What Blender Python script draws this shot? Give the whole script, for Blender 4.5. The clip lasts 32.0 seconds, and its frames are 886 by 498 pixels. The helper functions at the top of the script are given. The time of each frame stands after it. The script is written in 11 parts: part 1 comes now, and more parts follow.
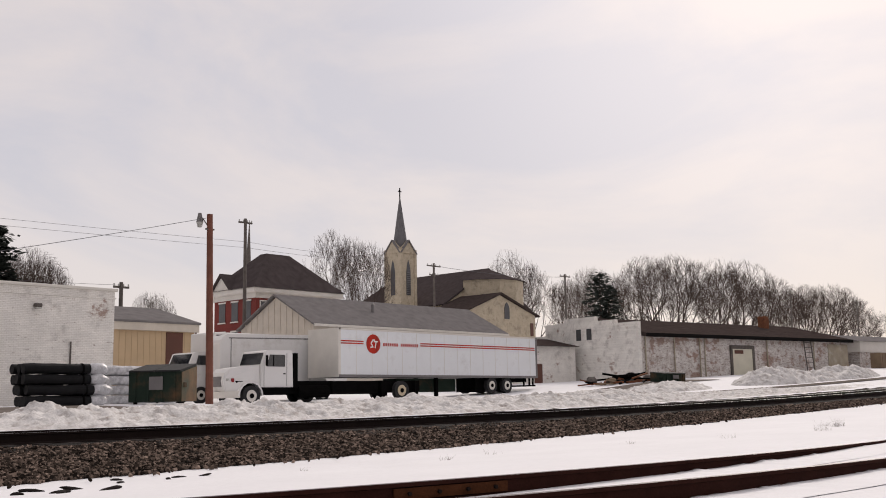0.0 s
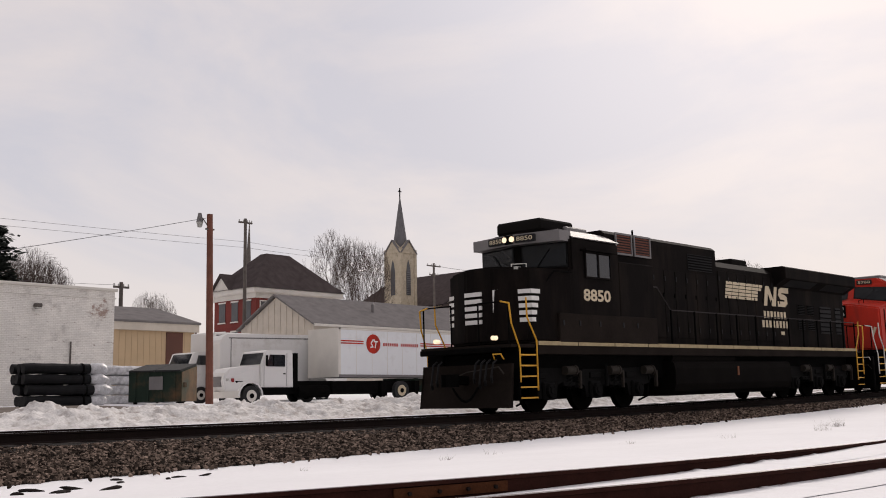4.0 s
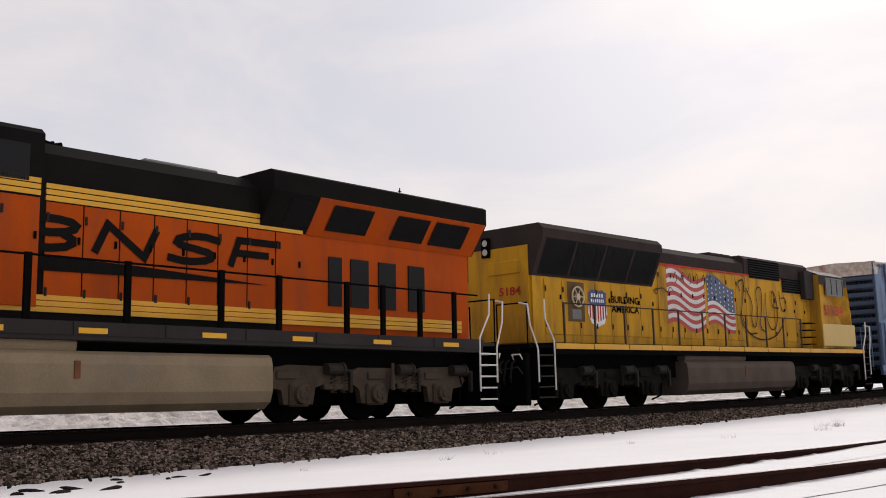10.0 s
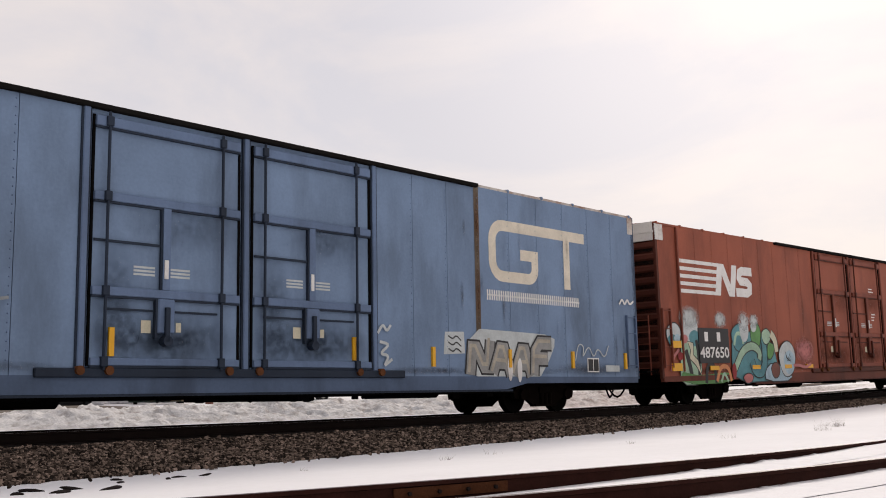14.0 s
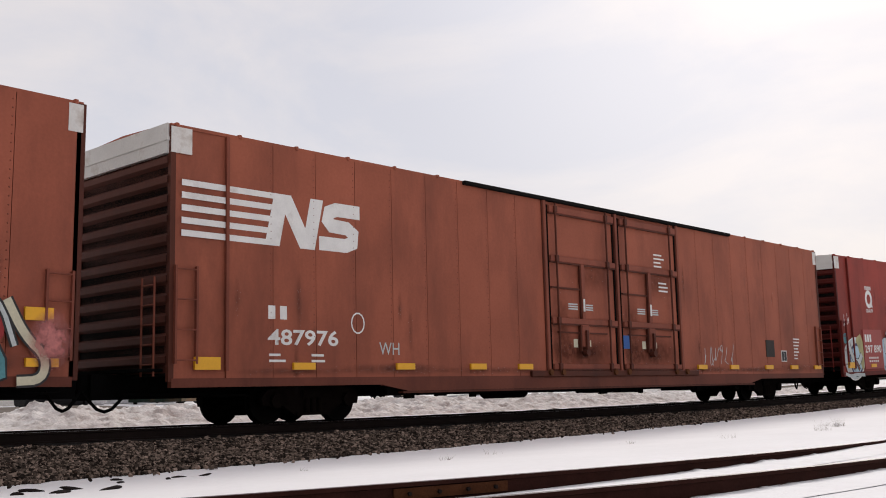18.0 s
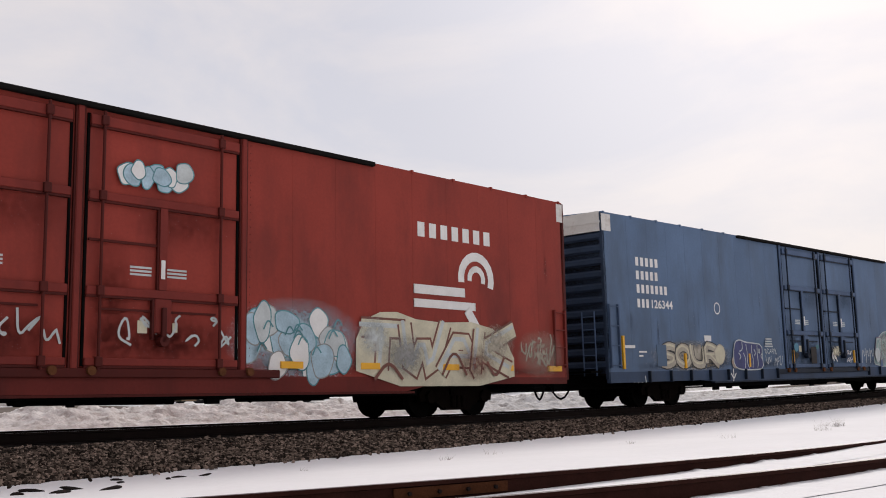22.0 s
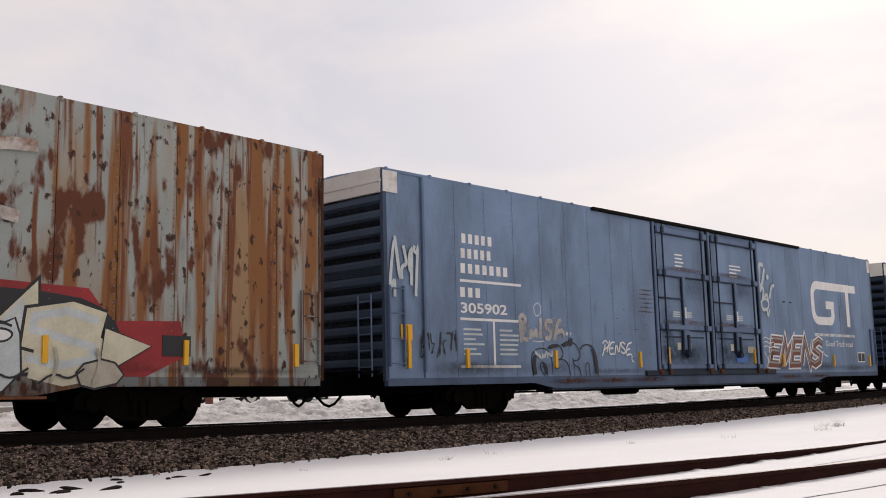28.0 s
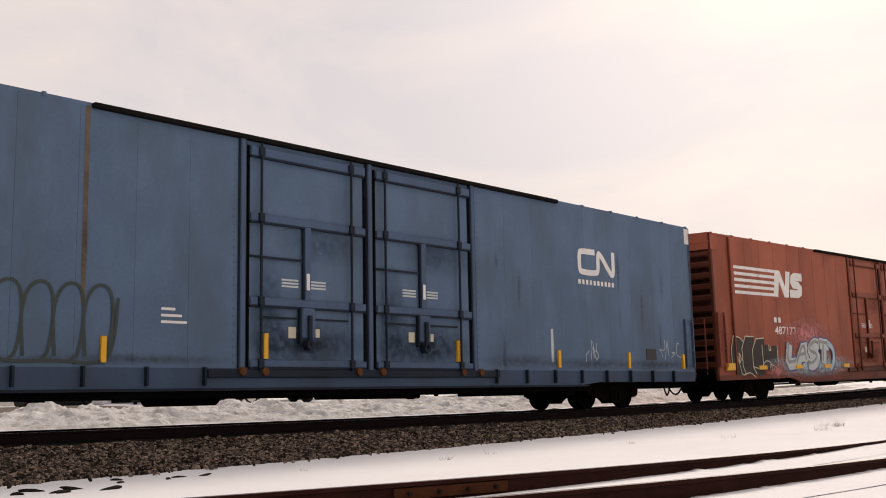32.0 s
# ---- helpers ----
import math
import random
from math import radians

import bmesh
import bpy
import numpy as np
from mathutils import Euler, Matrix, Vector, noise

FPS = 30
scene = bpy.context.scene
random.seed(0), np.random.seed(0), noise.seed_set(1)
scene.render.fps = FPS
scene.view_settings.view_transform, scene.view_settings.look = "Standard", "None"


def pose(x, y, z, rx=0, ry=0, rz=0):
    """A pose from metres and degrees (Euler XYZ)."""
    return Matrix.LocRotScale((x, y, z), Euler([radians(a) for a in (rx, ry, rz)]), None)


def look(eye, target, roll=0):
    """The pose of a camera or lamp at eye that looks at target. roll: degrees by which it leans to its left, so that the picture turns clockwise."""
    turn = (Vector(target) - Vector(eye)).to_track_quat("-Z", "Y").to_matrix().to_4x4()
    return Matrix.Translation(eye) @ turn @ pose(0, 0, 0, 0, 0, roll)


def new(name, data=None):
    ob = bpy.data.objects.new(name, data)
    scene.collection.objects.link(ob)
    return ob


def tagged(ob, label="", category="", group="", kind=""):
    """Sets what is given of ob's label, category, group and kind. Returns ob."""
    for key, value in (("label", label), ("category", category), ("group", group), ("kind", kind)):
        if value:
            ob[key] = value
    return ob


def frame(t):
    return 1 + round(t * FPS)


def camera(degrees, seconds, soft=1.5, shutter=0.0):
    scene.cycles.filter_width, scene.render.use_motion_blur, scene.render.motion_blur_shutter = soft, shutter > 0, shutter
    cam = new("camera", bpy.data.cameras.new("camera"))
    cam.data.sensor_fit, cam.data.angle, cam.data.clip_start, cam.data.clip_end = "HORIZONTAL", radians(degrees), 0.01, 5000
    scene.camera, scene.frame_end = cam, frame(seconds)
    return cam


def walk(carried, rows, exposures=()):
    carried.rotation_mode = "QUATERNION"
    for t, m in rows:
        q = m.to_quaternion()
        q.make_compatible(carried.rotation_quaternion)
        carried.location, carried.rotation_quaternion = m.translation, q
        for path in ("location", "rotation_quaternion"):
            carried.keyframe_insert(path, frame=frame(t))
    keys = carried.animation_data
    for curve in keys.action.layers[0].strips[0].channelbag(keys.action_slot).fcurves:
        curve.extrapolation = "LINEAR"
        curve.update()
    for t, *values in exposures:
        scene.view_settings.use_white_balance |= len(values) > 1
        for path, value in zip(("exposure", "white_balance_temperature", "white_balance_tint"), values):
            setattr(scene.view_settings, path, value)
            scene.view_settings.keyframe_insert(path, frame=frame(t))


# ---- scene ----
# A freight train passes a town lot in the snow. World: x along the main track, y away from the camera,
# z up from the rail head.
DURATION = 32.0
cam = camera(46.84, DURATION, soft=1.0)
EYE = (0.0, -16.658, 0.4115)
AIM = pose(*EYE, 0, 0, -47.575) @ pose(0, 0, 0, 90 + 8.353)
CAM_POSE = AIM @ pose(0, 0, 0, 0, 0, -0.991)
walk(cam, [(0.0, CAM_POSE), (DURATION, CAM_POSE)],
     exposures=[(0.0, -0.02, 6850, 15), (5.0, -0.02, 6800, 15), (7.0, 0.10, 6850, 15), (9.0, 0.10, 6750, 14), (11.0, 0.10, 6600, 12),
                (13.0, 0.10, 6520, 12), (15.0, 0.15, 7300, 16), (18.0, 0.10, 6600, 12), (21.0, 0.05, 6600, 13), (23.0, 0.10, 6650, 13), (25.0, 0.15, 7200, 15),
                (28.0, 0.10, 6850, 14), (31.0, 0.12, 7100, 15), (DURATION, 0.12, 7400, 16)])

# ---- light: a bright overcast, the sun a glow behind thin cloud ----
SUN_AZ, SUN_EL = radians(68), radians(30)      # azimuth clockwise from +y
SUN_DIR = Vector((math.sin(SUN_AZ) * math.cos(SUN_EL), math.cos(SUN_AZ) * math.cos(SUN_EL), math.sin(SUN_EL)))
world = bpy.data.worlds.new("overcast_sky")
scene.world = world
world.use_nodes = True
wn, wl = world.node_tree.nodes, world.node_tree.links
wn.clear()
w_out = wn.new("ShaderNodeOutputWorld")
w_bg = wn.new("ShaderNodeBackground")
w_sky = wn.new("ShaderNodeTexSky")
w_sky.sky_type, w_sky.sun_disc = "NISHITA", False
w_sky.sun_elevation, w_sky.sun_rotation = SUN_EL, SUN_AZ
w_co = wn.new("ShaderNodeTexCoord")
w_map = wn.new("ShaderNodeMapping")
w_map.inputs["Scale"].default_value = (1.0, 1.0, 2.2)
w_n1 = wn.new("ShaderNodeTexNoise")
w_n1.inputs["Scale"].default_value, w_n1.inputs["Detail"].default_value = 2.6, 9.0
w_n1.inputs["Roughness"].default_value, w_n1.inputs["Distortion"].default_value = 0.58, 0.6
w_ramp = wn.new("ShaderNodeValToRGB")
w_ramp.color_ramp.elements[0].position, w_ramp.color_ramp.elements[0].color = 0.34, (0.560, 0.568, 0.618, 1)
w_ramp.color_ramp.elements[1].position, w_ramp.color_ramp.elements[1].color = 0.53, (0.676, 0.646, 0.646, 1)
w_dot = wn.new("ShaderNodeVectorMath")
w_dot.operation = "DOT_PRODUCT"
w_dot.inputs[1].default_value = SUN_DIR
w_glow = wn.new("ShaderNodeMapRange")
w_glow.interpolation_type = "SMOOTHSTEP"
w_glow.inputs["From Min"].default_value, w_glow.inputs["From Max"].default_value = 0.90, 1.0
w_glow.inputs["To Min"].default_value, w_glow.inputs["To Max"].default_value = 0.0, 0.11
w_side = wn.new("ShaderNodeMapRange")
w_side.inputs["From Min"].default_value, w_side.inputs["From Max"].default_value = -0.85, -0.25
w_side.inputs["To Min"].default_value, w_side.inputs["To Max"].default_value = 0.28, 1.0
w_mul = wn.new("ShaderNodeMix")
w_mul.data_type, w_mul.blend_type = "RGBA", "MULTIPLY"
w_mul.inputs[0].default_value = 1.0
w_add = wn.new("ShaderNodeMix")
w_add.data_type, w_add.blend_type = "RGBA", "ADD"
w_add.inputs[0].default_value = 1.0
w_skymul = wn.new("ShaderNodeMix")
w_skymul.data_type, w_skymul.blend_type = "RGBA", "MIX"
w_skymul.inputs[0].default_value = 0.012
wl.new(w_co.outputs["Generated"], w_map.inputs["Vector"])
wl.new(w_map.outputs["Vector"], w_n1.inputs["Vector"])
wl.new(w_n1.outputs["Fac"], w_ramp.inputs["Fac"])
wl.new(w_co.outputs["Generated"], w_dot.inputs[0])
wl.new(w_dot.outputs["Value"], w_glow.inputs["Value"])
wl.new(w_dot.outputs["Value"], w_side.inputs["Value"])
wl.new(w_ramp.outputs["Color"], w_mul.inputs[6])
wl.new(w_side.outputs["Result"], w_mul.inputs[7])
wl.new(w_mul.outputs[2], w_add.inputs[6])
wl.new(w_glow.outputs["Result"], w_add.inputs[7])
wl.new(w_add.outputs[2], w_skymul.inputs[6])
wl.new(w_sky.outputs["Color"], w_skymul.inputs[7])
wl.new(w_skymul.outputs[2], w_bg.inputs["Color"])
w_bg.inputs["Strength"].default_value = 1.0
wl.new(w_bg.outputs["Background"], w_out.inputs["Surface"])
sun_data = bpy.data.lights.new("sun", "SUN")
sun_data.energy, sun_data.angle, sun_data.color = 1.8, radians(14), (1.0, 0.95, 0.88)
sun = new("sun", sun_data)
sun.matrix_world = look(SUN_DIR * 200, (0, 0, 0))

# ---- materials ----
def mat(name, color, rough=0.7, metal=0.0, var=0.12, scale=1.2, grain=30.0, bump=0.02, dirt=None, dirt_amount=0.35,
        dirt_scale=0.8, streak=1.0, coat=0.0, spec=0.5, random_tone=0.0):
    """A painted or weathered surface: base colour varied at two scales, patches of dirt, fine relief."""
    m = bpy.data.materials.new(name)
    m.use_nodes = True
    n, l = m.node_tree.nodes, m.node_tree.links
    b = n["Principled BSDF"]
    b.inputs["Roughness"].default_value, b.inputs["Metallic"].default_value = rough, metal
    b.inputs["Coat Weight"].default_value = coat
    b.inputs["Specular IOR Level"].default_value = spec
    co = n.new("ShaderNodeTexCoord")
    big, fine = n.new("ShaderNodeTexNoise"), n.new("ShaderNodeTexNoise")
    big.inputs["Scale"].default_value, big.inputs["Detail"].default_value = scale, 5
    fine.inputs["Scale"].default_value, fine.inputs["Detail"].default_value = grain, 4
    l.new(co.outputs["Object"], big.inputs["Vector"])
    l.new(co.outputs["Object"], fine.inputs["Vector"])
    mixv = n.new("ShaderNodeMath")
    mixv.operation = "ADD"
    l.new(big.outputs["Fac"], mixv.inputs[0])
    half = n.new("ShaderNodeMath")
    half.operation = "MULTIPLY"
    half.inputs[1].default_value = 0.5
    l.new(fine.outputs["Fac"], half.inputs[0])
    l.new(half.outputs[0], mixv.inputs[1])
    rng = n.new("ShaderNodeMapRange")
    rng.inputs["From Min"].default_value, rng.inputs["From Max"].default_value = 0.45, 1.05
    rng.inputs["To Min"].default_value, rng.inputs["To Max"].default_value = 1 - var, 1 + var
    l.new(mixv.outputs[0], rng.inputs["Value"])
    mul = n.new("ShaderNodeMix")
    mul.data_type, mul.blend_type = "RGBA", "MULTIPLY"
    mul.inputs[0].default_value = 1.0
    mul.inputs[6].default_value = (*color, 1)
    l.new(rng.outputs[0], mul.inputs[7])
    out = mul.outputs[2]
    if random_tone:
        info, rt = n.new("ShaderNodeObjectInfo"), n.new("ShaderNodeMapRange")
        rt.inputs["To Min"].default_value, rt.inputs["To Max"].default_value = 1 - random_tone, 1 + random_tone
        l.new(info.outputs["Random"], rt.inputs["Value"])
        m2 = n.new("ShaderNodeMix")
        m2.data_type, m2.blend_type = "RGBA", "MULTIPLY"
        m2.inputs[0].default_value = 1.0
        l.new(out, m2.inputs[6])
        l.new(rt.outputs[0], m2.inputs[7])
        out = m2.outputs[2]
    if dirt:
        mp = n.new("ShaderNodeMapping")
        mp.inputs["Scale"].default_value = (1, 1, streak)
        dn = n.new("ShaderNodeTexNoise")
        dn.inputs["Scale"].default_value, dn.inputs["Detail"].default_value = dirt_scale, 8
        dn.inputs["Roughness"].default_value = 0.65
        dr = n.new("ShaderNodeMapRange")
        dr.inputs["From Min"].default_value, dr.inputs["From Max"].default_value = 0.62 - dirt_amount * 0.35, 0.80 - dirt_amount * 0.25
        l.new(co.outputs["Object"], mp.inputs["Vector"])
        l.new(mp.outputs["Vector"], dn.inputs["Vector"])
        l.new(dn.outputs["Fac"], dr.inputs["Value"])
        m3 = n.new("ShaderNodeMix")
        m3.data_type = "RGBA"
        l.new(dr.outputs[0], m3.inputs[0])
        l.new(out, m3.inputs[6])
        m3.inputs[7].default_value = (*dirt, 1)
        out = m3.outputs[2]
    l.new(out, b.inputs["Base Color"])
    if bump:
        bp = n.new("ShaderNodeBump")
        bp.inputs["Strength"].default_value, bp.inputs["Distance"].default_value = 0.5, bump
        l.new(mixv.outputs[0], bp.inputs["Height"])
        l.new(bp.outputs["Normal"], b.inputs["Normal"])
    return m


def glow(name, color, strength):
    m = bpy.data.materials.new(name)
    m.use_nodes = True
    b = m.node_tree.nodes["Principled BSDF"]
    b.inputs["Base Color"].default_value = (*color, 1)
    b.inputs["Emission Color"].default_value = (*color, 1)
    b.inputs["Emission Strength"].default_value = strength
    return m


SNOW = mat("snow", (0.80, 0.80, 0.82), 0.9, var=0.05, scale=0.6, grain=9, bump=0.03)
DIRTY_SNOW = mat("ploughed_snow", (0.63, 0.615, 0.605), 0.9, var=0.26, scale=2.5, grain=14, bump=0.10,
                 dirt=(0.30, 0.26, 0.235), dirt_amount=0.38, dirt_scale=3.2)
ASPHALT = mat("wet_asphalt", (0.17, 0.15, 0.135), 1.0, spec=0.0, var=0.2, scale=0.5, grain=40, bump=0.01)
STONE = mat("ballast_stone", (0.078, 0.062, 0.052), 0.9, var=0.5, scale=9, grain=60, bump=0.02, random_tone=0.4)
STONE_BED = mat("ballast_bed", (0.030, 0.025, 0.022), 0.95, spec=0.1, var=0.55, scale=14, grain=70, bump=0.08)
RAIL_STEEL = mat("rail_side_rust", (0.014, 0.009, 0.008), 0.85, 0.0, spec=0.1, var=0.3, scale=3, grain=40)
RAIL_TOP = mat("rail_head_worn", (0.42, 0.41, 0.42), 0.3, 0.95, var=0.1)
RUSTY_TOP = mat("siding_rail_head", (0.052, 0.030, 0.040), 0.55, 0.0, spec=0.3, var=0.25, scale=3, grain=40)
RUSTY_RAIL = mat("siding_rail_rust", (0.030, 0.0105, 0.008), 0.9, 0.0, spec=0.06, var=0.3, scale=3, grain=40)
JOINT_RUST = mat("joint_bar_rust", (0.060, 0.022, 0.010), 0.9, spec=0.06, var=0.3, scale=5, grain=40)
TIE = mat("creosote_tie", (0.016, 0.012, 0.011), 0.9, spec=0.1, var=0.3, scale=4, grain=60, bump=0.02, random_tone=0.3)
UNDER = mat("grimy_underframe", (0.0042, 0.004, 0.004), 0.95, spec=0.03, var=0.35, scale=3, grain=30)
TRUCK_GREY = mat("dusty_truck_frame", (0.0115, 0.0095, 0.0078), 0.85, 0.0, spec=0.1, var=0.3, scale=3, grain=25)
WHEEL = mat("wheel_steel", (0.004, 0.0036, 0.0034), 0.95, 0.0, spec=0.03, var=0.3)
BLACK_PAINT = mat("black_loco_paint", (0.0058, 0.0045, 0.0042), 0.8, spec=0.05, var=0.3, scale=1.2, grain=20, bump=0.006, dirt=(0.0155, 0.0115, 0.0095), dirt_amount=0.42, dirt_scale=1.4, streak=0.25)
BLACK_DUST = mat("dusty_black_paint", (0.017, 0.0130, 0.011), 0.9, spec=0.05, var=0.3, scale=1.5, grain=20, bump=0.006)
RED_PAINT = mat("red_loco_paint", (0.44, 0.024, 0.011), 0.55, spec=0.2, var=0.18, scale=0.9, bump=0.006, dirt=(0.20, 0.022, 0.014), dirt_amount=0.42, dirt_scale=2.2, streak=0.16)
ORANGE = mat("orange_loco_paint", (0.43, 0.066, 0.004), 0.6, spec=0.08, var=0.16, scale=0.9, bump=0.006, dirt=(0.30, 0.058, 0.016), dirt_amount=0.40, dirt_scale=2.0, streak=0.16)
YELLOW = mat("armour_yellow_paint", (0.54, 0.275, 0.016), 0.6, spec=0.10, var=0.16, scale=0.9, bump=0.006, dirt=(0.26, 0.135, 0.028), dirt_amount=0.46, dirt_scale=2.0, streak=0.18)
STRIPE_YELLOW = mat("stripe_yellow", (0.68, 0.34, 0.015), 0.5, var=0.12, bump=0.0)
MARK_YELLOW = mat("marker_yellow", (0.80, 0.40, 0.010), 0.5, var=0.10, bump=0.0)
LOCO_GREY = mat("harbour_grey_paint", (0.033, 0.028, 0.028), 0.65, spec=0.1, var=0.2, bump=0.006)
DARK_GREY = mat("dark_grey_paint", (0.0105, 0.0095, 0.009), 0.9, spec=0.04, var=0.25, bump=0.006)
ROOF_GREY = mat("faded_cab_roof", (0.16, 0.15, 0.15), 0.6, var=0.2)
CREAM = mat("cream_letter_paint", (0.54, 0.45, 0.31), 0.6, var=0.15, scale=3, bump=0.0)
WHITE = mat("white_letter_paint", (0.74, 0.73, 0.71), 0.6, var=0.10, scale=3, bump=0.0, dirt=(0.45, 0.40, 0.36), dirt_amount=0.1)
SILVER = mat("bare_aluminium_frame", (0.55, 0.54, 0.52), 0.45, 0.3, var=0.1)
ROOF_BROWN = mat("sooty_brown_roof", (0.040, 0.031, 0.029), 0.9, spec=0.05, var=0.25, scale=1.5, bump=0.006)
RECESS_TAN = mat("shaded_tan_recess", (0.10, 0.052, 0.010), 0.8, var=0.2)
RAIL_WHITE = mat("white_handrail", (0.74, 0.72, 0.68), 0.5, var=0.1)
BLACK = mat("black_graffiti_paint", (0.012, 0.012, 0.014), 0.6, var=0.2, bump=0.0)
GLASS = mat("dark_window_glass", (0.020, 0.022, 0.026), 0.08, var=0.05, bump=0.0, spec=0.8)
TANK_GREY = mat("dusty_fuel_tank", (0.26, 0.200, 0.130), 0.85, spec=0.1, var=0.2, scale=1.5, dirt=(0.20, 0.17, 0.14), dirt_amount=0.3)
TANK_DARK = mat("grimy_fuel_tank", (0.0055, 0.0045, 0.0040), 0.9, spec=0.05, var=0.3, scale=1.5)
LENS = mat("lamp_lens", (0.45, 0.45, 0.42), 0.2, bump=0.0)
RUST_SPOT = mat("rust_patch", (0.17, 0.060, 0.025), 0.9, var=0.4, scale=5, grain=40, bump=0.0)
RED_SPRAY = mat("red_spray_paint", (0.28, 0.020, 0.022), 0.7, var=0.3, scale=2, bump=0.0)


# ---- mesh helpers ----
def part(name, bm, material, parent=None, label="", smooth=False):
    me = bpy.data.meshes.new(name)
    bm.normal_update()
    bm.to_mesh(me)
    bm.free()
    me.materials.append(material)
    if smooth:
        me.polygons.foreach_set("use_smooth", [True] * len(me.polygons))
    ob = new(name, me)
    if parent is not None:
        ob.parent = parent
    if label:
        ob["label"] = label
    return ob


def mesh(name, verts, faces, material, parent=None, label=""):
    me = bpy.data.meshes.new(name)
    me.from_pydata(verts, [], faces)
    me.materials.append(material)
    ob = new(name, me)
    if parent is not None:
        ob.parent = parent
    if label:
        ob["label"] = label
    return ob


def thing(name, label, category, group="", at=(0, 0, 0), rz=0.0):
    ob = new(name)
    ob.matrix_world = pose(*at, 0, 0, rz)
    return tagged(ob, label, category, group)


def box(bm, x0, x1, y0, y1, z0, z1, bevel=0.0):
    v = [bm.verts.new((x, y, z)) for z in (z0, z1) for y in (y0, y1) for x in (x0, x1)]
    fs = [bm.faces.new([v[i] for i in f]) for f in ((0, 2, 3, 1), (4, 5, 7, 6), (0, 1, 5, 4), (2, 6, 7, 3), (0, 4, 6, 2), (1, 3, 7, 5))]
    if bevel:
        bmesh.ops.bevel(bm, geom=list({e for f in fs for e in f.edges}), offset=bevel, segments=1, affect="EDGES")
    return bm


def prism(bm, outline, a0, a1, axis="y"):
    """Extrude a closed outline of 2D points: axis y takes (x, z), axis x takes (y, z), axis z takes (x, y)."""
    def at(p, a):
        return {"y": (p[0], a, p[1]), "x": (a, p[0], p[1]), "z": (p[0], p[1], a)}[axis]
    lo = [bm.verts.new(at(p, a0)) for p in outline]
    hi = [bm.verts.new(at(p, a1)) for p in outline]
    k = len(outline)
    bm.faces.new(lo)
    bm.faces.new(hi[::-1])
    for i in range(k):
        bm.faces.new((lo[i], hi[i], hi[(i + 1) % k], lo[(i + 1) % k]))
    return bm


def fixn(bm):
    bmesh.ops.recalc_face_normals(bm, faces=bm.faces[:])
    return bm


def cyl(bm, p0, p1, r0, r1=None, seg=10, caps=True):
    p0, p1 = Vector(p0), Vector(p1)
    r1 = r0 if r1 is None else r1
    d = (p1 - p0).normalized()
    a = d.orthogonal().normalized()
    b = d.cross(a)
    rings = []
    for p, r in ((p0, r0), (p1, r1)):
        rings.append([bm.verts.new(p + (a * math.cos(2 * math.pi * i / seg) + b * math.sin(2 * math.pi * i / seg)) * r) for i in range(seg)])
    for i in range(seg):
        j = (i + 1) % seg
        bm.faces.new((rings[0][i], rings[0][j], rings[1][j], rings[1][i]))
    if caps:
        bm.faces.new(rings[0][::-1])
        bm.faces.new(rings[1])
    return bm


def tube(bm, pts, r, seg=6):
    """A bent rod: one ring of points at every bend."""
    pts = [Vector(p) for p in pts]
    rings, a = [], None
    for i, p in enumerate(pts):
        d0 = (p - pts[i - 1]).normalized() if i else (pts[1] - p).normalized()
        d1 = (pts[i + 1] - p).normalized() if i < len(pts) - 1 else d0
        d = (d0 + d1).normalized() if (d0 + d1).length > 1e-4 else d0
        a = d.orthogonal().normalized() if a is None else (a - d * a.dot(d)).normalized()
        b = d.cross(a)
        k = r / max(0.5, d.dot(d0))
        rings.append([bm.verts.new(p + (a * math.cos(2 * math.pi * j / seg) + b * math.sin(2 * math.pi * j / seg)) * k) for j in range(seg)])
    for r0, r1 in zip(rings, rings[1:]):
        for j in range(seg):
            bm.faces.new((r0[j], r0[(j + 1) % seg], r1[(j + 1) % seg], r1[j]))
    bm.faces.new(rings[0][::-1])
    bm.faces.new(rings[-1])
    return bm


def B():
    return bmesh.new()


def bx(*a, bevel=0.0):
    return box(bmesh.new(), *a, bevel=bevel)


SHARED = {}


def share(key, make, material):
    if key not in SHARED:
        bm = make()
        me = bpy.data.meshes.new(key)
        bm.normal_update()
        bm.to_mesh(me)
        bm.free()
        me.materials.append(material)
        SHARED[key] = me
    return SHARED[key]


def put(name, me, parent, m=None, label=""):
    ob = new(name, me)
    ob.parent = parent
    if m is not None:
        ob.matrix_basis = m
    if label:
        ob["label"] = label
    return ob


def flat(bm, pts, y):
    """A flat shape on a car's side, from (x, z) points, facing the camera."""
    try:
        f = bm.faces.new([bm.verts.new((a, y, b)) for a, b in pts])
        if f.calc_area() > 0:
            f.normal_update()
            if f.normal.y > 0:
                f.normal_flip()
    except ValueError:
        pass


def rect(bm, x0, x1, z0, z1, y):
    flat(bm, [(x0, z0), (x1, z0), (x1, z1), (x0, z1)], y)


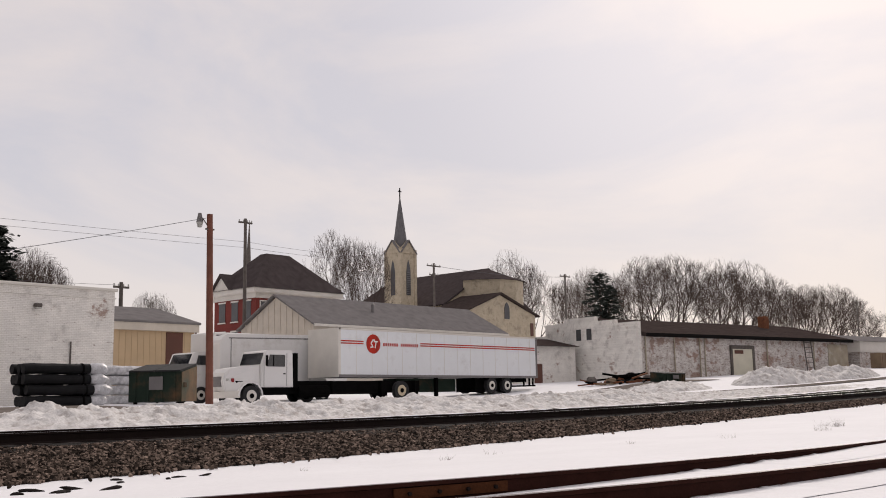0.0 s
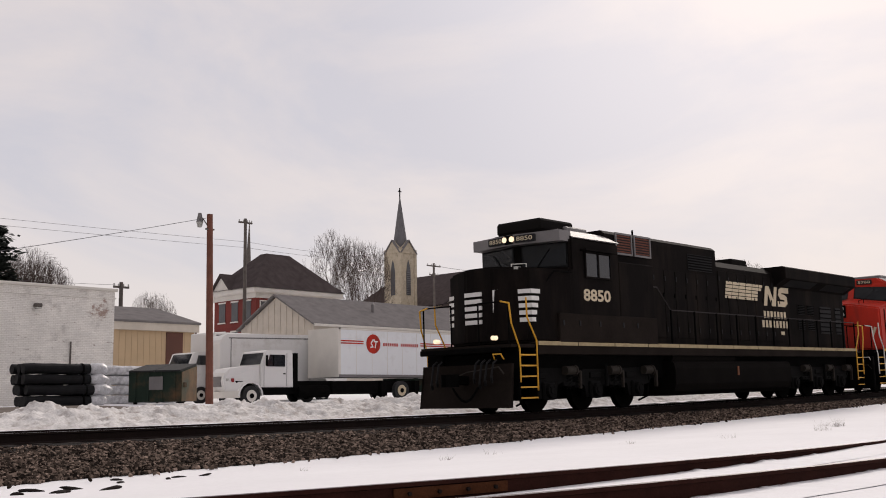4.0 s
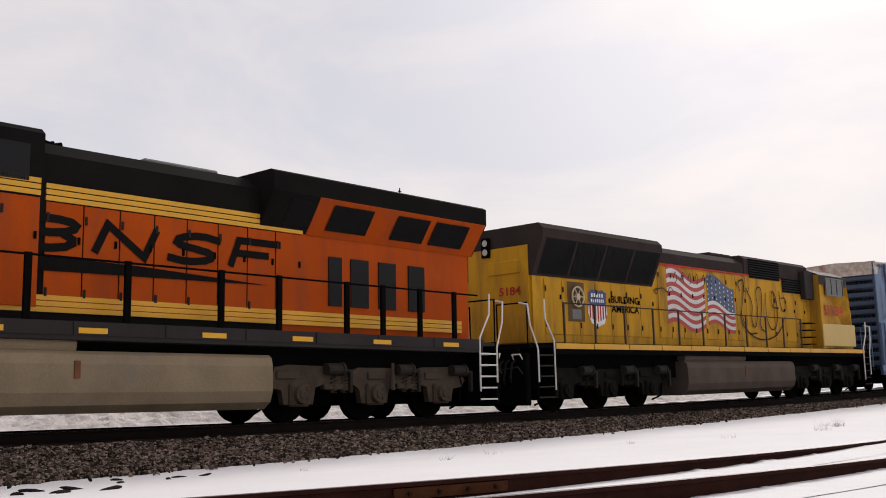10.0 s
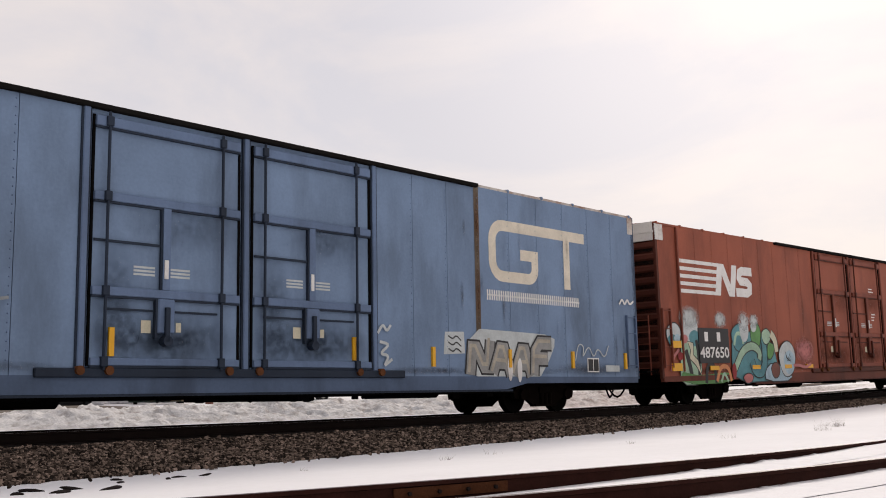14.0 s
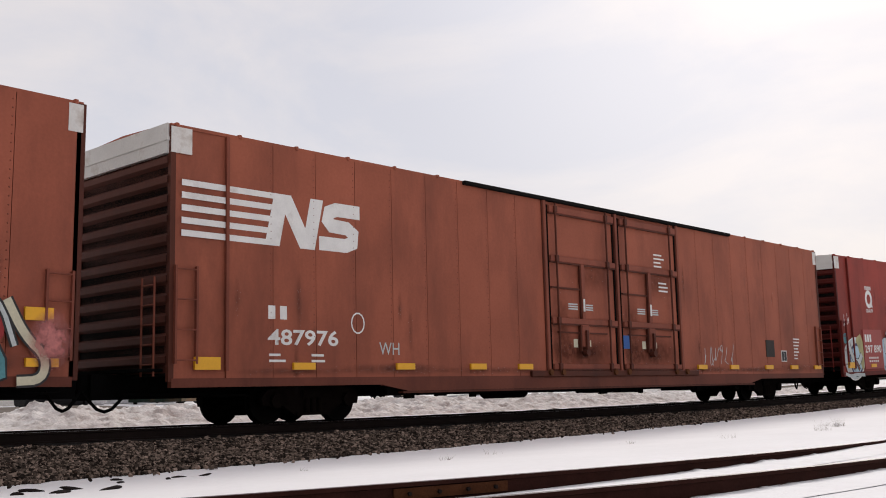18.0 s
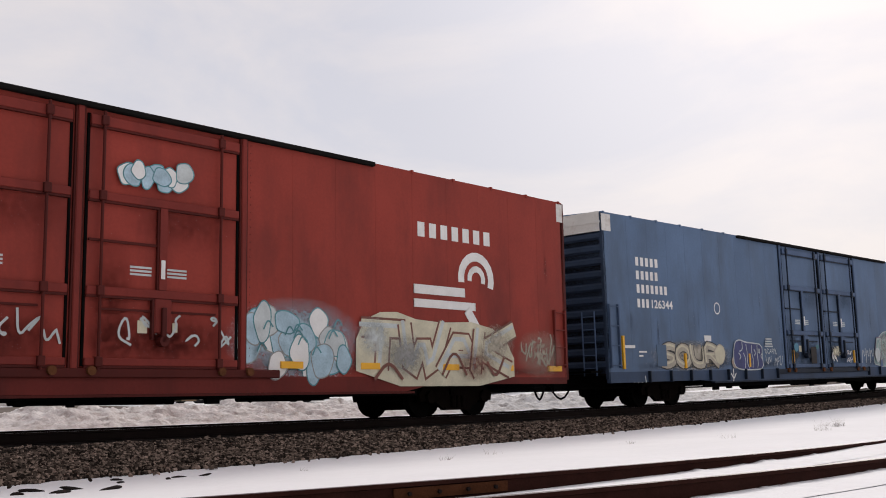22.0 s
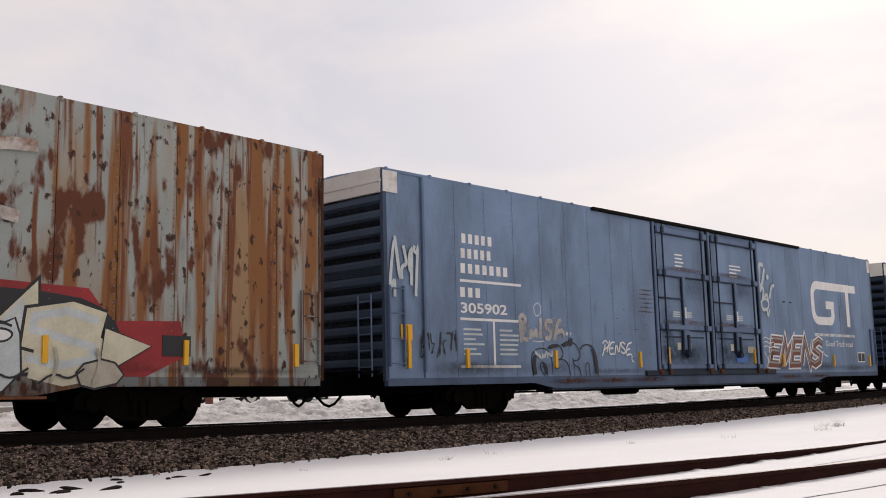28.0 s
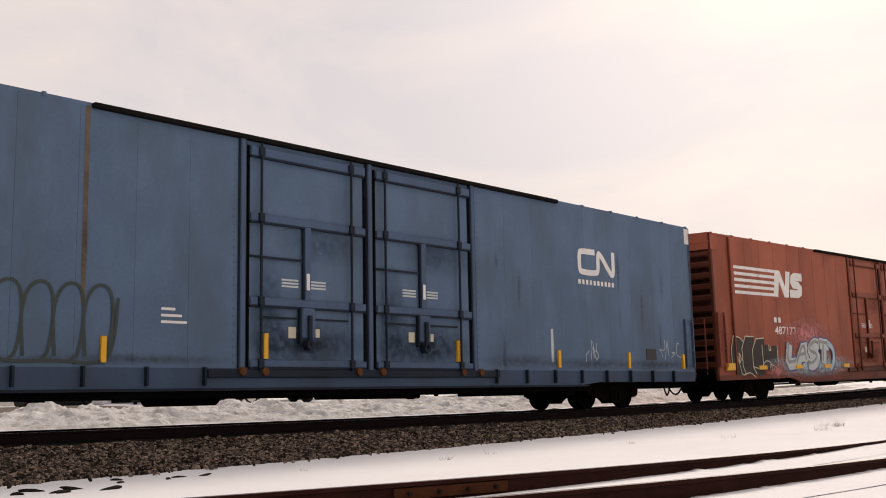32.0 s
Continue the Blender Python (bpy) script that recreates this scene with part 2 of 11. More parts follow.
def stroke(bm, pts, w, y, closed=False):
    """A brush stroke of width w along (x, z) points: one connected band with round ends, rising a hair along its way."""
    pts = [p for k, p in enumerate(pts) if k == 0 or math.hypot(p[0] - pts[k - 1][0], p[1] - pts[k - 1][1]) > 1e-4]
    if closed:
        pts = pts + [pts[0]]
    n, pairs = len(pts), []
    for i, (ax, az) in enumerate(pts):
        d = []
        for a, b in ((i - 1, i), (i, i + 1)):
            if 0 <= a and b < n:
                dx, dz = pts[b][0] - pts[a][0], pts[b][1] - pts[a][1]
                k = math.hypot(dx, dz)
                d.append((dx / k, dz / k))
        mx, mz = d[0][0] + d[-1][0], d[0][1] + d[-1][1]
        k = math.hypot(mx, mz)
        mx, mz = (mx / k, mz / k) if k > 0.05 else d[0]
        ext = w / 2 / max(0.45, mx * d[0][0] + mz * d[0][1])
        y -= 0.00012
        pairs.append((bm.verts.new((ax - mz * ext, y, az + mx * ext)), bm.verts.new((ax + mz * ext, y, az - mx * ext)), d[0] if i else d[-1]))
    made = [bm.faces.new((a[0], a[1], b[1], b[0])) for a, b in zip(pairs, pairs[1:])]
    for (l, r, d), (cx, cz), sign in ((pairs[0], pts[0], -1), (pairs[-1], pts[-1], 1)):
        a0 = math.atan2(-d[0], d[1])
        ring = [bm.verts.new((cx + w / 2 * math.cos(a0 + math.pi + sign * t * math.pi / 5), l.co.y, cz + w / 2 * math.sin(a0 + math.pi + sign * t * math.pi / 5))) for t in (1, 2, 3, 4)]
        made.append(bm.faces.new([l] + ring[::1] + [r]) if sign < 0 else bm.faces.new([l] + ring + [r]))
    for f in made:
        f.normal_update()
        if f.normal.y > 0:
            f.normal_flip()
    return y


def ribbon(bm, pts, w, y):
    """A flat painted band of width w with square ends and mitred bends."""
    n, left, right = len(pts), [], []
    for i, (ax, az) in enumerate(pts):
        d = []
        for a, b in ((i - 1, i), (i, i + 1)):
            if 0 <= a and b < n:
                dx, dz = pts[b][0] - pts[a][0], pts[b][1] - pts[a][1]
                k = math.hypot(dx, dz) or 1e-6
                d.append((dx / k, dz / k))
        mx, mz = d[0][0] + d[-1][0], d[0][1] + d[-1][1]
        k = math.hypot(mx, mz) or 1e-6
        mx, mz = mx / k, mz / k
        ext = w / 2 / max(0.38, mx * d[0][0] + mz * d[0][1])
        left.append((ax - mz * ext, az + mx * ext))
        right.append((ax + mz * ext, az - mx * ext))
    for i in range(n - 1):
        flat(bm, [left[i], right[i], right[i + 1], left[i + 1]], y)
    return bm


def arc(cx, cz, rx, rz, a0, a1, n=10):
    return [(cx + rx * math.cos(radians(a0 + (a1 - a0) * i / n)), cz + rz * math.sin(radians(a0 + (a1 - a0) * i / n))) for i in range(n + 1)]


def text(name, s, x0, x1, z0, z1, y, material, parent, bold=0.0, label="", shear=0.0, rz=0):
    """Painted characters fitted into the box x0..x1, z0..z1 on a side at depth y."""
    cu = bpy.data.curves.new(name, "FONT")
    cu.body, cu.offset, cu.shear = s, bold, shear
    cu.resolution_u = 3
    tmp = bpy.data.objects.new(name, cu)
    scene.collection.objects.link(tmp)
    dg = bpy.context.evaluated_depsgraph_get()
    me = bpy.data.meshes.new_from_object(tmp.evaluated_get(dg))
    bpy.data.objects.remove(tmp)
    co = np.array([v.co[:] for v in me.vertices])
    lo, hi = co.min(0), co.max(0)
    for v in me.vertices:
        a = x0 + (v.co.x - lo[0]) / (hi[0] - lo[0]) * (x1 - x0)
        b = z0 + (v.co.y - lo[1]) / (hi[1] - lo[1]) * (z1 - z0)
        v.co = (a, y, b)
    me.materials.clear()
    me.materials.append(material)
    return put(name, me, parent, label=label)


def bars(name, words, x0, x1, z0, z1, y, material, parent, gap=0.4, label=""):
    """Plain upright blocks in place of a word, words letters wide."""
    step = (x1 - x0) / words
    for i in range(words):
        bm = B()
        rect(bm, x0 + i * step, x0 + (i + 1 - gap) * step, z0, z1, y)
        part(name, bm, material, parent, label)


# ---- the line of the main track and the lie of the land ----
def track_z(x):
    if x < 8:
        return 0.0
    if x < 65:
        return 0.332e-3 * (x - 8) ** 2
    z65, k = 0.332e-3 * 57 ** 2, 0.664e-3 * 57
    if x < 115:
        return z65 + k * (x - 65)
    return z65 + k * 50 + k * 60 * (1 - math.exp(-(x - 115) / 60))


def track_y(x):
    if x < 8:
        return 0.0
    if x < 65:
        return -0.227e-3 * (x - 8) ** 2
    return -0.227e-3 * 57 ** 2 - 0.454e-3 * 57 * (x - 65)


# ---- ground ----
def smooth(a, b, v):
    t = min(max((v - a) / (b - a), 0), 1)
    return t * t * (3 - 2 * t)


def bank_height(x):
    """Height of the ploughed ridge of snow along the far side of the track."""
    h = 0.42 * smooth(6.5, 11.5, x) * (1 - smooth(33, 46, x))
    return h * (0.85 + 0.35 * noise.noise((x * 0.35, 3.0, 0)))


def ground_z(x, y):
    base = track_z(x)
    d = y - track_y(x)
    foot = -0.56 + 0.0105 * min(max(x - 6, 0), 30)
    if d < -3.5:
        rel = foot + 0.16 * smooth(-4.5, -10.0, d) - 0.02
        rel -= 0.10 * smooth(-13.5, -22, d)
        return base + rel + 0.012 * noise.noise((x * 0.6, y * 0.6, 0))
    if d < -1.9:
        return base + foot + (-0.22 - foot) * (d + 3.5) / 1.6
    if d < 1.9:
        return base - 0.22
    if d < 3.2:
        return base - 0.22 + (-0.06 + 0.22) * (d - 1.9) / 1.3
    dip = 0.36 * smooth(24, 30, x) * (1 - smooth(50, 62, x)) * smooth(8, 20, d) * (1 - smooth(36, 42, d))
    rel = -0.06 + 0.44 * smooth(3.2, 24, d) + 0.012 * max(0, min(d, 120) - 25) - dip
    return base + rel


def ground_sheet():
    xs = [-2500, -900, -300, -100, -40, -20, -10, -4] + [i * 1.0 for i in range(0, 66)] + [68, 72, 76, 80, 86, 92, 100, 110, 125, 145, 180, 240, 340, 500, 900, 2500]
    ys = [-2500, -900, -300, -100, -50, -30, -22, -18, -15, -13, -12, -11, -10, -9, -8, -7, -6, -5, -4.4, -3.9, -3.5, -3.1, -2.7, -2.3, -1.9, -1, 0, 1, 1.9, 2.5, 3.2,
          4, 5, 6, 7, 8, 9, 10, 12, 14, 16, 18, 20, 22, 24, 27, 30, 35, 40, 50, 60, 80, 100, 130, 180, 260, 400, 900, 2500]
    verts = [(x, y + track_y(min(max(x, 0), 120)) * (1 if abs(y) < 9 else 0), 0) for x in xs for y in ys]
    verts = [(x, y, ground_z(x, y)) for x, y, z in verts]
    k = len(ys)
    faces = [(i * k + j, (i + 1) * k + j, (i + 1) * k + j + 1, i * k + j + 1) for i in range(len(xs) - 1) for j in range(k - 1)]
    ob = mesh("ground", verts, faces, SNOW)
    ob.data.polygons.foreach_set("use_smooth", [True] * len(ob.data.polygons))
    return tagged(ob, "snow-covered ground along the railway", "ground", kind="structure")


ground_sheet()


def strip(name, x0, x1, d_list, lift, material, step=0.5, rough=0.0, label="", category="", follow=True):
    """A strip of surface along the track between side distances d_list, lying lift above the ground."""
    n = int((x1 - x0) / step)
    verts, k = [], len(d_list)
    for i in range(n + 1):
        x = x0 + (x1 - x0) * i / n
        for d in d_list:
            y = d + (track_y(x) if follow else 0)
            verts.append((x, y, ground_z(x, y) + lift + rough * noise.noise((x * 2.1, y * 2.1, 5))))
    faces = [(i * k + j, (i + 1) * k + j, (i + 1) * k + j + 1, i * k + j + 1) for i in range(n) for j in range(k - 1)]
    ob = mesh(name, verts, faces, material)
    return tagged(ob, label, category, kind="structure")


strip("ballast_shoulder", -30, 130, [-3.62, -3.2, -2.7, -2.3, -1.9, -1.0, 0, 1.0, 1.9, 2.5, 3.0], 0.02, STONE_BED, 0.5, 0.04,
      "dark crushed stone ballast bed of the main track", "ballast")


def ballast_stones():
    rng = np.random.default_rng(5)
    n = 82000
    cube = np.array([(-1, -1, -1), (1, -1, -1), (1, 1, -1), (-1, 1, -1), (-1, -1, 1), (1, -1, 1), (1, 1, 1), (-1, 1, 1)], float)
    quads = np.array([(0, 3, 2, 1), (4, 5, 6, 7), (0, 1, 5, 4), (1, 2, 6, 5), (2, 3, 7, 6), (3, 0, 4, 7)])
    x = 4.5 + 45 * rng.random(n) ** 1.7
    edge = np.array([0.16 * noise.noise((a * 1.1, 0, 9)) + 0.09 * noise.noise((a * 4.0, 0, 3)) for a in x])
    d = -3.72 + edge + 1.85 * rng.random(n) - np.where(rng.random(n) < 0.02, 0.5 * rng.random(n) ** 2, 0)
    y = d + np.array([track_y(a) for a in x])
    r = rng.uniform(0.011, 0.027, n) * np.where(rng.random(n) < 0.06, 1.5, 1.0)
    z = np.array([ground_z(a, b) for a, b in zip(x, y)]) + 0.02 + r * 0.5
    jit = cube[None] * rng.uniform(0.5, 1.25, (n, 8, 3)) * np.array([1.0, 0.9, 0.75]) * r[:, None, None]
    ang = rng.random((n, 2)) * 6.28
    ca, sa, cb, sb = np.cos(ang[:, :1]), np.sin(ang[:, :1]), np.cos(ang[:, 1:]), np.sin(ang[:, 1:])
    u = np.stack([jit[..., 0] * ca - jit[..., 1] * sa, jit[..., 0] * sa + jit[..., 1] * ca, jit[..., 2]], -1)
    u = np.stack([u[..., 0], u[..., 1] * cb - u[..., 2] * sb, u[..., 1] * sb + u[..., 2] * cb], -1)
    verts = (u + np.stack([x, y, z], -1)[:, None, :]).reshape(-1, 3).tolist()
    faces = (quads[None] + 8 * np.arange(n)[:, None, None]).reshape(-1, 4).tolist()
    mat_stone = mat("loose_stone", (0.092, 0.069, 0.056), 0.95, spec=0.05, var=0.3, scale=5, grain=60, bump=0.0)
    n, l = mat_stone.node_tree.nodes, mat_stone.node_tree.links
    geo, ramp, mul = n.new("ShaderNodeNewGeometry"), n.new("ShaderNodeMapRange"), n.new("ShaderNodeMix")
    ramp.inputs["To Min"].default_value, ramp.inputs["To Max"].default_value = 0.16, 3.6
    power = n.new("ShaderNodeMath")
    power.operation = "POWER"
    power.inputs[1].default_value = 2.2
    mul.data_type, mul.blend_type = "RGBA", "MULTIPLY"
    mul.inputs[0].default_value = 1.0
    bsdf = n["Principled BSDF"]
    l.new(bsdf.inputs["Base Color"].links[0].from_socket, mul.inputs[6])
    l.new(geo.outputs["Random Per Island"], power.inputs[0])
    l.new(power.outputs[0], ramp.inputs["Value"])
    l.new(ramp.outputs[0], mul.inputs[7])
    l.new(mul.outputs[2], bsdf.inputs["Base Color"])
    tagged(mesh("ballast_stones", verts, faces, mat_stone), "loose grey-brown crushed ballast stones", "ballast", kind="stuff")


ballast_stones()
# Dark strip along the rails: oily bed with the rail shadow in its colour.
OILY_SHADE = mat("oily_track_bed", (0.012, 0.010, 0.009), 0.95, spec=0.1, var=0.4, scale=10, grain=60, bump=0.05)
strip("track_bed", -30, 130, [-2.25, -1.9, -1.55, -1.2, -0.6, 0, 0.6, 1.2, 1.6], 0.045, OILY_SHADE, 0.5, 0.02, "dark oily bed along the rails, their shadow in its colour", "ballast")

RAIL_PROFILE = [(-0.075, 0), (0.075, 0), (0.07, 0.012), (0.012, 0.03), (0.012, 0.13), (0.036, 0.14), (0.036, 0.172), (-0.036, 0.172), (-0.036, 0.14), (-0.012, 0.13), (-0.012, 0.03), (-0.07, 0.012)]


def rail_run(name, points, side_mat, top_mat, parent):
    """Sweep the rail profile along points (its head at their height)."""
    verts, faces = [], []
    k = len(RAIL_PROFILE)
    for i, p in enumerate(points):
        q = points[min(i + 1, len(points) - 1)] - points[max(i - 1, 0)]
        n = Vector((-q.y, q.x, 0)).normalized()
        verts += [tuple(p + n * a + Vector((0, 0, b - 0.172))) for a, b in RAIL_PROFILE]
    for i in range(len(points) - 1):
        for j in range(k):
            faces.append((i * k + j, i * k + (j + 1) % k, (i + 1) * k + (j + 1) % k, (i + 1) * k + j))
    ob = mesh(name, verts, faces, side_mat, parent)
    ob.data.materials.append(top_mat)
    for i, p in enumerate(ob.data.polygons):
        if i % k == 6:
            p.material_index = 1
    return ob


main_track = tagged(new("main_track"), "main line railway track with worn steel rails", "railway track", kind="structure")
for side in (-0.7535, 0.7535):
    rail_run("rail", [Vector((x, track_y(x) + side, track_z(x))) for x in [-30 + 1.0 * i for i in range(175)]], RAIL_STEEL, RAIL_TOP, main_track)
tie_mesh = bpy.data.meshes.new("tie")
tb = bx(-0.115, 0.115, -1.3, 1.3, -0.2, -0.168, bevel=0.01)
tb.to_mesh(tie_mesh)
tb.free()
tie_mesh.materials.append(TIE)
for i in range(110):
    x = 4 + 0.53 * i
    o = new("tie", tie_mesh)
    o.parent = main_track
    o.matrix_basis = pose(x, track_y(x), track_z(x), 0, 0, random.uniform(-1, 1))

# siding in front of the camera, half under snow
siding = tagged(new("siding_track"), "rusty little-used siding track half buried in snow", "railway track", kind="structure")


def siding_y(x):
    """The near siding swings in towards the main track."""
    a = min(max(x, 4.0), 16.0)
    return 0.012586 * a * a - 0.33365 * a - 9.0714 + (0.025172 * a - 0.33365) * (x - a)


def siding_z(x):
    return -0.26 - 0.002 * (min(max(x, 0), 30) - 8)


for off in (0.0, -1.51):
    rail_run("rail", [Vector((x, siding_y(x) + off, siding_z(x))) for x in [-12 + 0.5 * i for i in range(76)]], RUSTY_RAIL, RUSTY_TOP, siding)


def drift(off, h0, h1, seed, width=0.75):
    """Wind-blown snow lying against a siding rail, its top edge uneven."""
    verts, faces = [], []
    n = 420
    for i in range(n + 1):
        x = 3.0 + 27.0 * i / n
        k = smooth(7.2, 12.5, x)
        h = (h0 + (h1 - h0) * k) * (0.85 + 0.55 * noise.noise((x * 1.3, seed, 0)) + 0.35 * noise.noise((x * 4.5, seed, 1)))
        y = siding_y(x) + off
        z = siding_z(x) - 0.172
        g = ground_z(x, y - width) + 0.004
        verts += [(x, y - width, g), (x, y - width * 0.45, g + max(0, z + h - g) * 0.55), (x, y - 0.10, z + h * 0.92), (x, y - 0.035, z + h), (x, y - 0.033, z - 0.1)]
    for i in range(n):
        for j in range(4):
            a = i * 5 + j
            faces.append((a, a + 5, a + 6, a + 1))
    ob = mesh("snow_drift", verts, faces, SNOW)
    ob.data.polygons.foreach_set("use_smooth", [True] * len(ob.data.polygons))
    tagged(ob, "wind-blown snow lying against a siding rail", "snow", kind="structure")


drift(0.0, 0.02, 0.115, 1.0)
drift(-1.51, 0.035, 0.10, 4.0)
# bolted joint bar on the far siding rail
bm = B()
a, b = Vector((5.95, siding_y(5.95), siding_z(6))), Vector((7.15, siding_y(7.15), siding_z(7)))
q = (b - a).normalized()
side = Vector((q.y, -q.x, 0)) * 0.03
lo, hi = Vector((0, 0, -0.135)), Vector((0, 0, -0.045))
va = [bm.verts.new(p) for p in (a + side * 0.45 + lo, b + side * 0.45 + lo, b + side * 0.45 + hi, a + side * 0.45 + hi, a + side * 1.25 + lo, b + side * 1.25 + lo, b + side * 1.25 + hi, a + side * 1.25 + hi)]
for f in ((0, 1, 2, 3), (4, 5, 6, 7), (0, 1, 5, 4), (3, 2, 6, 7), (0, 3, 7, 4), (1, 2, 6, 5)):
    bm.faces.new([va[i] for i in f])
part("joint_bar", fixn(bm), JOINT_RUST, siding, "rust-brown bolted joint bar")
for k in range(4):
    p = a.lerp(b, 0.12 + 0.253 * k) + side * 1.25 + Vector((0, 0, -0.09))
    part("joint_bolt", cyl(B(), p, p + side * 0.8, 0.018, seg=6), RAIL_STEEL, siding)


# ---- snow bank, piles and lot ----
def lumpy(name, x0, x1, y0, y1, step, height, label, material=None, seed=0):
    """Heaped snow over a rectangle of ground; height(x, y) in metres."""
    nx, ny = int((x1 - x0) / step), int((y1 - y0) / step)
    verts, faces = [], []
    for i in range(nx + 1):
        for j in range(ny + 1):
            x, y = x0 + (x1 - x0) * i / nx, y0 + (y1 - y0) * j / ny
            yy = y + track_y(x) * (1 if y0 < 9 else 0)
            h = height(x, y)
            rough = 1.6 * noise.turbulence((x * 1.6 + seed, y * 1.6, 0), 4, False, noise_basis="PERLIN_ORIGINAL") - 0.35
            cell = 1.1 * abs(noise.noise((x * 3.6, y * 3.6, seed))) - 0.25 + noise.noise((x * 5.5, y * 5.5, seed)) * 0.6 + 0.75 * noise.noise((x * 11, y * 11, seed + 4))
            verts.append((x, yy, ground_z(x, yy) - 0.06 + h * (1 + 0.24 * rough) + (0.075 * cell if h > 0.08 else 0)))
    for i in range(nx):
        for j in range(ny):
            a = i * (ny + 1) + j
            faces.append((a, a + ny + 1, a + ny + 2, a + 1))
    ob = mesh(name, verts, faces, material or DIRTY_SNOW)
    ob.data.polygons.foreach_set("use_smooth", [True] * len(ob.data.polygons))
    return tagged(ob, label, "snow", kind="structure")


def hump(t):
    return max(0.0, math.sin(math.pi * min(max(t, 0), 1))) ** 0.8


def bank(x, y):
    side = hump((y - 3.2) / 5.2)
    h = 0.55 * smooth(7.8, 11.5, x) * (1 - 0.55 * smooth(30, 44, x)) * (1 - 0.7 * smooth(46, 58, x))
    return side * h * (0.85 + 0.3 * noise.noise((x * 0.5, 0, 2.0))) + 0.0


lumpy("snow_bank", 7.6, 60, 3.2, 8.4, 0.085, bank, "ploughed ridge of lumpy grey-white snow beside the track")


def mound(cx, cy, rx, ry, h):
    return lambda x, y: h * max(0.0, 1 - ((x - cx) / rx) ** 2 - ((y - cy) / ry) ** 2) ** 0.7


lumpy("snow_pile", 56, 80, 9.0, 14.2, 0.12, lambda x, y: max(mound(61.5, 11.6, 4.2, 2.2, 0.98)(x, y), mound(65.5, 11.2, 3.2, 1.8, 0.72)(x, y), mound(70.5, 11.0, 5.5, 1.8, 0.85)(x, y)), "tall dirty heap of ploughed snow before the warehouse", seed=3)
lumpy("snow_pile", 44, 58, 9.5, 18, 0.14, lambda x, y: max(mound(51.5, 13.5, 4.0, 2.0, 0.60)(x, y), mound(49, 16.4, 4.0, 1.4, 0.35)(x, y)), "low heap of ploughed snow on the lot", seed=5)
strip("lot_pavement", 30, 140, [7.9, 8.6, 9.3], 0.035, ASPHALT, 1.0, 0.0, "wet bare asphalt showing through the snow", "pavement")
strip("lot_pavement", 40, 66, [17.6, 18.6, 20.4], 0.03, ASPHALT, 1.0, 0.0, "wet bare asphalt showing through the snow", "pavement", follow=False)
strip("lot_pavement", 4, 20, [9.5, 12, 16, 20], 0.03, ASPHALT, 1.0, 0.0, "wet bare asphalt showing through the snow", "pavement", follow=False)


# ---- brick and timber of the town ----
def brick_mat(name, color, mortar, flake=None, flake_amount=0.3, scale=1.0):
    m = mat(name, color, 0.9, var=0.12, scale=1.2, grain=20, bump=0.0, dirt=flake, dirt_amount=flake_amount, dirt_scale=1.3)
    n, l = m.node_tree.nodes, m.node_tree.links
    b = n["Principled BSDF"]
    src = b.inputs["Base Color"].links[0].from_socket
    co, mp, bt = n.new("ShaderNodeTexCoord"), n.new("ShaderNodeMapping"), n.new("ShaderNodeTexBrick")
    mp.inputs["Rotation"].default_value = (radians(90), 0, 0)
    bt.inputs["Scale"].default_value = 1.0
    bt.inputs["Brick Width"].default_value, bt.inputs["Row Height"].default_value = 0.215 * scale, 0.075 * scale
    bt.inputs["Mortar Size"].default_value = 0.008 * scale
    bt.inputs["Color1"].default_value, bt.inputs["Color2"].default_value = (1, 1, 1, 1), (0.9, 0.9, 0.9, 1)
    bt.inputs["Mortar"].default_value = (*mortar, 1)
    mul = n.new("ShaderNodeMix")
    mul.data_type, mul.blend_type = "RGBA", "MULTIPLY"
    mul.inputs[0].default_value = 1.0
    l.new(co.outputs["Object"], mp.inputs["Vector"])
    l.new(mp.outputs["Vector"], bt.inputs["Vector"])
    l.new(src, mul.inputs[6])
    l.new(bt.outputs["Color"], mul.inputs[7])
    l.new(mul.outputs[2], b.inputs["Base Color"])
    bp = n.new("ShaderNodeBump")
    bp.inputs["Strength"].default_value, bp.inputs["Distance"].default_value = 0.5, 0.01
    bp.invert = True
    l.new(bt.outputs["Fac"], bp.inputs["Height"])
    l.new(bp.outputs["Normal"], b.inputs["Normal"])
    return m


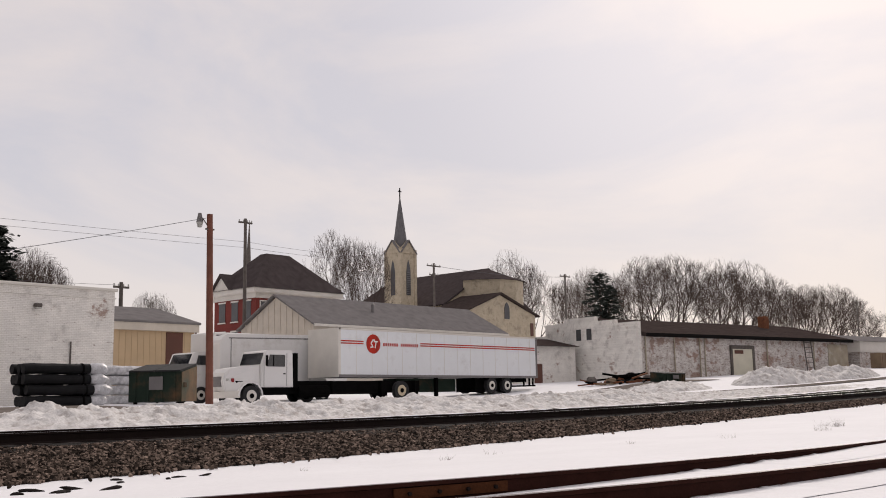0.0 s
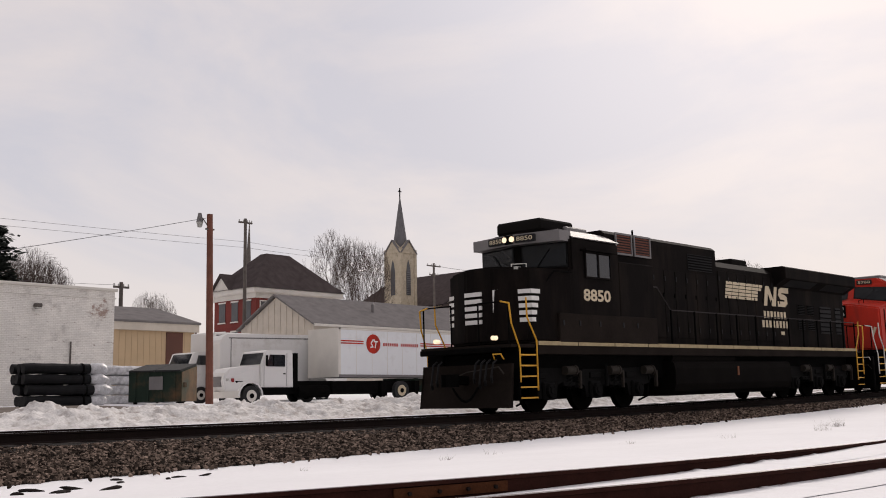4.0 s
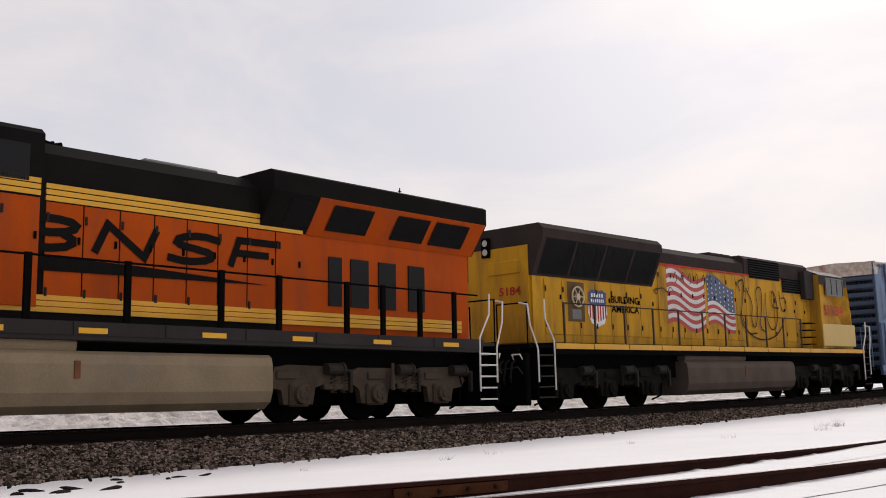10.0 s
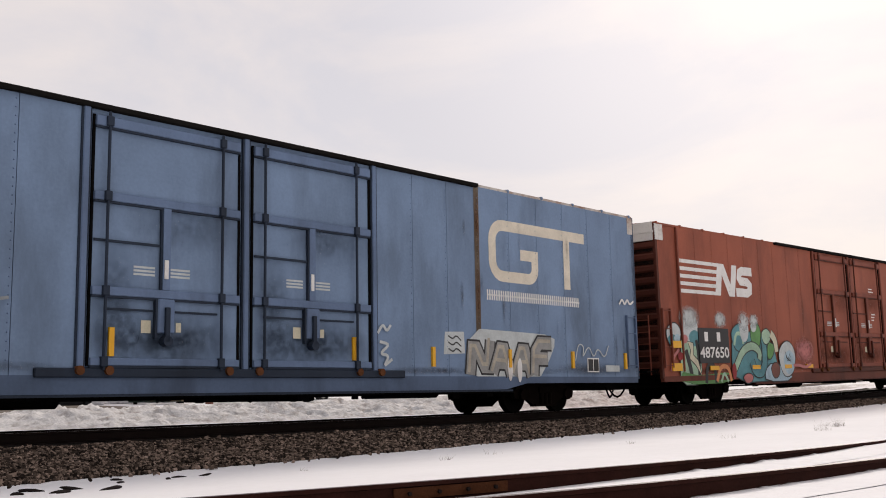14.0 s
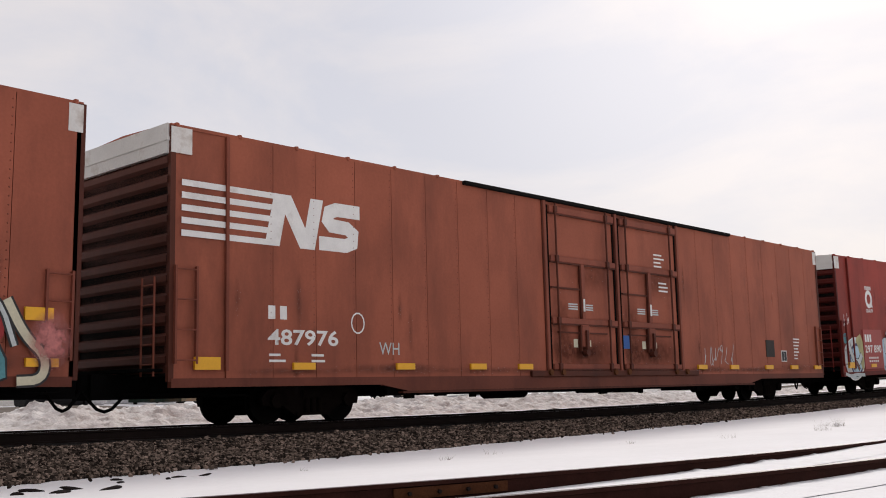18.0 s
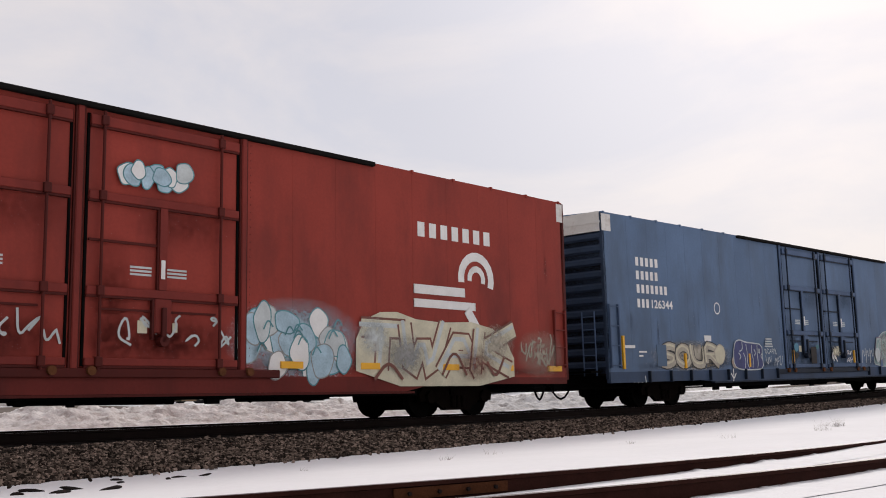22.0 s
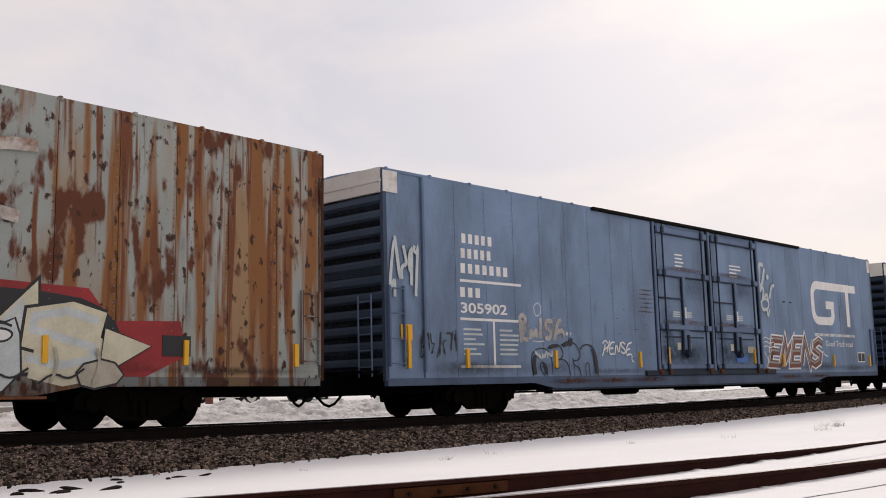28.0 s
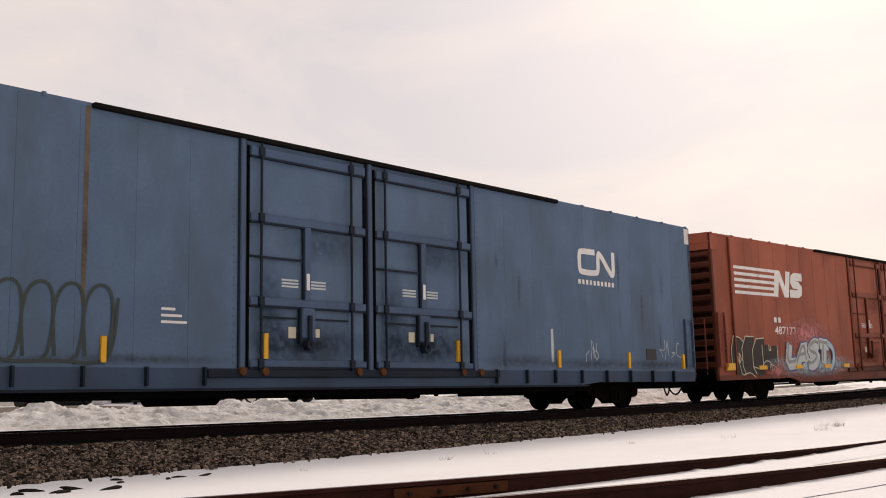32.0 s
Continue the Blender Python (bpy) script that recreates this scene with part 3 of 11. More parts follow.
def flaking(name, m, lo=0.545):
    """Patches where paint has come off in courses, showing brown brick."""
    n, l = m.node_tree.nodes, m.node_tree.links
    b = n["Principled BSDF"]
    src = b.inputs["Base Color"].links[0].from_socket
    co = n.new("ShaderNodeTexCoord")
    for scale, flatten, a, col in ((2.6, 4.5, lo, (0.17, 0.095, 0.07, 1)), (0.55, 1.4, lo - 0.015, (0.27, 0.16, 0.12, 1)), (5.0, 2.0, lo + 0.02, (0.12, 0.08, 0.065, 1))):
        mp, nz, mr, mx = n.new("ShaderNodeMapping"), n.new("ShaderNodeTexNoise"), n.new("ShaderNodeMapRange"), n.new("ShaderNodeMix")
        mp.inputs["Scale"].default_value = (1, 1, flatten)
        nz.inputs["Scale"].default_value, nz.inputs["Detail"].default_value, nz.inputs["Roughness"].default_value = scale, 9, 0.7
        mr.inputs["From Min"].default_value, mr.inputs["From Max"].default_value = a, a + 0.05
        mr.inputs["To Max"].default_value = 0.8
        mx.data_type = "RGBA"
        mx.inputs[7].default_value = col
        l.new(co.outputs["Object"], mp.inputs["Vector"])
        l.new(mp.outputs["Vector"], nz.inputs["Vector"])
        l.new(nz.outputs["Fac"], mr.inputs["Value"])
        l.new(mr.outputs[0], mx.inputs[0])
        l.new(src, mx.inputs[6])
        src = mx.outputs[2]
    l.new(src, b.inputs["Base Color"])
    return m


WHITE_BRICK = flaking("white_painted_brick", brick_mat("white_painted_brick", (0.84, 0.815, 0.77), (0.78, 0.76, 0.74), (0.50, 0.47, 0.44), 0.24), 0.625)
FLAKED_BRICK = flaking("flaking_white_brick", brick_mat("flaking_white_brick", (0.70, 0.67, 0.64), (0.72, 0.68, 0.65), (0.36, 0.29, 0.25), 0.42))
RED_BRICK = brick_mat("red_brick", (0.20, 0.035, 0.028), (0.8, 0.7, 0.65))
CREAM_STONE = brick_mat("cream_church_stone", (0.52, 0.45, 0.34), (0.85, 0.8, 0.75), (0.30, 0.25, 0.19), 0.3, 2.0)
SHINGLE = mat("grey_shingle", (0.185, 0.175, 0.175), 1.0, spec=0.0, var=0.2, scale=1.5, grain=25)
DARK_SHINGLE = mat("dark_shingle", (0.075, 0.062, 0.062), 1.0, spec=0.0, var=0.25, scale=1.5, grain=25)
BROWN_SHINGLE = mat("brown_shingle", (0.060, 0.047, 0.044), 1.0, spec=0.0, var=0.25, scale=1.5, grain=25)
TAN_SIDING = mat("tan_metal_siding", (0.52, 0.39, 0.25), 0.7, spec=0.2, var=0.08, scale=1.0)
BEIGE_SIDING = mat("beige_board_siding", (0.58, 0.53, 0.46), 0.8, spec=0.2, var=0.10, scale=1.5)
TRIM = mat("white_trim", (0.66, 0.63, 0.58), 0.7, var=0.08)
BROWN_DOOR = mat("brown_door_paint", (0.11, 0.042, 0.028), 0.7, var=0.15)
WINDOW = mat("dull_window_glass", (0.06, 0.06, 0.065), 0.2, var=0.2, bump=0.0)
WOOD_POLE = mat("creosoted_pole", (0.16, 0.060, 0.040), 0.9, var=0.3, scale=3, grain=40)
GREY_POLE = mat("weathered_pole", (0.11, 0.095, 0.085), 0.9, var=0.3, scale=3, grain=40)
WIRE = mat("line_wire", (0.10, 0.10, 0.11), 0.7, var=0.1, bump=0.0)
TRUCK_WHITE = mat("white_vehicle_paint", (0.70, 0.69, 0.68), 0.45, var=0.05, scale=0.8, dirt=(0.50, 0.47, 0.44), dirt_amount=0.2, bump=0.0)
TRAILER_WHITE = mat("white_trailer_skin", (0.72, 0.74, 0.76), 0.45, var=0.05, scale=0.8, dirt=(0.58, 0.58, 0.58), dirt_amount=0.2, bump=0.0)
RUBBER = mat("tyre_rubber", (0.016, 0.016, 0.017), 0.9, var=0.2)
DUMP_GREEN = mat("dumpster_green", (0.020, 0.032, 0.024), 0.8, spec=0.1, var=0.2, dirt=(0.10, 0.06, 0.035), dirt_amount=0.3)
DUMP_RUST = mat("dumpster_rust", (0.15, 0.085, 0.040), 0.85, var=0.4, scale=2.5, dirt=(0.06, 0.07, 0.045), dirt_amount=0.5)
BLACK_WRAP = mat("black_plastic_wrap", (0.008, 0.008, 0.009), 0.6, spec=0.15, var=0.3, scale=5, bump=0.02)
CLEAR_WRAP = mat("white_plastic_wrap", (0.58, 0.58, 0.60), 0.4, var=0.25, scale=9, grain=30, bump=0.04, dirt=(0.25, 0.25, 0.26), dirt_amount=0.3, dirt_scale=3)


def gable_roof(bm, x0, x1, y0, y1, ze, zr, over=0.35, thick=0.14):
    """Roof over a rectangle with its ridge along x."""
    ym = (y0 + y1) / 2
    k = (zr - ze) / (ym - y0)
    for ya, za in ((y0 - over, ze - over * k), (y1 + over, ze - over * k)):
        prism(bm, [(ya, za), (ya, za + thick), (ym, zr + thick), (ym, zr)], x0 - over, x1 + over, axis="x")
    return fixn(bm)


def gable_walls(bm, x0, x1, y0, y1, z0, ze, zr):
    prism(bm, [(y0, z0), (y0, ze), ((y0 + y1) / 2, zr), (y1, ze), (y1, z0)], x0, x1, axis="x")
    return fixn(bm)


def window_unit(parent, x, y, z, w, h, frame_mat=None, arch=False, name="window", sill=True):
    """A window set in a wall that faces -y."""
    frame_mat = frame_mat or TRIM
    o = part(name, bx(x - w / 2, x + w / 2, y - 0.03, y + 0.10, z, z + h), WINDOW, parent)
    for a, b, c, d in ((-w / 2 - 0.08, -w / 2, 0, h), (w / 2, w / 2 + 0.08, 0, h), (-w / 2 - 0.08, w / 2 + 0.08, h, h + 0.1), (-w / 2, w / 2, h / 2 - 0.03, h / 2 + 0.03)):
        part("window_frame", bx(x + a, x + b, y - 0.07, y + 0.02, z + c, z + d), frame_mat, o)
    if sill:
        part("window_sill", bx(x - w / 2 - 0.12, x + w / 2 + 0.12, y - 0.12, y + 0.02, z - 0.12, z), frame_mat, o)
    return o


def white_shop():
    o = thing("brick_building", "white-painted flat-roofed brick building with flaking patches", "building")
    part("wall", bx(-6, 24.3, 26.0, 42, -0.3, 5.55), WHITE_BRICK, o)
    part("parapet_coping", bx(-6.1, 24.42, 25.9, 26.4, 5.55, 5.68, bevel=0.02), TRIM, o)
    part("string_course", bx(-6.0, 24.34, 25.95, 26.02, 5.20, 5.26), WHITE_BRICK, o)
    part("roof", bx(-5.8, 24.2, 26.4, 41.9, 5.55, 5.6), SHINGLE, o)
    part("drain_pipe", cyl(B(), (22.2, 25.93, 1.2), (22.2, 25.93, 3.2), 0.04, seg=8), GREY_POLE, o)
    l = part("wall_lamp", bx(20.45, 20.75, 25.7, 26.0, 4.62, 4.8, bevel=0.04), GREY_POLE, o)
    part("lamp_glass", bx(20.5, 20.7, 25.72, 25.9, 4.56, 4.62), LENS, l)


def tan_shed():
    o = thing("metal_building", "tan metal-sided building with a brown door and grey roof", "building")
    part("wall", fixn(gable_walls(B(), 27, 38.0, 40, 50, 0.2, 5.45, 6.6)), TAN_SIDING, o)
    for i in range(26):
        x = 27.2 + i * 0.42
        part("siding_rib", bx(x - 0.02, x + 0.02, 39.975, 40.0, 0.4, 5.0), TAN_SIDING, o)
    part("fascia", bx(26.8, 38.2, 39.75, 39.99, 4.95, 5.5), BEIGE_SIDING, o)
    part("roof", gable_roof(B(), 27, 38.0, 40, 50, 5.5, 6.75, 0.3), SHINGLE, o)
    d = part("door", bx(35.9, 37.1, 39.93, 40.0, 0.5, 4.9), BROWN_DOOR, o)
    part("gutter_pipe", cyl(B(), (38.05, 39.9, 0.5), (38.05, 39.9, 5.2), 0.06, seg=8), BROWN_DOOR, o)


def grey_hall():
    o = thing("hall", "long hall with beige gable and grey shingle roof", "building")
    part("wall", gable_walls(B(), 51.4, 74.6, 44, 53.2, 0.8, 6.35, 8.75), BEIGE_SIDING, o)
    part("roof", gable_roof(B(), 51.4, 74.6, 44, 53.2, 6.42, 8.85, 0.3), SHINGLE, o)
    part("gutter", bx(51.2, 74.9, 43.55, 43.72, 6.15, 6.34, bevel=0.02), TRIM, o)
    for i in range(12):
        y = 44.3 + i * 0.75
        part("board_batten", bx(51.36, 51.4, y - 0.03, y + 0.03, 1.0, 6.5 + 2.0 * (1 - abs(y - 48.6) / 4.6)), BEIGE_SIDING, o)
    p = part("roof_pipe", cyl(B(), (60.0, 46.4, 7.5), (60.0, 46.4, 8.5), 0.12, seg=10), ROOF_GREY, o)
    part("pipe_cap", cyl(B(), (60.0, 46.4, 8.45), (60.0, 46.4, 8.6), 0.2, 0.05, seg=10), ROOF_GREY, p)
    bm = fixn(prism(B(), [(45.0, 6.98), (46.2, 7.62), (46.2, 7.68), (45.0, 7.04)], 60.6, 60.85, axis="x"))
    part("roof_flashing", bm, ROOF_GREY, o)


def red_school():
    o = thing("brick_house", "large red brick house with hipped dark roof and cream cornice", "building")
    x0, x1, y0, y1, ze = 58.0, 68.0, 60.0, 66.5, 10.5
    part("wall", bx(x0, x1, y0, y1, 1.0, ze), RED_BRICK, o)
    part("cornice", bx(x0 - 0.5, x1 + 0.5, y0 - 0.5, y1 + 0.5, ze, ze + 0.55, bevel=0.1), TRIM, o)
    part("frieze", bx(x0 - 0.12, x1 + 0.12, y0 - 0.12, y1 + 0.12, ze - 0.45, ze), TRIM, o)
    bm = B()
    base = [bm.verts.new(v) for v in ((x0 - 0.6, y0 - 0.6, ze + 0.5), (x1 + 0.6, y0 - 0.6, ze + 0.5), (x1 + 0.6, y1 + 0.6, ze + 0.5), (x0 - 0.6, y1 + 0.6, ze + 0.5))]
    top = [bm.verts.new(v) for v in ((61.4, 62.8, 14.8), (64.2, 62.8, 14.8), (64.2, 63.8, 14.8), (61.4, 63.8, 14.8))]
    for i in range(4):
        bm.faces.new((base[i], base[(i + 1) % 4], top[(i + 1) % 4], top[i]))
    bm.faces.new(top)
    part("roof", fixn(bm), DARK_SHINGLE, o)
    # dormer gable towards the camera's left
    bm = prism(B(), [(63.2, ze + 0.5), (64.6, ze + 1.9), (66.0, ze + 0.5)], x0 - 0.55, x0 + 2.4, axis="x")
    d = part("dormer", fixn(bm), TRIM, o)
    bm = fixn(prism(B(), [(63.0, ze + 0.5), (64.6, ze + 2.15), (66.2, ze + 0.5), (66.0, ze + 0.5), (64.6, ze + 1.95), (63.2, ze + 0.5)], x0 - 0.8, x0 + 2.6, axis="x"))
    part("dormer_roof", bm, DARK_SHINGLE, d)
    for i in range(5):
        x = 59.0 + i * 2.0
        for z in (2.0, 5.2, 8.0):
            window_unit(o, x, y0, z, 0.95, 1.75)
    # left flank
    for j in range(3):
        for z in (2.0, 5.2, 8.0):
            y = y0 + 1.2 + j * 2.0
            w = part("window", bx(x0 - 0.04, x0 + 0.1, y - 0.5, y + 0.5, z, z + 1.8), WINDOW, o)
            part("window_frame", bx(x0 - 0.07, x0 - 0.03, y - 0.6, y + 0.6, z + 1.8, z + 1.95), TRIM, w)
            part("window_sill", bx(x0 - 0.12, x0 - 0.03, y - 0.6, y + 0.6, z - 0.12, z), TRIM, w)


def pointed(x, z0, w, h):
    """Outline of a pointed-arch window."""
    return [(x - w / 2, z0), (x + w / 2, z0), (x + w / 2, z0 + h * 0.65), (x + w * 0.28, z0 + h * 0.87), (x, z0 + h), (x - w * 0.28, z0 + h * 0.87), (x - w / 2, z0 + h * 0.65)]


def church():
    o = thing("church", "cream stone church with a tall grey spire and dark roof", "church")
    o.matrix_world = Matrix.Translation(EYE) @ Matrix.Diagonal((1.5, 1.5, 1.5, 1)) @ Matrix.Translation(-Vector(EYE))
    x0, x1, y0, y1 = 112.3, 115.7, 95.0, 98.4
    tower = part("tower", bx(x0, x1, y0, y1, 4.5, 23.2), CREAM_STONE, o)
    for xa in (x0 - 0.15, x1 - 0.4):
        for ya in (y0 - 0.15, y1 - 0.4):
            part("buttress", bx(xa, xa + 0.55, ya, ya + 0.55, 4.5, 23.9, bevel=0.06), CREAM_STONE, tower)
    # gabled tops on the four faces
    xm, ym = (x0 + x1) / 2, (y0 + y1) / 2
    bm = prism(B(), [(x0, 23.2), (xm, 25.2), (x1, 23.2)], y0 - 0.1, y1 + 0.1)
    prism(bm, [(y0, 23.2), (ym, 25.2), (y1, 23.2)], x0 - 0.1, x1 + 0.1, axis="x")
    part("tower_gable", fixn(bm), CREAM_STONE, tower)
    bm = fixn(prism(B(), [(x0 - 0.2, 23.2), (xm, 25.4), (x1 + 0.2, 23.2), (x1, 23.2), (xm, 25.2), (x0, 23.2)], y0 - 0.3, y0 + 0.2))
    part("gable_coping", bm, SHINGLE, tower)
    bm = fixn(prism(B(), [(y0 - 0.2, 23.2), (ym, 25.4), (y1 + 0.2, 23.2), (y1, 23.2), (ym, 25.2), (y0, 23.2)], x0 - 0.3, x0 + 0.2, axis="x"))
    part("gable_coping", bm, SHINGLE, tower)
    bm = B()
    n = 8
    base = [bm.verts.new((xm + 1.3 * math.cos(math.pi / 8 + k * math.pi / 4), ym + 1.3 * math.sin(math.pi / 8 + k * math.pi / 4), 24.2)) for k in range(n)]
    tip = bm.verts.new((xm, ym, 33.0))
    for k in range(n):
        bm.faces.new((base[k], base[(k + 1) % n], tip))
    bm.faces.new(base[::-1])
    part("spire", fixn(bm), SPIRE_GREY, o)
    bm = B()
    box(bm, xm - 0.07, xm + 0.07, ym - 0.07, ym + 0.07, 32.4, 34.0)
    box(bm, xm - 0.35, xm + 0.35, ym - 0.06, ym + 0.06, 33.35, 33.5)
    part("cross", bm, DARK_GREY, o)
    for x in (xm,):
        w = part("louvre_window", fixn(prism(B(), pointed(x, 16.6, 0.95, 5.6), y0 - 0.04, y0 + 0.1)), WINDOW, tower)
        for k in range(12):
            part("louvre", bx(x - 0.42, x + 0.42, y0 - 0.10, y0 - 0.03, 16.8 + 0.3 * k, 16.9 + 0.3 * k), SPIRE_GREY, w)
    for y in (ym,):
        part("louvre_window", fixn(prism(B(), pointed(y, 16.6, 0.95, 5.6), x0 - 0.04, x0 + 0.1, axis="x")), WINDOW, tower)
    # nave across the street line, its round apse and a lower wing with a gable to the street
    part("nave_wall", fixn(prism(B(), [(117.2, 4.5), (117.2, 15.0), (127.6, 21.0), (138.0, 15.0), (138.0, 4.5)], 90.0, 112.0)), CREAM_STONE, o)
    part("nave_roof", fixn(prism(B(), [(116.5, 14.8), (127.6, 21.2), (127.6, 21.5), (116.2, 14.95)], 89.8, 112.4)), DARK_SHINGLE, o)
    part("nave_roof", fixn(prism(B(), [(138.7, 14.8), (127.6, 21.2), (127.6, 21.5), (139.0, 14.95)], 89.8, 112.4)), DARK_SHINGLE, o)
    ring = [(127.2 + 5.9 * math.cos(radians(180 + 30 * i)), 90.0 + 5.9 * math.sin(radians(180 + 30 * i))) for i in range(7)]
    bm = B()
    lo = [bm.verts.new((a, b, 4.5)) for a, b in ring]
    hi = [bm.verts.new((a, b, 19.0)) for a, b in ring]
    for i in range(6):
        bm.faces.new((lo[i], lo[i + 1], hi[i + 1], hi[i]))
    bm.faces.new(hi)
    part("apse_wall", fixn(bm), CREAM_STONE, o)
    bm = B()
    hi = [bm.verts.new((127.2 + (a - 127.2) * 1.07, 90 + (b - 90) * 1.07, 19.0)) for a, b in ring]
    top = bm.verts.new((127.5, 90.4, 21.5))
    for i in range(6):
        bm.faces.new((hi[i], hi[i + 1], top))
    bm.faces.new(hi)
    part("apse_roof", fixn(bm), DARK_SHINGLE, o)
    wing = part("wing_wall", fixn(prism(B(), [(112.3, 4.5), (112.3, 12.9), (120.6, 16.0), (129.3, 13.2), (129.3, 4.5)], 82.0, 90.0)), CREAM_STONE, o)
    part("wing_roof", fixn(prism(B(), [(111.6, 12.75), (120.6, 16.1), (120.6, 16.4), (111.4, 12.95)], 81.6, 90.0)), BROWN_SHINGLE, o)
    part("wing_roof", fixn(prism(B(), [(130.0, 13.0), (120.6, 16.1), (120.6, 16.4), (130.2, 13.2)], 81.6, 90.0)), BROWN_SHINGLE, o)
    part("pointed_window", fixn(prism(B(), pointed(122.2, 12.4, 1.2, 2.6), 81.92, 82.05)), WINDOW, wing)
    part("wing_door", bx(128.0, 128.7, 81.92, 82.05, 10.0, 12.0), BROWN_DOOR, wing)


SPIRE_GREY = mat("slate_spire", (0.13, 0.125, 0.13), 0.8, var=0.2, scale=1.5)


def warehouse():
    o = thing("warehouse", "whitewashed brick warehouse with flaking paint and dark roof", "building", at=(67.8, 25.0, 1.2), rz=-11.5)
    L = 27.0
    part("wall", bx(0, L, 0, 12, -0.6, 3.75), FLAKED_BRICK, o)
    part("roof", fixn(prism(B(), [(-0.45, 3.72), (-0.45, 3.95), (6.0, 5.55), (12.4, 3.95), (12.4, 3.72)], 0.1, L + 0.3, axis="x")), BROWN_SHINGLE, o)
    part("eave_board", bx(0.1, L + 0.3, -0.52, -0.44, 3.66, 3.95), DARK_GREY, o)
    part("stack", bx(20.9, 21.6, 4.3, 5.0, 4.8, 6.25), RUST_SPOT, o)
    for x in (0.35, 3.6, 6.6, 7.2, 15.2, 21.8):
        part("downpipe", cyl(B(), (x, -0.08, -0.3), (x, -0.08, 3.7), 0.05, seg=8), BEIGE_DIRTY, o)
    d = part("door", bx(10.6, 13.2, -0.06, 0.02, 0.2, 2.9), CREAM_DOOR, o, "faded cream loading door")
    for a, b, c, e in ((10.35, 10.6, 0, 3.15), (13.2, 13.45, 0, 3.15), (10.35, 13.45, 2.9, 3.2)):
        part("door_frame", bx(a, b, -0.12, 0.04, c, e), GREY_POLE, d)
    part("door_sign", bx(10.9, 12.0, -0.09, -0.06, 2.5, 2.8), BROWN_DOOR, d)
    part("tan_bay", bx(24.0, L + 0.02, -0.05, 0.05, -0.4, 3.5), BEIGE_DIRTY, o, "tan rendered bay")
    bm = B()
    for x in (18.6, 19.6):
        tube(bm, [(x, -1.6, 0.3), (x + 1.6, -0.2, 3.8)], 0.05)
    for k in range(8):
        t = (k + 0.5) / 8
        cyl(bm, (18.6 + 1.6 * t, -1.6 + 1.4 * t, 0.3 + 3.5 * t), (19.6 + 1.6 * t, -1.6 + 1.4 * t, 0.3 + 3.5 * t), 0.03, seg=6)
    part("stair_frame", bm, GREY_POLE, o, "rusty slanting steel stair")
    # stepped white end wall, to the left of the roof
    e = part("end_wall", fixn(prism(B(), [(0, -0.6), (0, 4.85), (2.4, 4.85), (2.4, 5.15), (4.6, 5.15), (4.6, 5.55), (8.2, 5.55), (8.2, 5.2), (10.5, 5.2), (10.5, 4.3), (12.2, 4.3), (12.2, -0.6)], -0.35, 0.0, axis="x")), WHITE_BRICK, o, "stepped whitewashed gable wall")
    for y in (5.0, 6.2):
        part("window", bx(-0.38, -0.3, y, y + 0.55, 3.7, 4.6), WINDOW, e)


CREAM_DOOR = mat("cream_door_paint", (0.60, 0.57, 0.46), 0.7, var=0.1)
BEIGE_DIRTY = mat("dirty_tan_render", (0.38, 0.33, 0.25), 0.85, var=0.2, scale=1.5, dirt=(0.55, 0.52, 0.46), dirt_amount=0.2)


def low_block():
    o = thing("outbuilding", "low white flat-roofed outbuilding beyond the warehouse", "building", at=(95.6, 19.0, 1.3), rz=-10)
    part("wall", bx(0, 24, 0, 10, -0.6, 2.75), FLAKED_BRICK, o)
    part("fascia", bx(-0.1, 24.1, -0.15, 10.1, 2.75, 3.75), TRIM, o)
    part("roof", fixn(prism(B(), [(-0.3, 3.75), (5, 4.7), (10.3, 3.75)], -0.3, 24.3, axis="x")), SHINGLE, o)
    c = thing("crate", "weathered plywood crate beside the outbuilding", "crate", at=(94.9, 16.9, ground_z(94.9, 16.9)), rz=-8)
    part("crate_body", bx(-0.9, 0.9, -0.5, 0.5, 0, 1.35, bevel=0.02), BROWN_CRATE, c)
    for x in (-0.6, 0.0, 0.6):
        part("batten", bx(x - 0.05, x + 0.05, -0.54, -0.5, 0.02, 1.33), BROWN_CRATE, c)


BROWN_CRATE = mat("weathered_plywood", (0.20, 0.14, 0.09), 0.85, var=0.25)
white_shop()
tan_shed()
grey_hall()
red_school()
church()
warehouse()
low_block()


# back annex left of the stepped wall
def annex():
    o = thing("annex", "low white annex with a small snow-edged roof", "building", at=(64.5, 30.0, 1.2), rz=-11.5)
    part("wall", bx(-6.0, 3.2, 2, 9, -0.6, 3.2), WHITE_BRICK, o)
    part("roof", fixn(prism(B(), [(1.6, 3.2), (5.5, 4.0), (9.4, 3.2)], -6.3, 3.4, axis="x")), BROWN_SHINGLE, o)
    part("door", bx(-1.2, -0.4, 1.94, 2.02, -0.3, 1.8), BROWN_DOOR, o)


annex()


# ---- vehicles on the lot ----
def road_wheel(parent, x, y, z, r, w=0.28, rim_mat=None):
    t = part("wheel", cyl(B(), (x, y, z), (x, y + w, z), r, seg=20), RUBBER, parent)
    part("rim", cyl(B(), (x, y - 0.012, z), (x, y + 0.05, z), r * 0.58, seg=16), rim_mat or TRIM, t)
    part("hub", cyl(B(), (x, y - 0.05, z), (x, y + 0.02, z), r * 0.24, seg=10), UNDER, t)


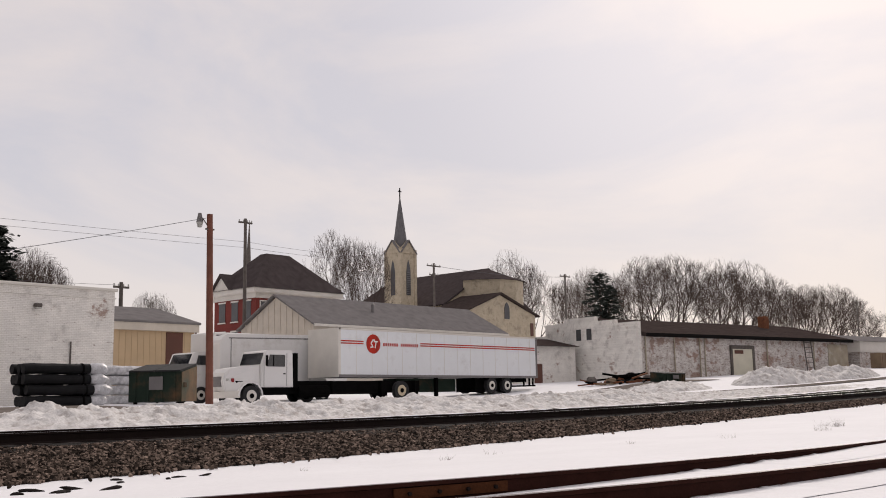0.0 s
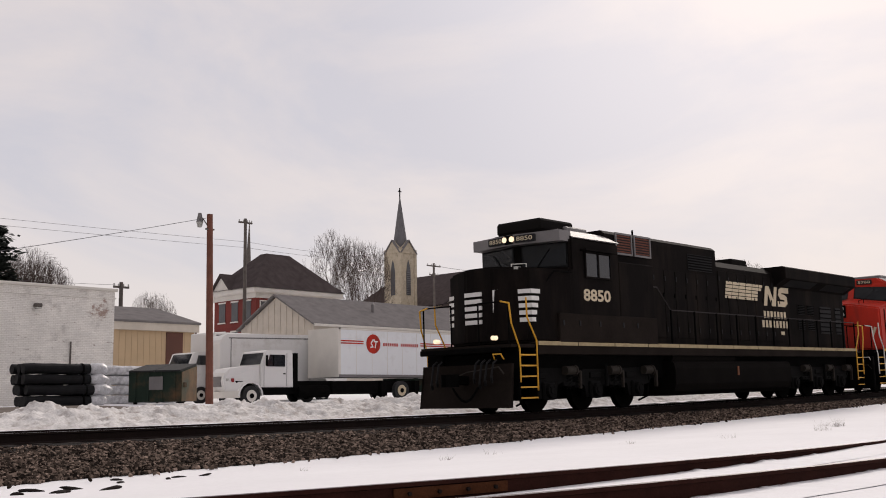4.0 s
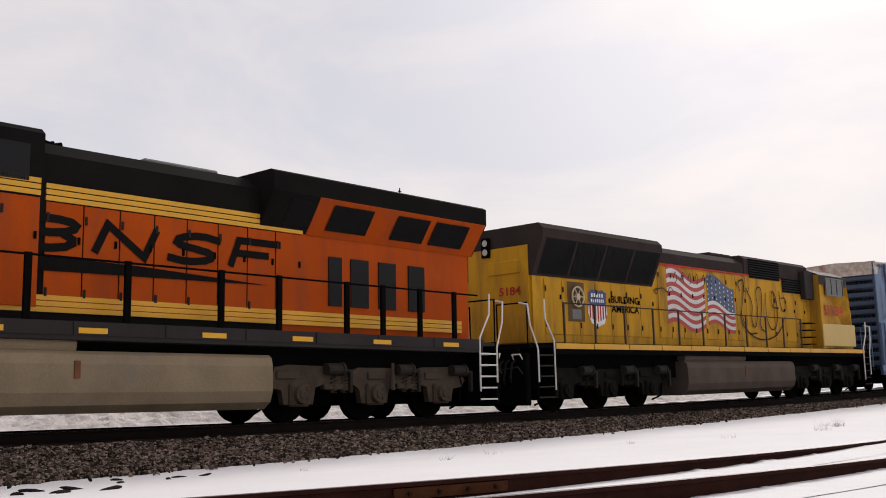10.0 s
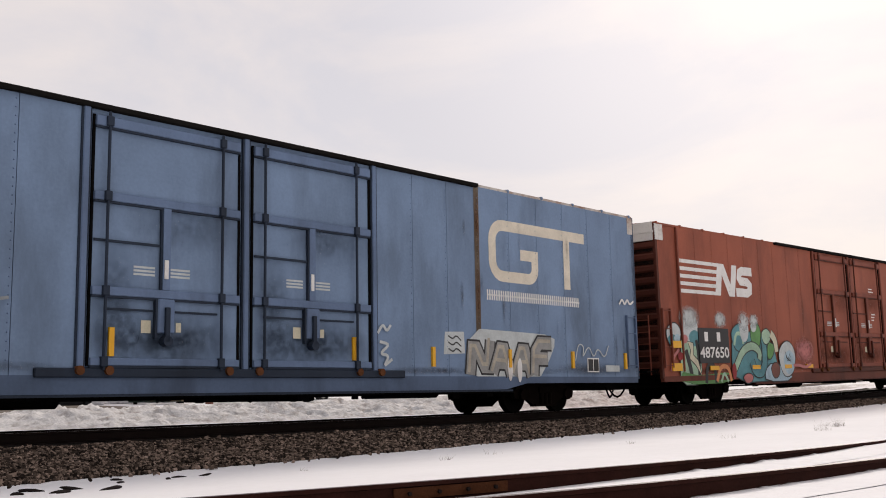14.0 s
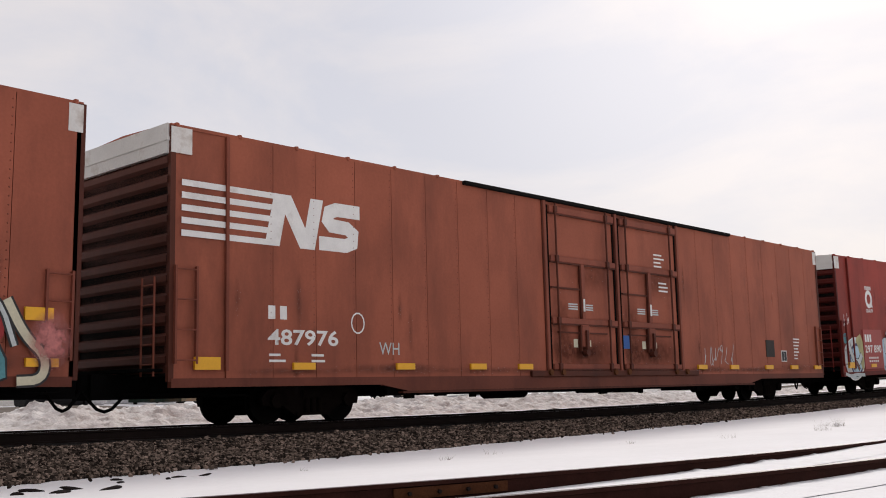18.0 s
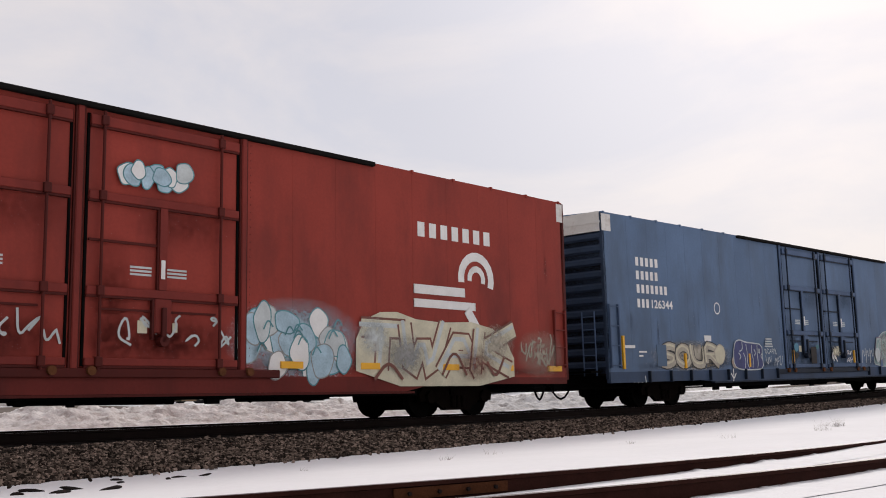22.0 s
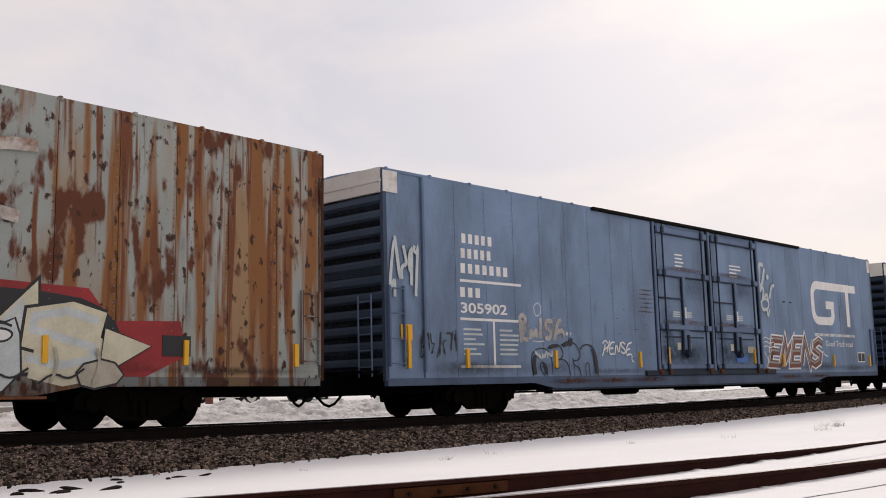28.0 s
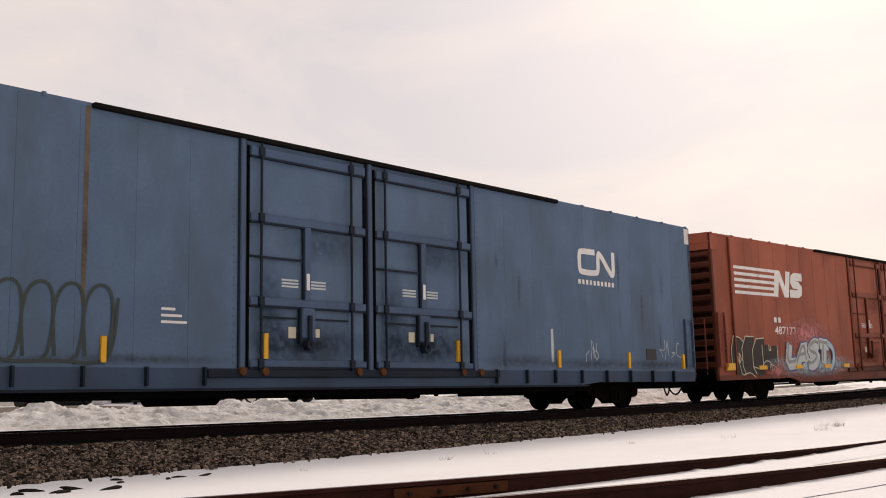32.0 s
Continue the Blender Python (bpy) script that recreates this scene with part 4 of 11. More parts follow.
def semi_tractor():
    gz = ground_z(31.5, 27)
    o = thing("tractor_unit", "white conventional lorry tractor with a long black chassis", "truck", at=(30.95, 26.35, gz), rz=-5)
    # nose at x 0, rear to +x, near side y 0
    def skin(name, pts, y0, y1, material, parent, bevel=0.05):
        bm = fixn(prism(B(), pts, y0, y1))
        bmesh.ops.bevel(bm, geom=[e for e in bm.edges if abs(e.verts[0].co.y - e.verts[1].co.y) < 0.01], offset=bevel, segments=2, affect="EDGES")
        for v in bm.verts:
            if name == "bonnet":
                v.co.y = 1.2 + (v.co.y - 1.2) * (0.62 + 0.38 * smooth(0.0, 0.9, v.co.x))
        return part(name, bm, material, parent)
    arch = [(1.31 + 0.66 * math.cos(radians(a)), 0.52 + 0.66 * math.sin(radians(a))) for a in (0, 25, 50, 75, 105, 130, 155, 180)]
    skin("bonnet", [(0.10, 0.78), (0.0, 1.30), (0.10, 1.70), (0.34, 1.92), (1.95, 2.12), (1.98, 0.72)] + arch, 0.22, 2.18, TRUCK_WHITE, o)
    lip = [(1.31 + 0.74 * math.cos(radians(a)), 0.52 + 0.74 * math.sin(radians(a))) for a in range(0, 181, 20)]
    part("wheel_arch", fixn(prism(B(), lip + arch[::-1], 0.06, 0.30)), TRUCK_WHITE, o)
    part("bumper", fixn(prism(B(), [(0.62, 0.06), (0.02, 0.5), (-0.12, 0.8), (-0.12, 1.6), (0.02, 1.9), (0.62, 2.34), (0.70, 2.3), (0.12, 1.7), (0.12, 0.7), (0.70, 0.10)], 0.42, 0.76, axis="z")), TRIM, o)
    part("grille", bx(-0.02, 0.06, 0.85, 1.55, 1.0, 1.52), ROOF_GREY, o)
    for name, a, b, m in (("headlamp", 0.14, 0.36, LENS), ("marker_lamp", 0.40, 0.54, RED_SPRAY)):
        y = 1.2 - 0.98 * (0.62 + 0.38 * smooth(0.0, 0.9, a)) - 0.03
        part(name, bx(a, b, y, y + 0.12, 1.22, 1.42, bevel=0.02), m, o)
    c = skin("cab", [(1.92, 0.95), (1.92, 2.08), (2.16, 2.80), (2.34, 2.88), (3.74, 2.90), (3.86, 2.80), (3.90, 0.95)], 0.05, 2.35, TRUCK_WHITE, o)
    part("cab_step", bx(2.0, 3.6, 0.10, 0.5, 0.55, 0.98, bevel=0.03), UNDER, o)
    part("door_window", fixn(prism(B(), [(2.22, 2.02), (2.42, 2.64), (3.36, 2.64), (3.36, 2.02)], 0.035, 0.07)), GLASS, c)
    part("door_pillar", bx(2.62, 2.67, 0.02, 0.06, 2.02, 2.64), UNDER, c)
    part("door_seam", bx(3.46, 3.48, 0.035, 0.07, 1.0, 2.72), ROOF_GREY, c)
    part("door_seam", bx(2.06, 2.08, 0.035, 0.07, 1.0, 2.06), ROOF_GREY, c)
    bm = B()
    bm.faces.new([bm.verts.new(v) for v in ((1.93, 0.2, 2.14), (1.93, 2.2, 2.14), (2.13, 2.2, 2.74), (2.13, 0.2, 2.74))])
    bmesh.ops.solidify(bm, geom=bm.faces[:], thickness=0.03)
    part("windscreen", fixn(bm), GLASS, c)
    part("door_handle", bx(3.26, 3.38, 0.02, 0.05, 1.62, 1.68), UNDER, c)
    part("mirror", bx(2.10, 2.2, -0.16, -0.04, 2.05, 2.6, bevel=0.02), UNDER, c)
    part("cab_rack", bx(3.96, 4.22, 0.12, 2.2, 0.9, 2.75), UNDER, o, "black headboard behind the cab")
    part("chassis", bx(0.6, 13.0, 0.35, 1.95, 0.62, 1.28), UNDER, o)
    part("fuel_tank", cyl(B(), (4.3, 0.36, 0.72), (6.3, 0.36, 0.72), 0.33, seg=14), UNDER, o)
    part("side_box", bx(6.5, 9.7, 0.15, 0.7, 0.55, 1.25, bevel=0.03), UNDER, o)
    part("mud_flap", bx(12.4, 12.46, 0.05, 0.65, 0.3, 1.3), UNDER, o)
    part("mud_flap", bx(9.9, 10.3, 0.05, 0.65, 0.35, 1.3), UNDER, o)
    for y in (0.0, 2.1):
        road_wheel(o, 1.31, y, 0.52, 0.52)
        road_wheel(o, 11.35, y, ground_z(41.4, 27) - gz + 0.54, 0.54, rim_mat=CREAM)


def trailer():
    gz = ground_z(48, 27)
    o = thing("semi_trailer", "long white box trailer with red stripes and a round red emblem", "trailer", at=(37.9, 25.9, 0.62), rz=0)
    # floor follows the gentle rise of the lot
    Lt = 17.9
    part("box_body", bx(0, Lt, 0, 2.55, 1.18, 3.76, bevel=0.03), TRAILER_WHITE, o)
    part("top_rail", bx(-0.02, Lt + 0.02, -0.02, 2.57, 3.72, 3.82), TRIM, o)
    part("bottom_rail", bx(-0.02, Lt + 0.02, -0.025, 2.575, 1.10, 1.24), ROOF_GREY, o)
    part("corner_post", bx(-0.05, 0.12, -0.02, 2.57, 1.1, 3.82), TRIM, o)
    part("corner_post", bx(Lt - 0.12, Lt + 0.05, -0.02, 2.57, 1.1, 3.82), ROOF_GREY, o)
    for i in range(14):
        x = 1.3 + i * 1.22
        part("side_seam", bx(x - 0.012, x + 0.012, -0.008, 0.0, 1.25, 3.7), TRIM, o)
    for a, b in ((0.12, 1.85), (6.5, 17.7)):
        for z in (2.94, 3.07):
            part("red_stripe", bx(a, b, -0.012, 0.0, z, z + 0.07), RED_PAINT, o)
    part("round_emblem", cyl(B(), (2.62, -0.016, 2.98), (2.62, 0.0, 2.98), 0.55, seg=28), RED_PAINT, o)
    bm = B()
    stroke(bm, [(2.37, 2.78), (2.57, 2.82), (2.44, 3.02), (2.57, 3.2), (2.72, 3.2)], 0.08, -0.022)
    stroke(bm, [(2.64, 3.12), (2.97, 3.12)], 0.08, -0.026)
    stroke(bm, [(2.82, 3.12), (2.74, 2.75)], 0.08, -0.028)
    part("emblem_marks", bm, WHITE, o)
    bars("word_block", 7, 3.4, 4.65, 2.88, 3.06, -0.012, RED_PAINT, o, 0.35)
    bars("word_block", 9, 4.85, 6.35, 2.88, 3.06, -0.012, RED_PAINT, o, 0.35)
    part("landing_gear", bx(8.15, 8.35, 0.3, 0.5, -0.05, 1.15), UNDER, o)
    part("landing_gear", bx(8.15, 8.35, 2.0, 2.2, -0.05, 1.15), UNDER, o)
    part("side_skirt_box", bx(5.3, 10.6, 0.9, 2.0, 0.25, 1.05), DUMP_GREEN, o, "dark green tool box under the floor")
    part("slider_frame", bx(12.0, 15.6, 0.45, 2.1, 0.22, 1.1), UNDER, o)
    part("slider_rail", bx(15.6, 17.6, 0.7, 1.85, 0.85, 1.1), UNDER, o)
    for x in (13.15, 14.7):
        for y in (0.02, 2.2):
            road_wheel(o, x, y, 0.62, 0.50)
    part("bumper_guard", bx(17.9, 18.1, 0.3, 2.2, 0.55, 0.65), UNDER, o)
    for x in (17.0, 17.6, 18.0):
        part("guard_strut", bx(x - 0.04, x + 0.04, 0.4, 0.5, 0.55, 1.12), UNDER, o)


def box_truck():
    gz = ground_z(36, 34)
    o = thing("box_truck", "white box lorry parked behind the trailer", "truck", at=(32.95, 33.0, gz))
    part("box_body", bx(1.75, 12.0, 0, 2.5, 0.9, 4.48 - gz, bevel=0.06), TRUCK_WHITE, o)
    part("body_rail", bx(1.85, 11.9, -0.02, 0.0, 4.25 - gz, 4.33 - gz), ROOF_GREY, o)
    top = 3.3 - gz
    c = part("cab", fixn(prism(B(), [(-0.1, 0.8), (-0.1, top - 0.95), (0.15, top - 0.7), (0.42, top - 0.06), (0.6, top), (1.6, top), (1.7, top - 0.1), (1.7, 0.8)], 0.1, 2.3)), TRUCK_WHITE, o)
    part("door_window", fixn(prism(B(), [(0.55, top - 0.72), (0.72, top - 0.18), (1.4, top - 0.18), (1.4, top - 0.72)], 0.06, 0.12)), GLASS, c)
    part("windscreen", fixn(prism(B(), [(0.13, top - 0.68), (0.40, top - 0.1), (0.42, top - 0.1), (0.17, top - 0.68)], 0.25, 2.15)), GLASS, c)
    part("chassis", bx(0.2, 12.2, 0.3, 2.0, 0.5, 0.92), UNDER, o)
    for x in (0.9, 10.0):
        road_wheel(o, x, 0.05, 0.48, 0.48)
        road_wheel(o, x, 2.1, 0.48, 0.48)
    # plain van body with a round front corner, parked askew
    gz = ground_z(36, 30)
    o = thing("van_trailer", "plain white box trailer with rounded front corners", "trailer", at=(33.3, 30.5, gz), rz=-17.6)
    zt = 4.20 - gz
    sec = [(0.0, 1.15), (0.0, zt - 0.55)] + [(0.55 - 0.55 * math.cos(radians(a)), zt - 0.55 + 0.55 * math.sin(radians(a))) for a in (25, 50, 75, 90)] + [(6.3, zt), (6.3, 1.15)]
    body = part("box_body", fixn(prism(B(), sec, 0, 2.3)), TRUCK_WHITE, o)
    part("side_rail", bx(0.5, 6.2, -0.02, 0.01, zt - 0.26, zt - 0.20), ROOF_GREY, body)
    for x in (0.62, 5.3):
        part("panel_seam", bx(x - 0.02, x + 0.02, -0.015, 0.01, 1.25, zt - 0.2), ROOF_GREY, body)
    part("chassis", bx(0.3, 6.2, 0.4, 1.9, 0.5, 1.17), UNDER, o)
    for x in (1.2, 5.2):
        road_wheel(o, x, 0.3, 0.5, 0.5, rim_mat=UNDER)
        road_wheel(o, x, 1.8, 0.5, 0.5, rim_mat=UNDER)


semi_tractor()
trailer()
box_truck()


# ---- stacked rolls, dumpsters, junk ----
def lump_bm(r, seed, stretch=1.4):
    bm = B()
    bmesh.ops.create_icosphere(bm, subdivisions=2, radius=1.0)
    for v in bm.verts:
        k = 1 + 0.22 * noise.noise((v.co.x * 1.8 + seed, v.co.y * 1.8, v.co.z * 1.8)) + 0.10 * noise.noise((v.co.x * 5 + seed, v.co.y * 5, v.co.z * 5))
        v.co = Vector((v.co.x * r * stretch * k, v.co.y * r * k, v.co.z * r * k))
    return bm


rnd = random.Random(3)
for pile, (x0, x1, y0) in enumerate(((17.9, 20.55, 21.0), (22.2, 24.8, 22.6))):
    for row in range(4):
        for col in range(3):
            gz = ground_z(20, 21)
            x = x0 + rnd.uniform(-0.12, 0.12)
            o = thing("wrapped_roll", "long roll in black plastic with a white wrapped end" if pile == 0 else "roll bundled in crumpled white plastic", "roll", "stack of wrapped rolls", at=(x, y0 + col * 0.46 + 0.05 * row, gz + 0.20 + row * 0.41), rz=rnd.uniform(-2, 2))
            bm = B()
            tube(bm, [(k * (x1 - x0) / 7, rnd.uniform(-0.02, 0.02), rnd.uniform(-0.02, 0.02)) for k in range(8)], 0.195, 14)
            part("roll_body", bm, BLACK_WRAP if pile == 0 else CLEAR_WRAP, o)
            part("band", cyl(B(), (x1 - x0 - 0.35, 0, 0), (x1 - x0 - 0.28, 0, 0), 0.215, seg=14), UNDER, o)
            e = part("wrapped_end", lump_bm(0.235, row * 7 + col + pile * 31, 1.9), CLEAR_WRAP, o, "crumpled white plastic wrap", smooth=True)
            e.matrix_basis = pose(x1 - x0 + 0.35, 0, 0.0)


def dumpster(x, y, rz, w, d, h, front, flank, label):
    o = thing("dumpster", label, "dumpster", at=(x, y, ground_z(x, y)), rz=rz)
    bm = prism(B(), [(0, 0.08), (0, h * 0.82), (d, h), (d, 0.08)], 0, w, axis="x")
    part("bin_body", fixn(bm), front, o)
    part("end_plate", fixn(prism(B(), [(0.02, 0.10), (0.02, h * 0.80), (d - 0.02, h * 0.98), (d - 0.02, 0.10)], w, w + 0.02, axis="x")), flank, o)
    for i in range(4):
        a = w * (i + 0.5) / 4
        part("rib", bx(a - 0.04, a + 0.04, -0.05, 0.0, 0.1, h * 0.8), front, o)
    part("fork_pocket", bx(-0.06, w + 0.06, 0.15, 0.4, h * 0.42, h * 0.55, bevel=0.02), front, o)
    for a, b in ((0.02, w / 2 - 0.02), (w / 2 + 0.02, w - 0.02)):
        part("lid", fixn(prism(B(), [(-0.06, h * 0.82), (-0.06, h * 0.86), (d + 0.02, h * 1.05), (d + 0.02, h)], a, b, axis="x")), RUBBER, o, "black plastic lid")
    part("placard", bx(w * 0.40, w * 0.66, -0.065, -0.055, h * 0.36, h * 0.70), ROOF_GREY, o, "pale notice panel")
    for a in (0.15, w - 0.25):
        part("caster", cyl(B(), (a, 0.2, 0.06), (a + 0.1, 0.2, 0.06), 0.08, seg=8), UNDER, o)


dumpster(21.95, 20.6, -58, 2.25, 1.45, 1.55, DUMP_GREEN, DUMP_RUST, "green steel dumpster with a rusty flank and black lids")
dumpster(61.0, 19.2, -10, 2.2, 1.2, 0.72, DUMP_GREEN, DUMP_GREEN, "low dark green dumpster before the warehouse wall")
for i in range(44):
    u = rnd.random()
    x, y = 57.5 + u * 7.5, 20.6 + rnd.random() * 2.4 + 0.6 * u
    heap = 0.55 * max(0.0, 1 - abs(u - 0.35) * 2.2) * rnd.random()
    dark = rnd.choice([RUST_SPOT, GREY_POLE, UNDER, UNDER, BROWN_CRATE])
    if i % 4 == 0:
        o = part("scrap_piece", lump_bm(rnd.uniform(0.15, 0.32), i, rnd.uniform(1.0, 2.0)), dark)
        words = "rusty scrap lying in the yard snow"
    else:
        ln, w = rnd.uniform(0.5, 1.3), rnd.uniform(0.05, 0.13)
        o = part("scrap_timber", bx(-ln, ln, -w, w, -w * 0.7, w * 0.7, bevel=0.012), dark)
        words = "dark weathered timber thrown on a heap"
    o.matrix_world = pose(x, y, ground_z(x, y) + 0.10 + heap, 0, rnd.uniform(-16, 16), rnd.uniform(-70, 40))
    tagged(o, words, "scrap", "scrap in the yard")


# ---- poles and wires ----
def street_pole():
    gz = ground_z(24, 18)
    o = thing("utility_pole", "red-brown timber pole with a street lamp arm", "utility pole", at=(24.0, 18.0, gz - 0.3))
    part("pole", cyl(B(), (0, 0, 0), (-0.12, 0, 7.95), 0.16, 0.12, seg=12), WOOD_POLE, o)
    a = part("lamp_arm", tube(B(), [(-0.12, 0, 7.35), (-0.30, 0.14, 7.70), (-0.42, 0.26, 7.92)], 0.025), GREY_POLE, o)
    part("lamp_head", cyl(B(), (-0.42, 0.26, 7.62), (-0.42, 0.26, 8.0), 0.15, 0.07, seg=12), ROOF_GREY, o)
    part("lamp_glass", cyl(B(), (-0.42, 0.26, 7.42), (-0.42, 0.26, 7.62), 0.09, 0.14, seg=12), LENS, o)
    part("insulator", bx(-0.30, 0.08, -0.05, 0.05, 7.3, 7.36), GREY_POLE, o)


street_pole()


def line_pole(x, y, top, arms=1, width=2.4):
    gz = ground_z(x, y)
    o = thing("utility_pole", "weathered timber power pole with crossarms", "utility pole", "power poles of the street", at=(x, y, gz - 0.3))
    h = top - gz + 0.3
    part("pole", cyl(B(), (0, 0, 0), (0, 0, h), 0.19, 0.13, seg=10), GREY_POLE, o)
    for k in range(arms):
        z = h - 0.35 - 1.1 * k
        a = part("crossarm", bx(-width / 2 * (1 - 0.35 * k), width / 2 * (1 - 0.35 * k), -0.06, 0.06, z - 0.07, z + 0.07), GREY_POLE, o)
        for i in range(4):
            xx = (-0.46 + 0.307 * i) * width * (1 - 0.35 * k)
            part("insulator", cyl(B(), (xx, 0, z + 0.07), (xx, 0, z + 0.24), 0.05, seg=8), LENS, a)


line_pole(90.9, 68, 16.9, 2)
line_pole(118.2, 68, 17.7, 1)
line_pole(175.0, 60, 18.4, 1)
line_pole(206.0, 60, 18.6, 1)
line_pole(52.3, 54, 16.0, 1, 1.4)
line_pole(37.3, 48, 8.9, 1, 1.2)


def wire(p, q, sag, r=0.014):
    pts = [Vector(p).lerp(Vector(q), i / 14) - Vector((0, 0, sag * 4 * (i / 14) * (1 - i / 14))) for i in range(15)]
    o = part("overhead_wire", tube(B(), pts, r, 4), WIRE)
    tagged(o, "thin sagging overhead power line", "wire", "overhead lines")


wire((23.7, 18, 7.85), (7.0, 18, 3.75), 0.1, 0.014)
wire((52.4, 54, 14.0), (10, 54, 13.3), 0.12)
wire((52.4, 54, 13.5), (10, 54, 12.8), 0.12)
wire((52.4, 54, 14.0), (68, 56, 14.3), 0.1)
wire((52.4, 54, 13.5), (68, 56, 13.9), 0.1)
wire((90.0, 68, 16.6), (118, 68, 17.3), 0.4)
wire((91.8, 68, 16.6), (119, 68, 17.3), 0.4)
wire((119, 68, 17.3), (175, 60, 18.1), 0.9)
wire((37.3, 48, 8.7), (10, 50, 9.4), 0.4)


# ---- bare winter trees ----
BARK = mat("winter_bark", (0.085, 0.066, 0.058), 1.0, spec=0.0, var=0.3, scale=3, grain=30, bump=0.02)
NEEDLE = mat("dark_needles", (0.022, 0.030, 0.024), 0.9, var=0.4, scale=4, bump=0.0)


def grow(seed, height):
    """A leafless tree: short trunk, limbs fanning out like a vase, forking down to fine twigs."""
    r = random.Random(seed)
    trunk, crown = ([], []), ([], [])

    def seg(store, p, q, r0, r1, n):
        verts, faces = store
        d = (q - p).normalized()
        a = d.orthogonal().normalized()
        b = d.cross(a)
        k = len(verts)
        for c, rad in ((p, r0), (q, r1)):
            for i in range(n):
                t = 2 * math.pi * i / n
                verts.append(tuple(c + (a * math.cos(t) + b * math.sin(t)) * rad))
        for i in range(n):
            faces.append((k + i, k + (i + 1) % n, k + n + (i + 1) % n, k + n + i))

    def inside(p):
        """Below 1 within the rounded outline of the crown."""
        return (p.x ** 2 + p.y ** 2) / 18.0 + (p.z - 5.7) ** 2 / 19.0

    def branch(p, d, ln, rad, depth):
        for i in range(2):
            d = (d + Vector((r.uniform(-1, 1), r.uniform(-1, 1), r.uniform(-0.2, 0.7))) * 0.13).normalized()
            q = p + d * ln / 2
            if depth > 1 and inside(q) > r.uniform(0.9, 1.08):
                return
            seg(trunk if depth < 2 else crown, p, q, max(rad, 0.011), max(rad * 0.84, 0.009), 6 if depth < 2 else 3)
            p, rad = q, rad * 0.84
            for _ in range(r.choice((0, 1, 1, 2)) if depth > 4 else 0):
                e = p + (d * 0.7 + Vector((r.uniform(-1, 1), r.uniform(-1, 1), r.uniform(-0.3, 1.0)))).normalized() * r.uniform(0.25, 0.65)
                if inside(e) < 1.05:
                    seg(crown, p, e, 0.006, 0.004, 3)
            if i == 0 and depth > 1 and depth < 6 and r.random() < 0.75:
                fork(p, d, ln * 0.6, rad * 0.5, depth + 2, 1)
        if depth < 7:
            fork(p, d, ln, rad, depth + 1, 2 + (r.random() < 0.35))

    def fork(p, d, ln, rad, depth, n):
        turn = r.uniform(0, 6.28)
        u = d.orthogonal().normalized()
        v = d.cross(u)
        for k in range(n):
            a = turn + 6.28 * k / n + r.uniform(-0.5, 0.5)
            side = u * math.cos(a) + v * math.sin(a)
            branch(p, (d + side * r.uniform(0.30, 0.75) + Vector((0, 0, 0.03))).normalized(), ln * r.uniform(0.66, 0.90), rad * (0.72 if n < 3 else 0.62), depth)

    base, top = Vector((0, 0, -0.4)), Vector((r.uniform(-0.2, 0.2), r.uniform(-0.2, 0.2), height * r.uniform(0.14, 0.22)))
    seg(trunk, base, top, height * 0.030, height * 0.024, 8)
    n = 6
    for k in range(n):
        a = 6.28 * k / n + r.uniform(-0.4, 0.4)
        out = r.uniform(0.15, 1.25)
        branch(top, Vector((math.cos(a) * out, math.sin(a) * out, 1.0)).normalized(), height * r.uniform(0.20, 0.26), height * 0.014, 1)
    return trunk, crown


TREES = []
for k in range(4):
    trunk, crown = grow(20 + k, 10.0)
    mt, mc = bpy.data.meshes.new("trunk"), bpy.data.meshes.new("crown")
    mt.from_pydata(*[trunk[0], [], trunk[1]])
    mc.from_pydata(*[crown[0], [], crown[1]])
    mt.materials.append(BARK)
    mc.materials.append(BARK)
    TREES.append((mt, mc, sorted(v[2] for v in crown[0])[int(len(crown[0]) * 0.985)], sorted(math.hypot(v[0], v[1]) for v in crown[0])[int(len(crown[0]) * 0.96)]))


def bare_tree(x, y, top, k, width):
    gz = ground_z(x, y)
    o = thing("bare_tree", "leafless grey-brown winter tree behind the buildings", "tree", "bare trees", at=(x, y, gz - 0.2))
    mt, mc, tall, reach = TREES[k % 4]
    s, w = (top - gz) / tall, width / (2 * reach)
    m = Matrix.Rotation(x * 1.7, 4, "Z") @ Matrix.Diagonal((w, w, s, 1))
    put("trunk", mt, o, m)
    put("crown", mc, o, m)


for i, (x, y, top, width) in enumerate([(113.1, 112, 28.3, 9), (121.5, 112, 27, 8), (123.3, 118, 28.5, 7), (240, 175, 42.5, 15), (241, 168, 38.5, 13), (183, 115, 25.5, 8), (148.2, 84, 22.1, 8), (149, 80, 20.6, 6),
                                        (151.3, 75, 23.6, 9), (166, 78, 25.3, 11), (167.7, 82, 24.6, 9), (177.7, 76, 24.8, 9), (183.8, 74, 25.5, 11), (198.6, 84, 26.2, 10), (202, 76, 24, 8), (222.8, 82, 23.8, 8),
                                        (224, 78, 24.1, 10), (232, 76, 24.4, 11), (254, 80, 23.2, 10), (279.6, 84, 21.2, 10), (169.4, 90, 22.2, 7), (198.5, 90, 24.3, 8), (224, 90, 24.8, 8), (247, 90, 25, 9), (264, 92, 25.5, 9),
                                        (157.7, 95, 21.3, 7), (61.4, 84, 12.5, 4), (66.8, 90, 12.9, 3.5), (30.4, 50, 10.4, 4.5), (31.6, 50, 10.8, 4.5), (33.4, 52, 10.6, 4.5), (34.6, 54, 10.0, 4)]):
    bare_tree(x, y, top, i, width * (1.35 if y < 100 and x > 100 else 1.15))


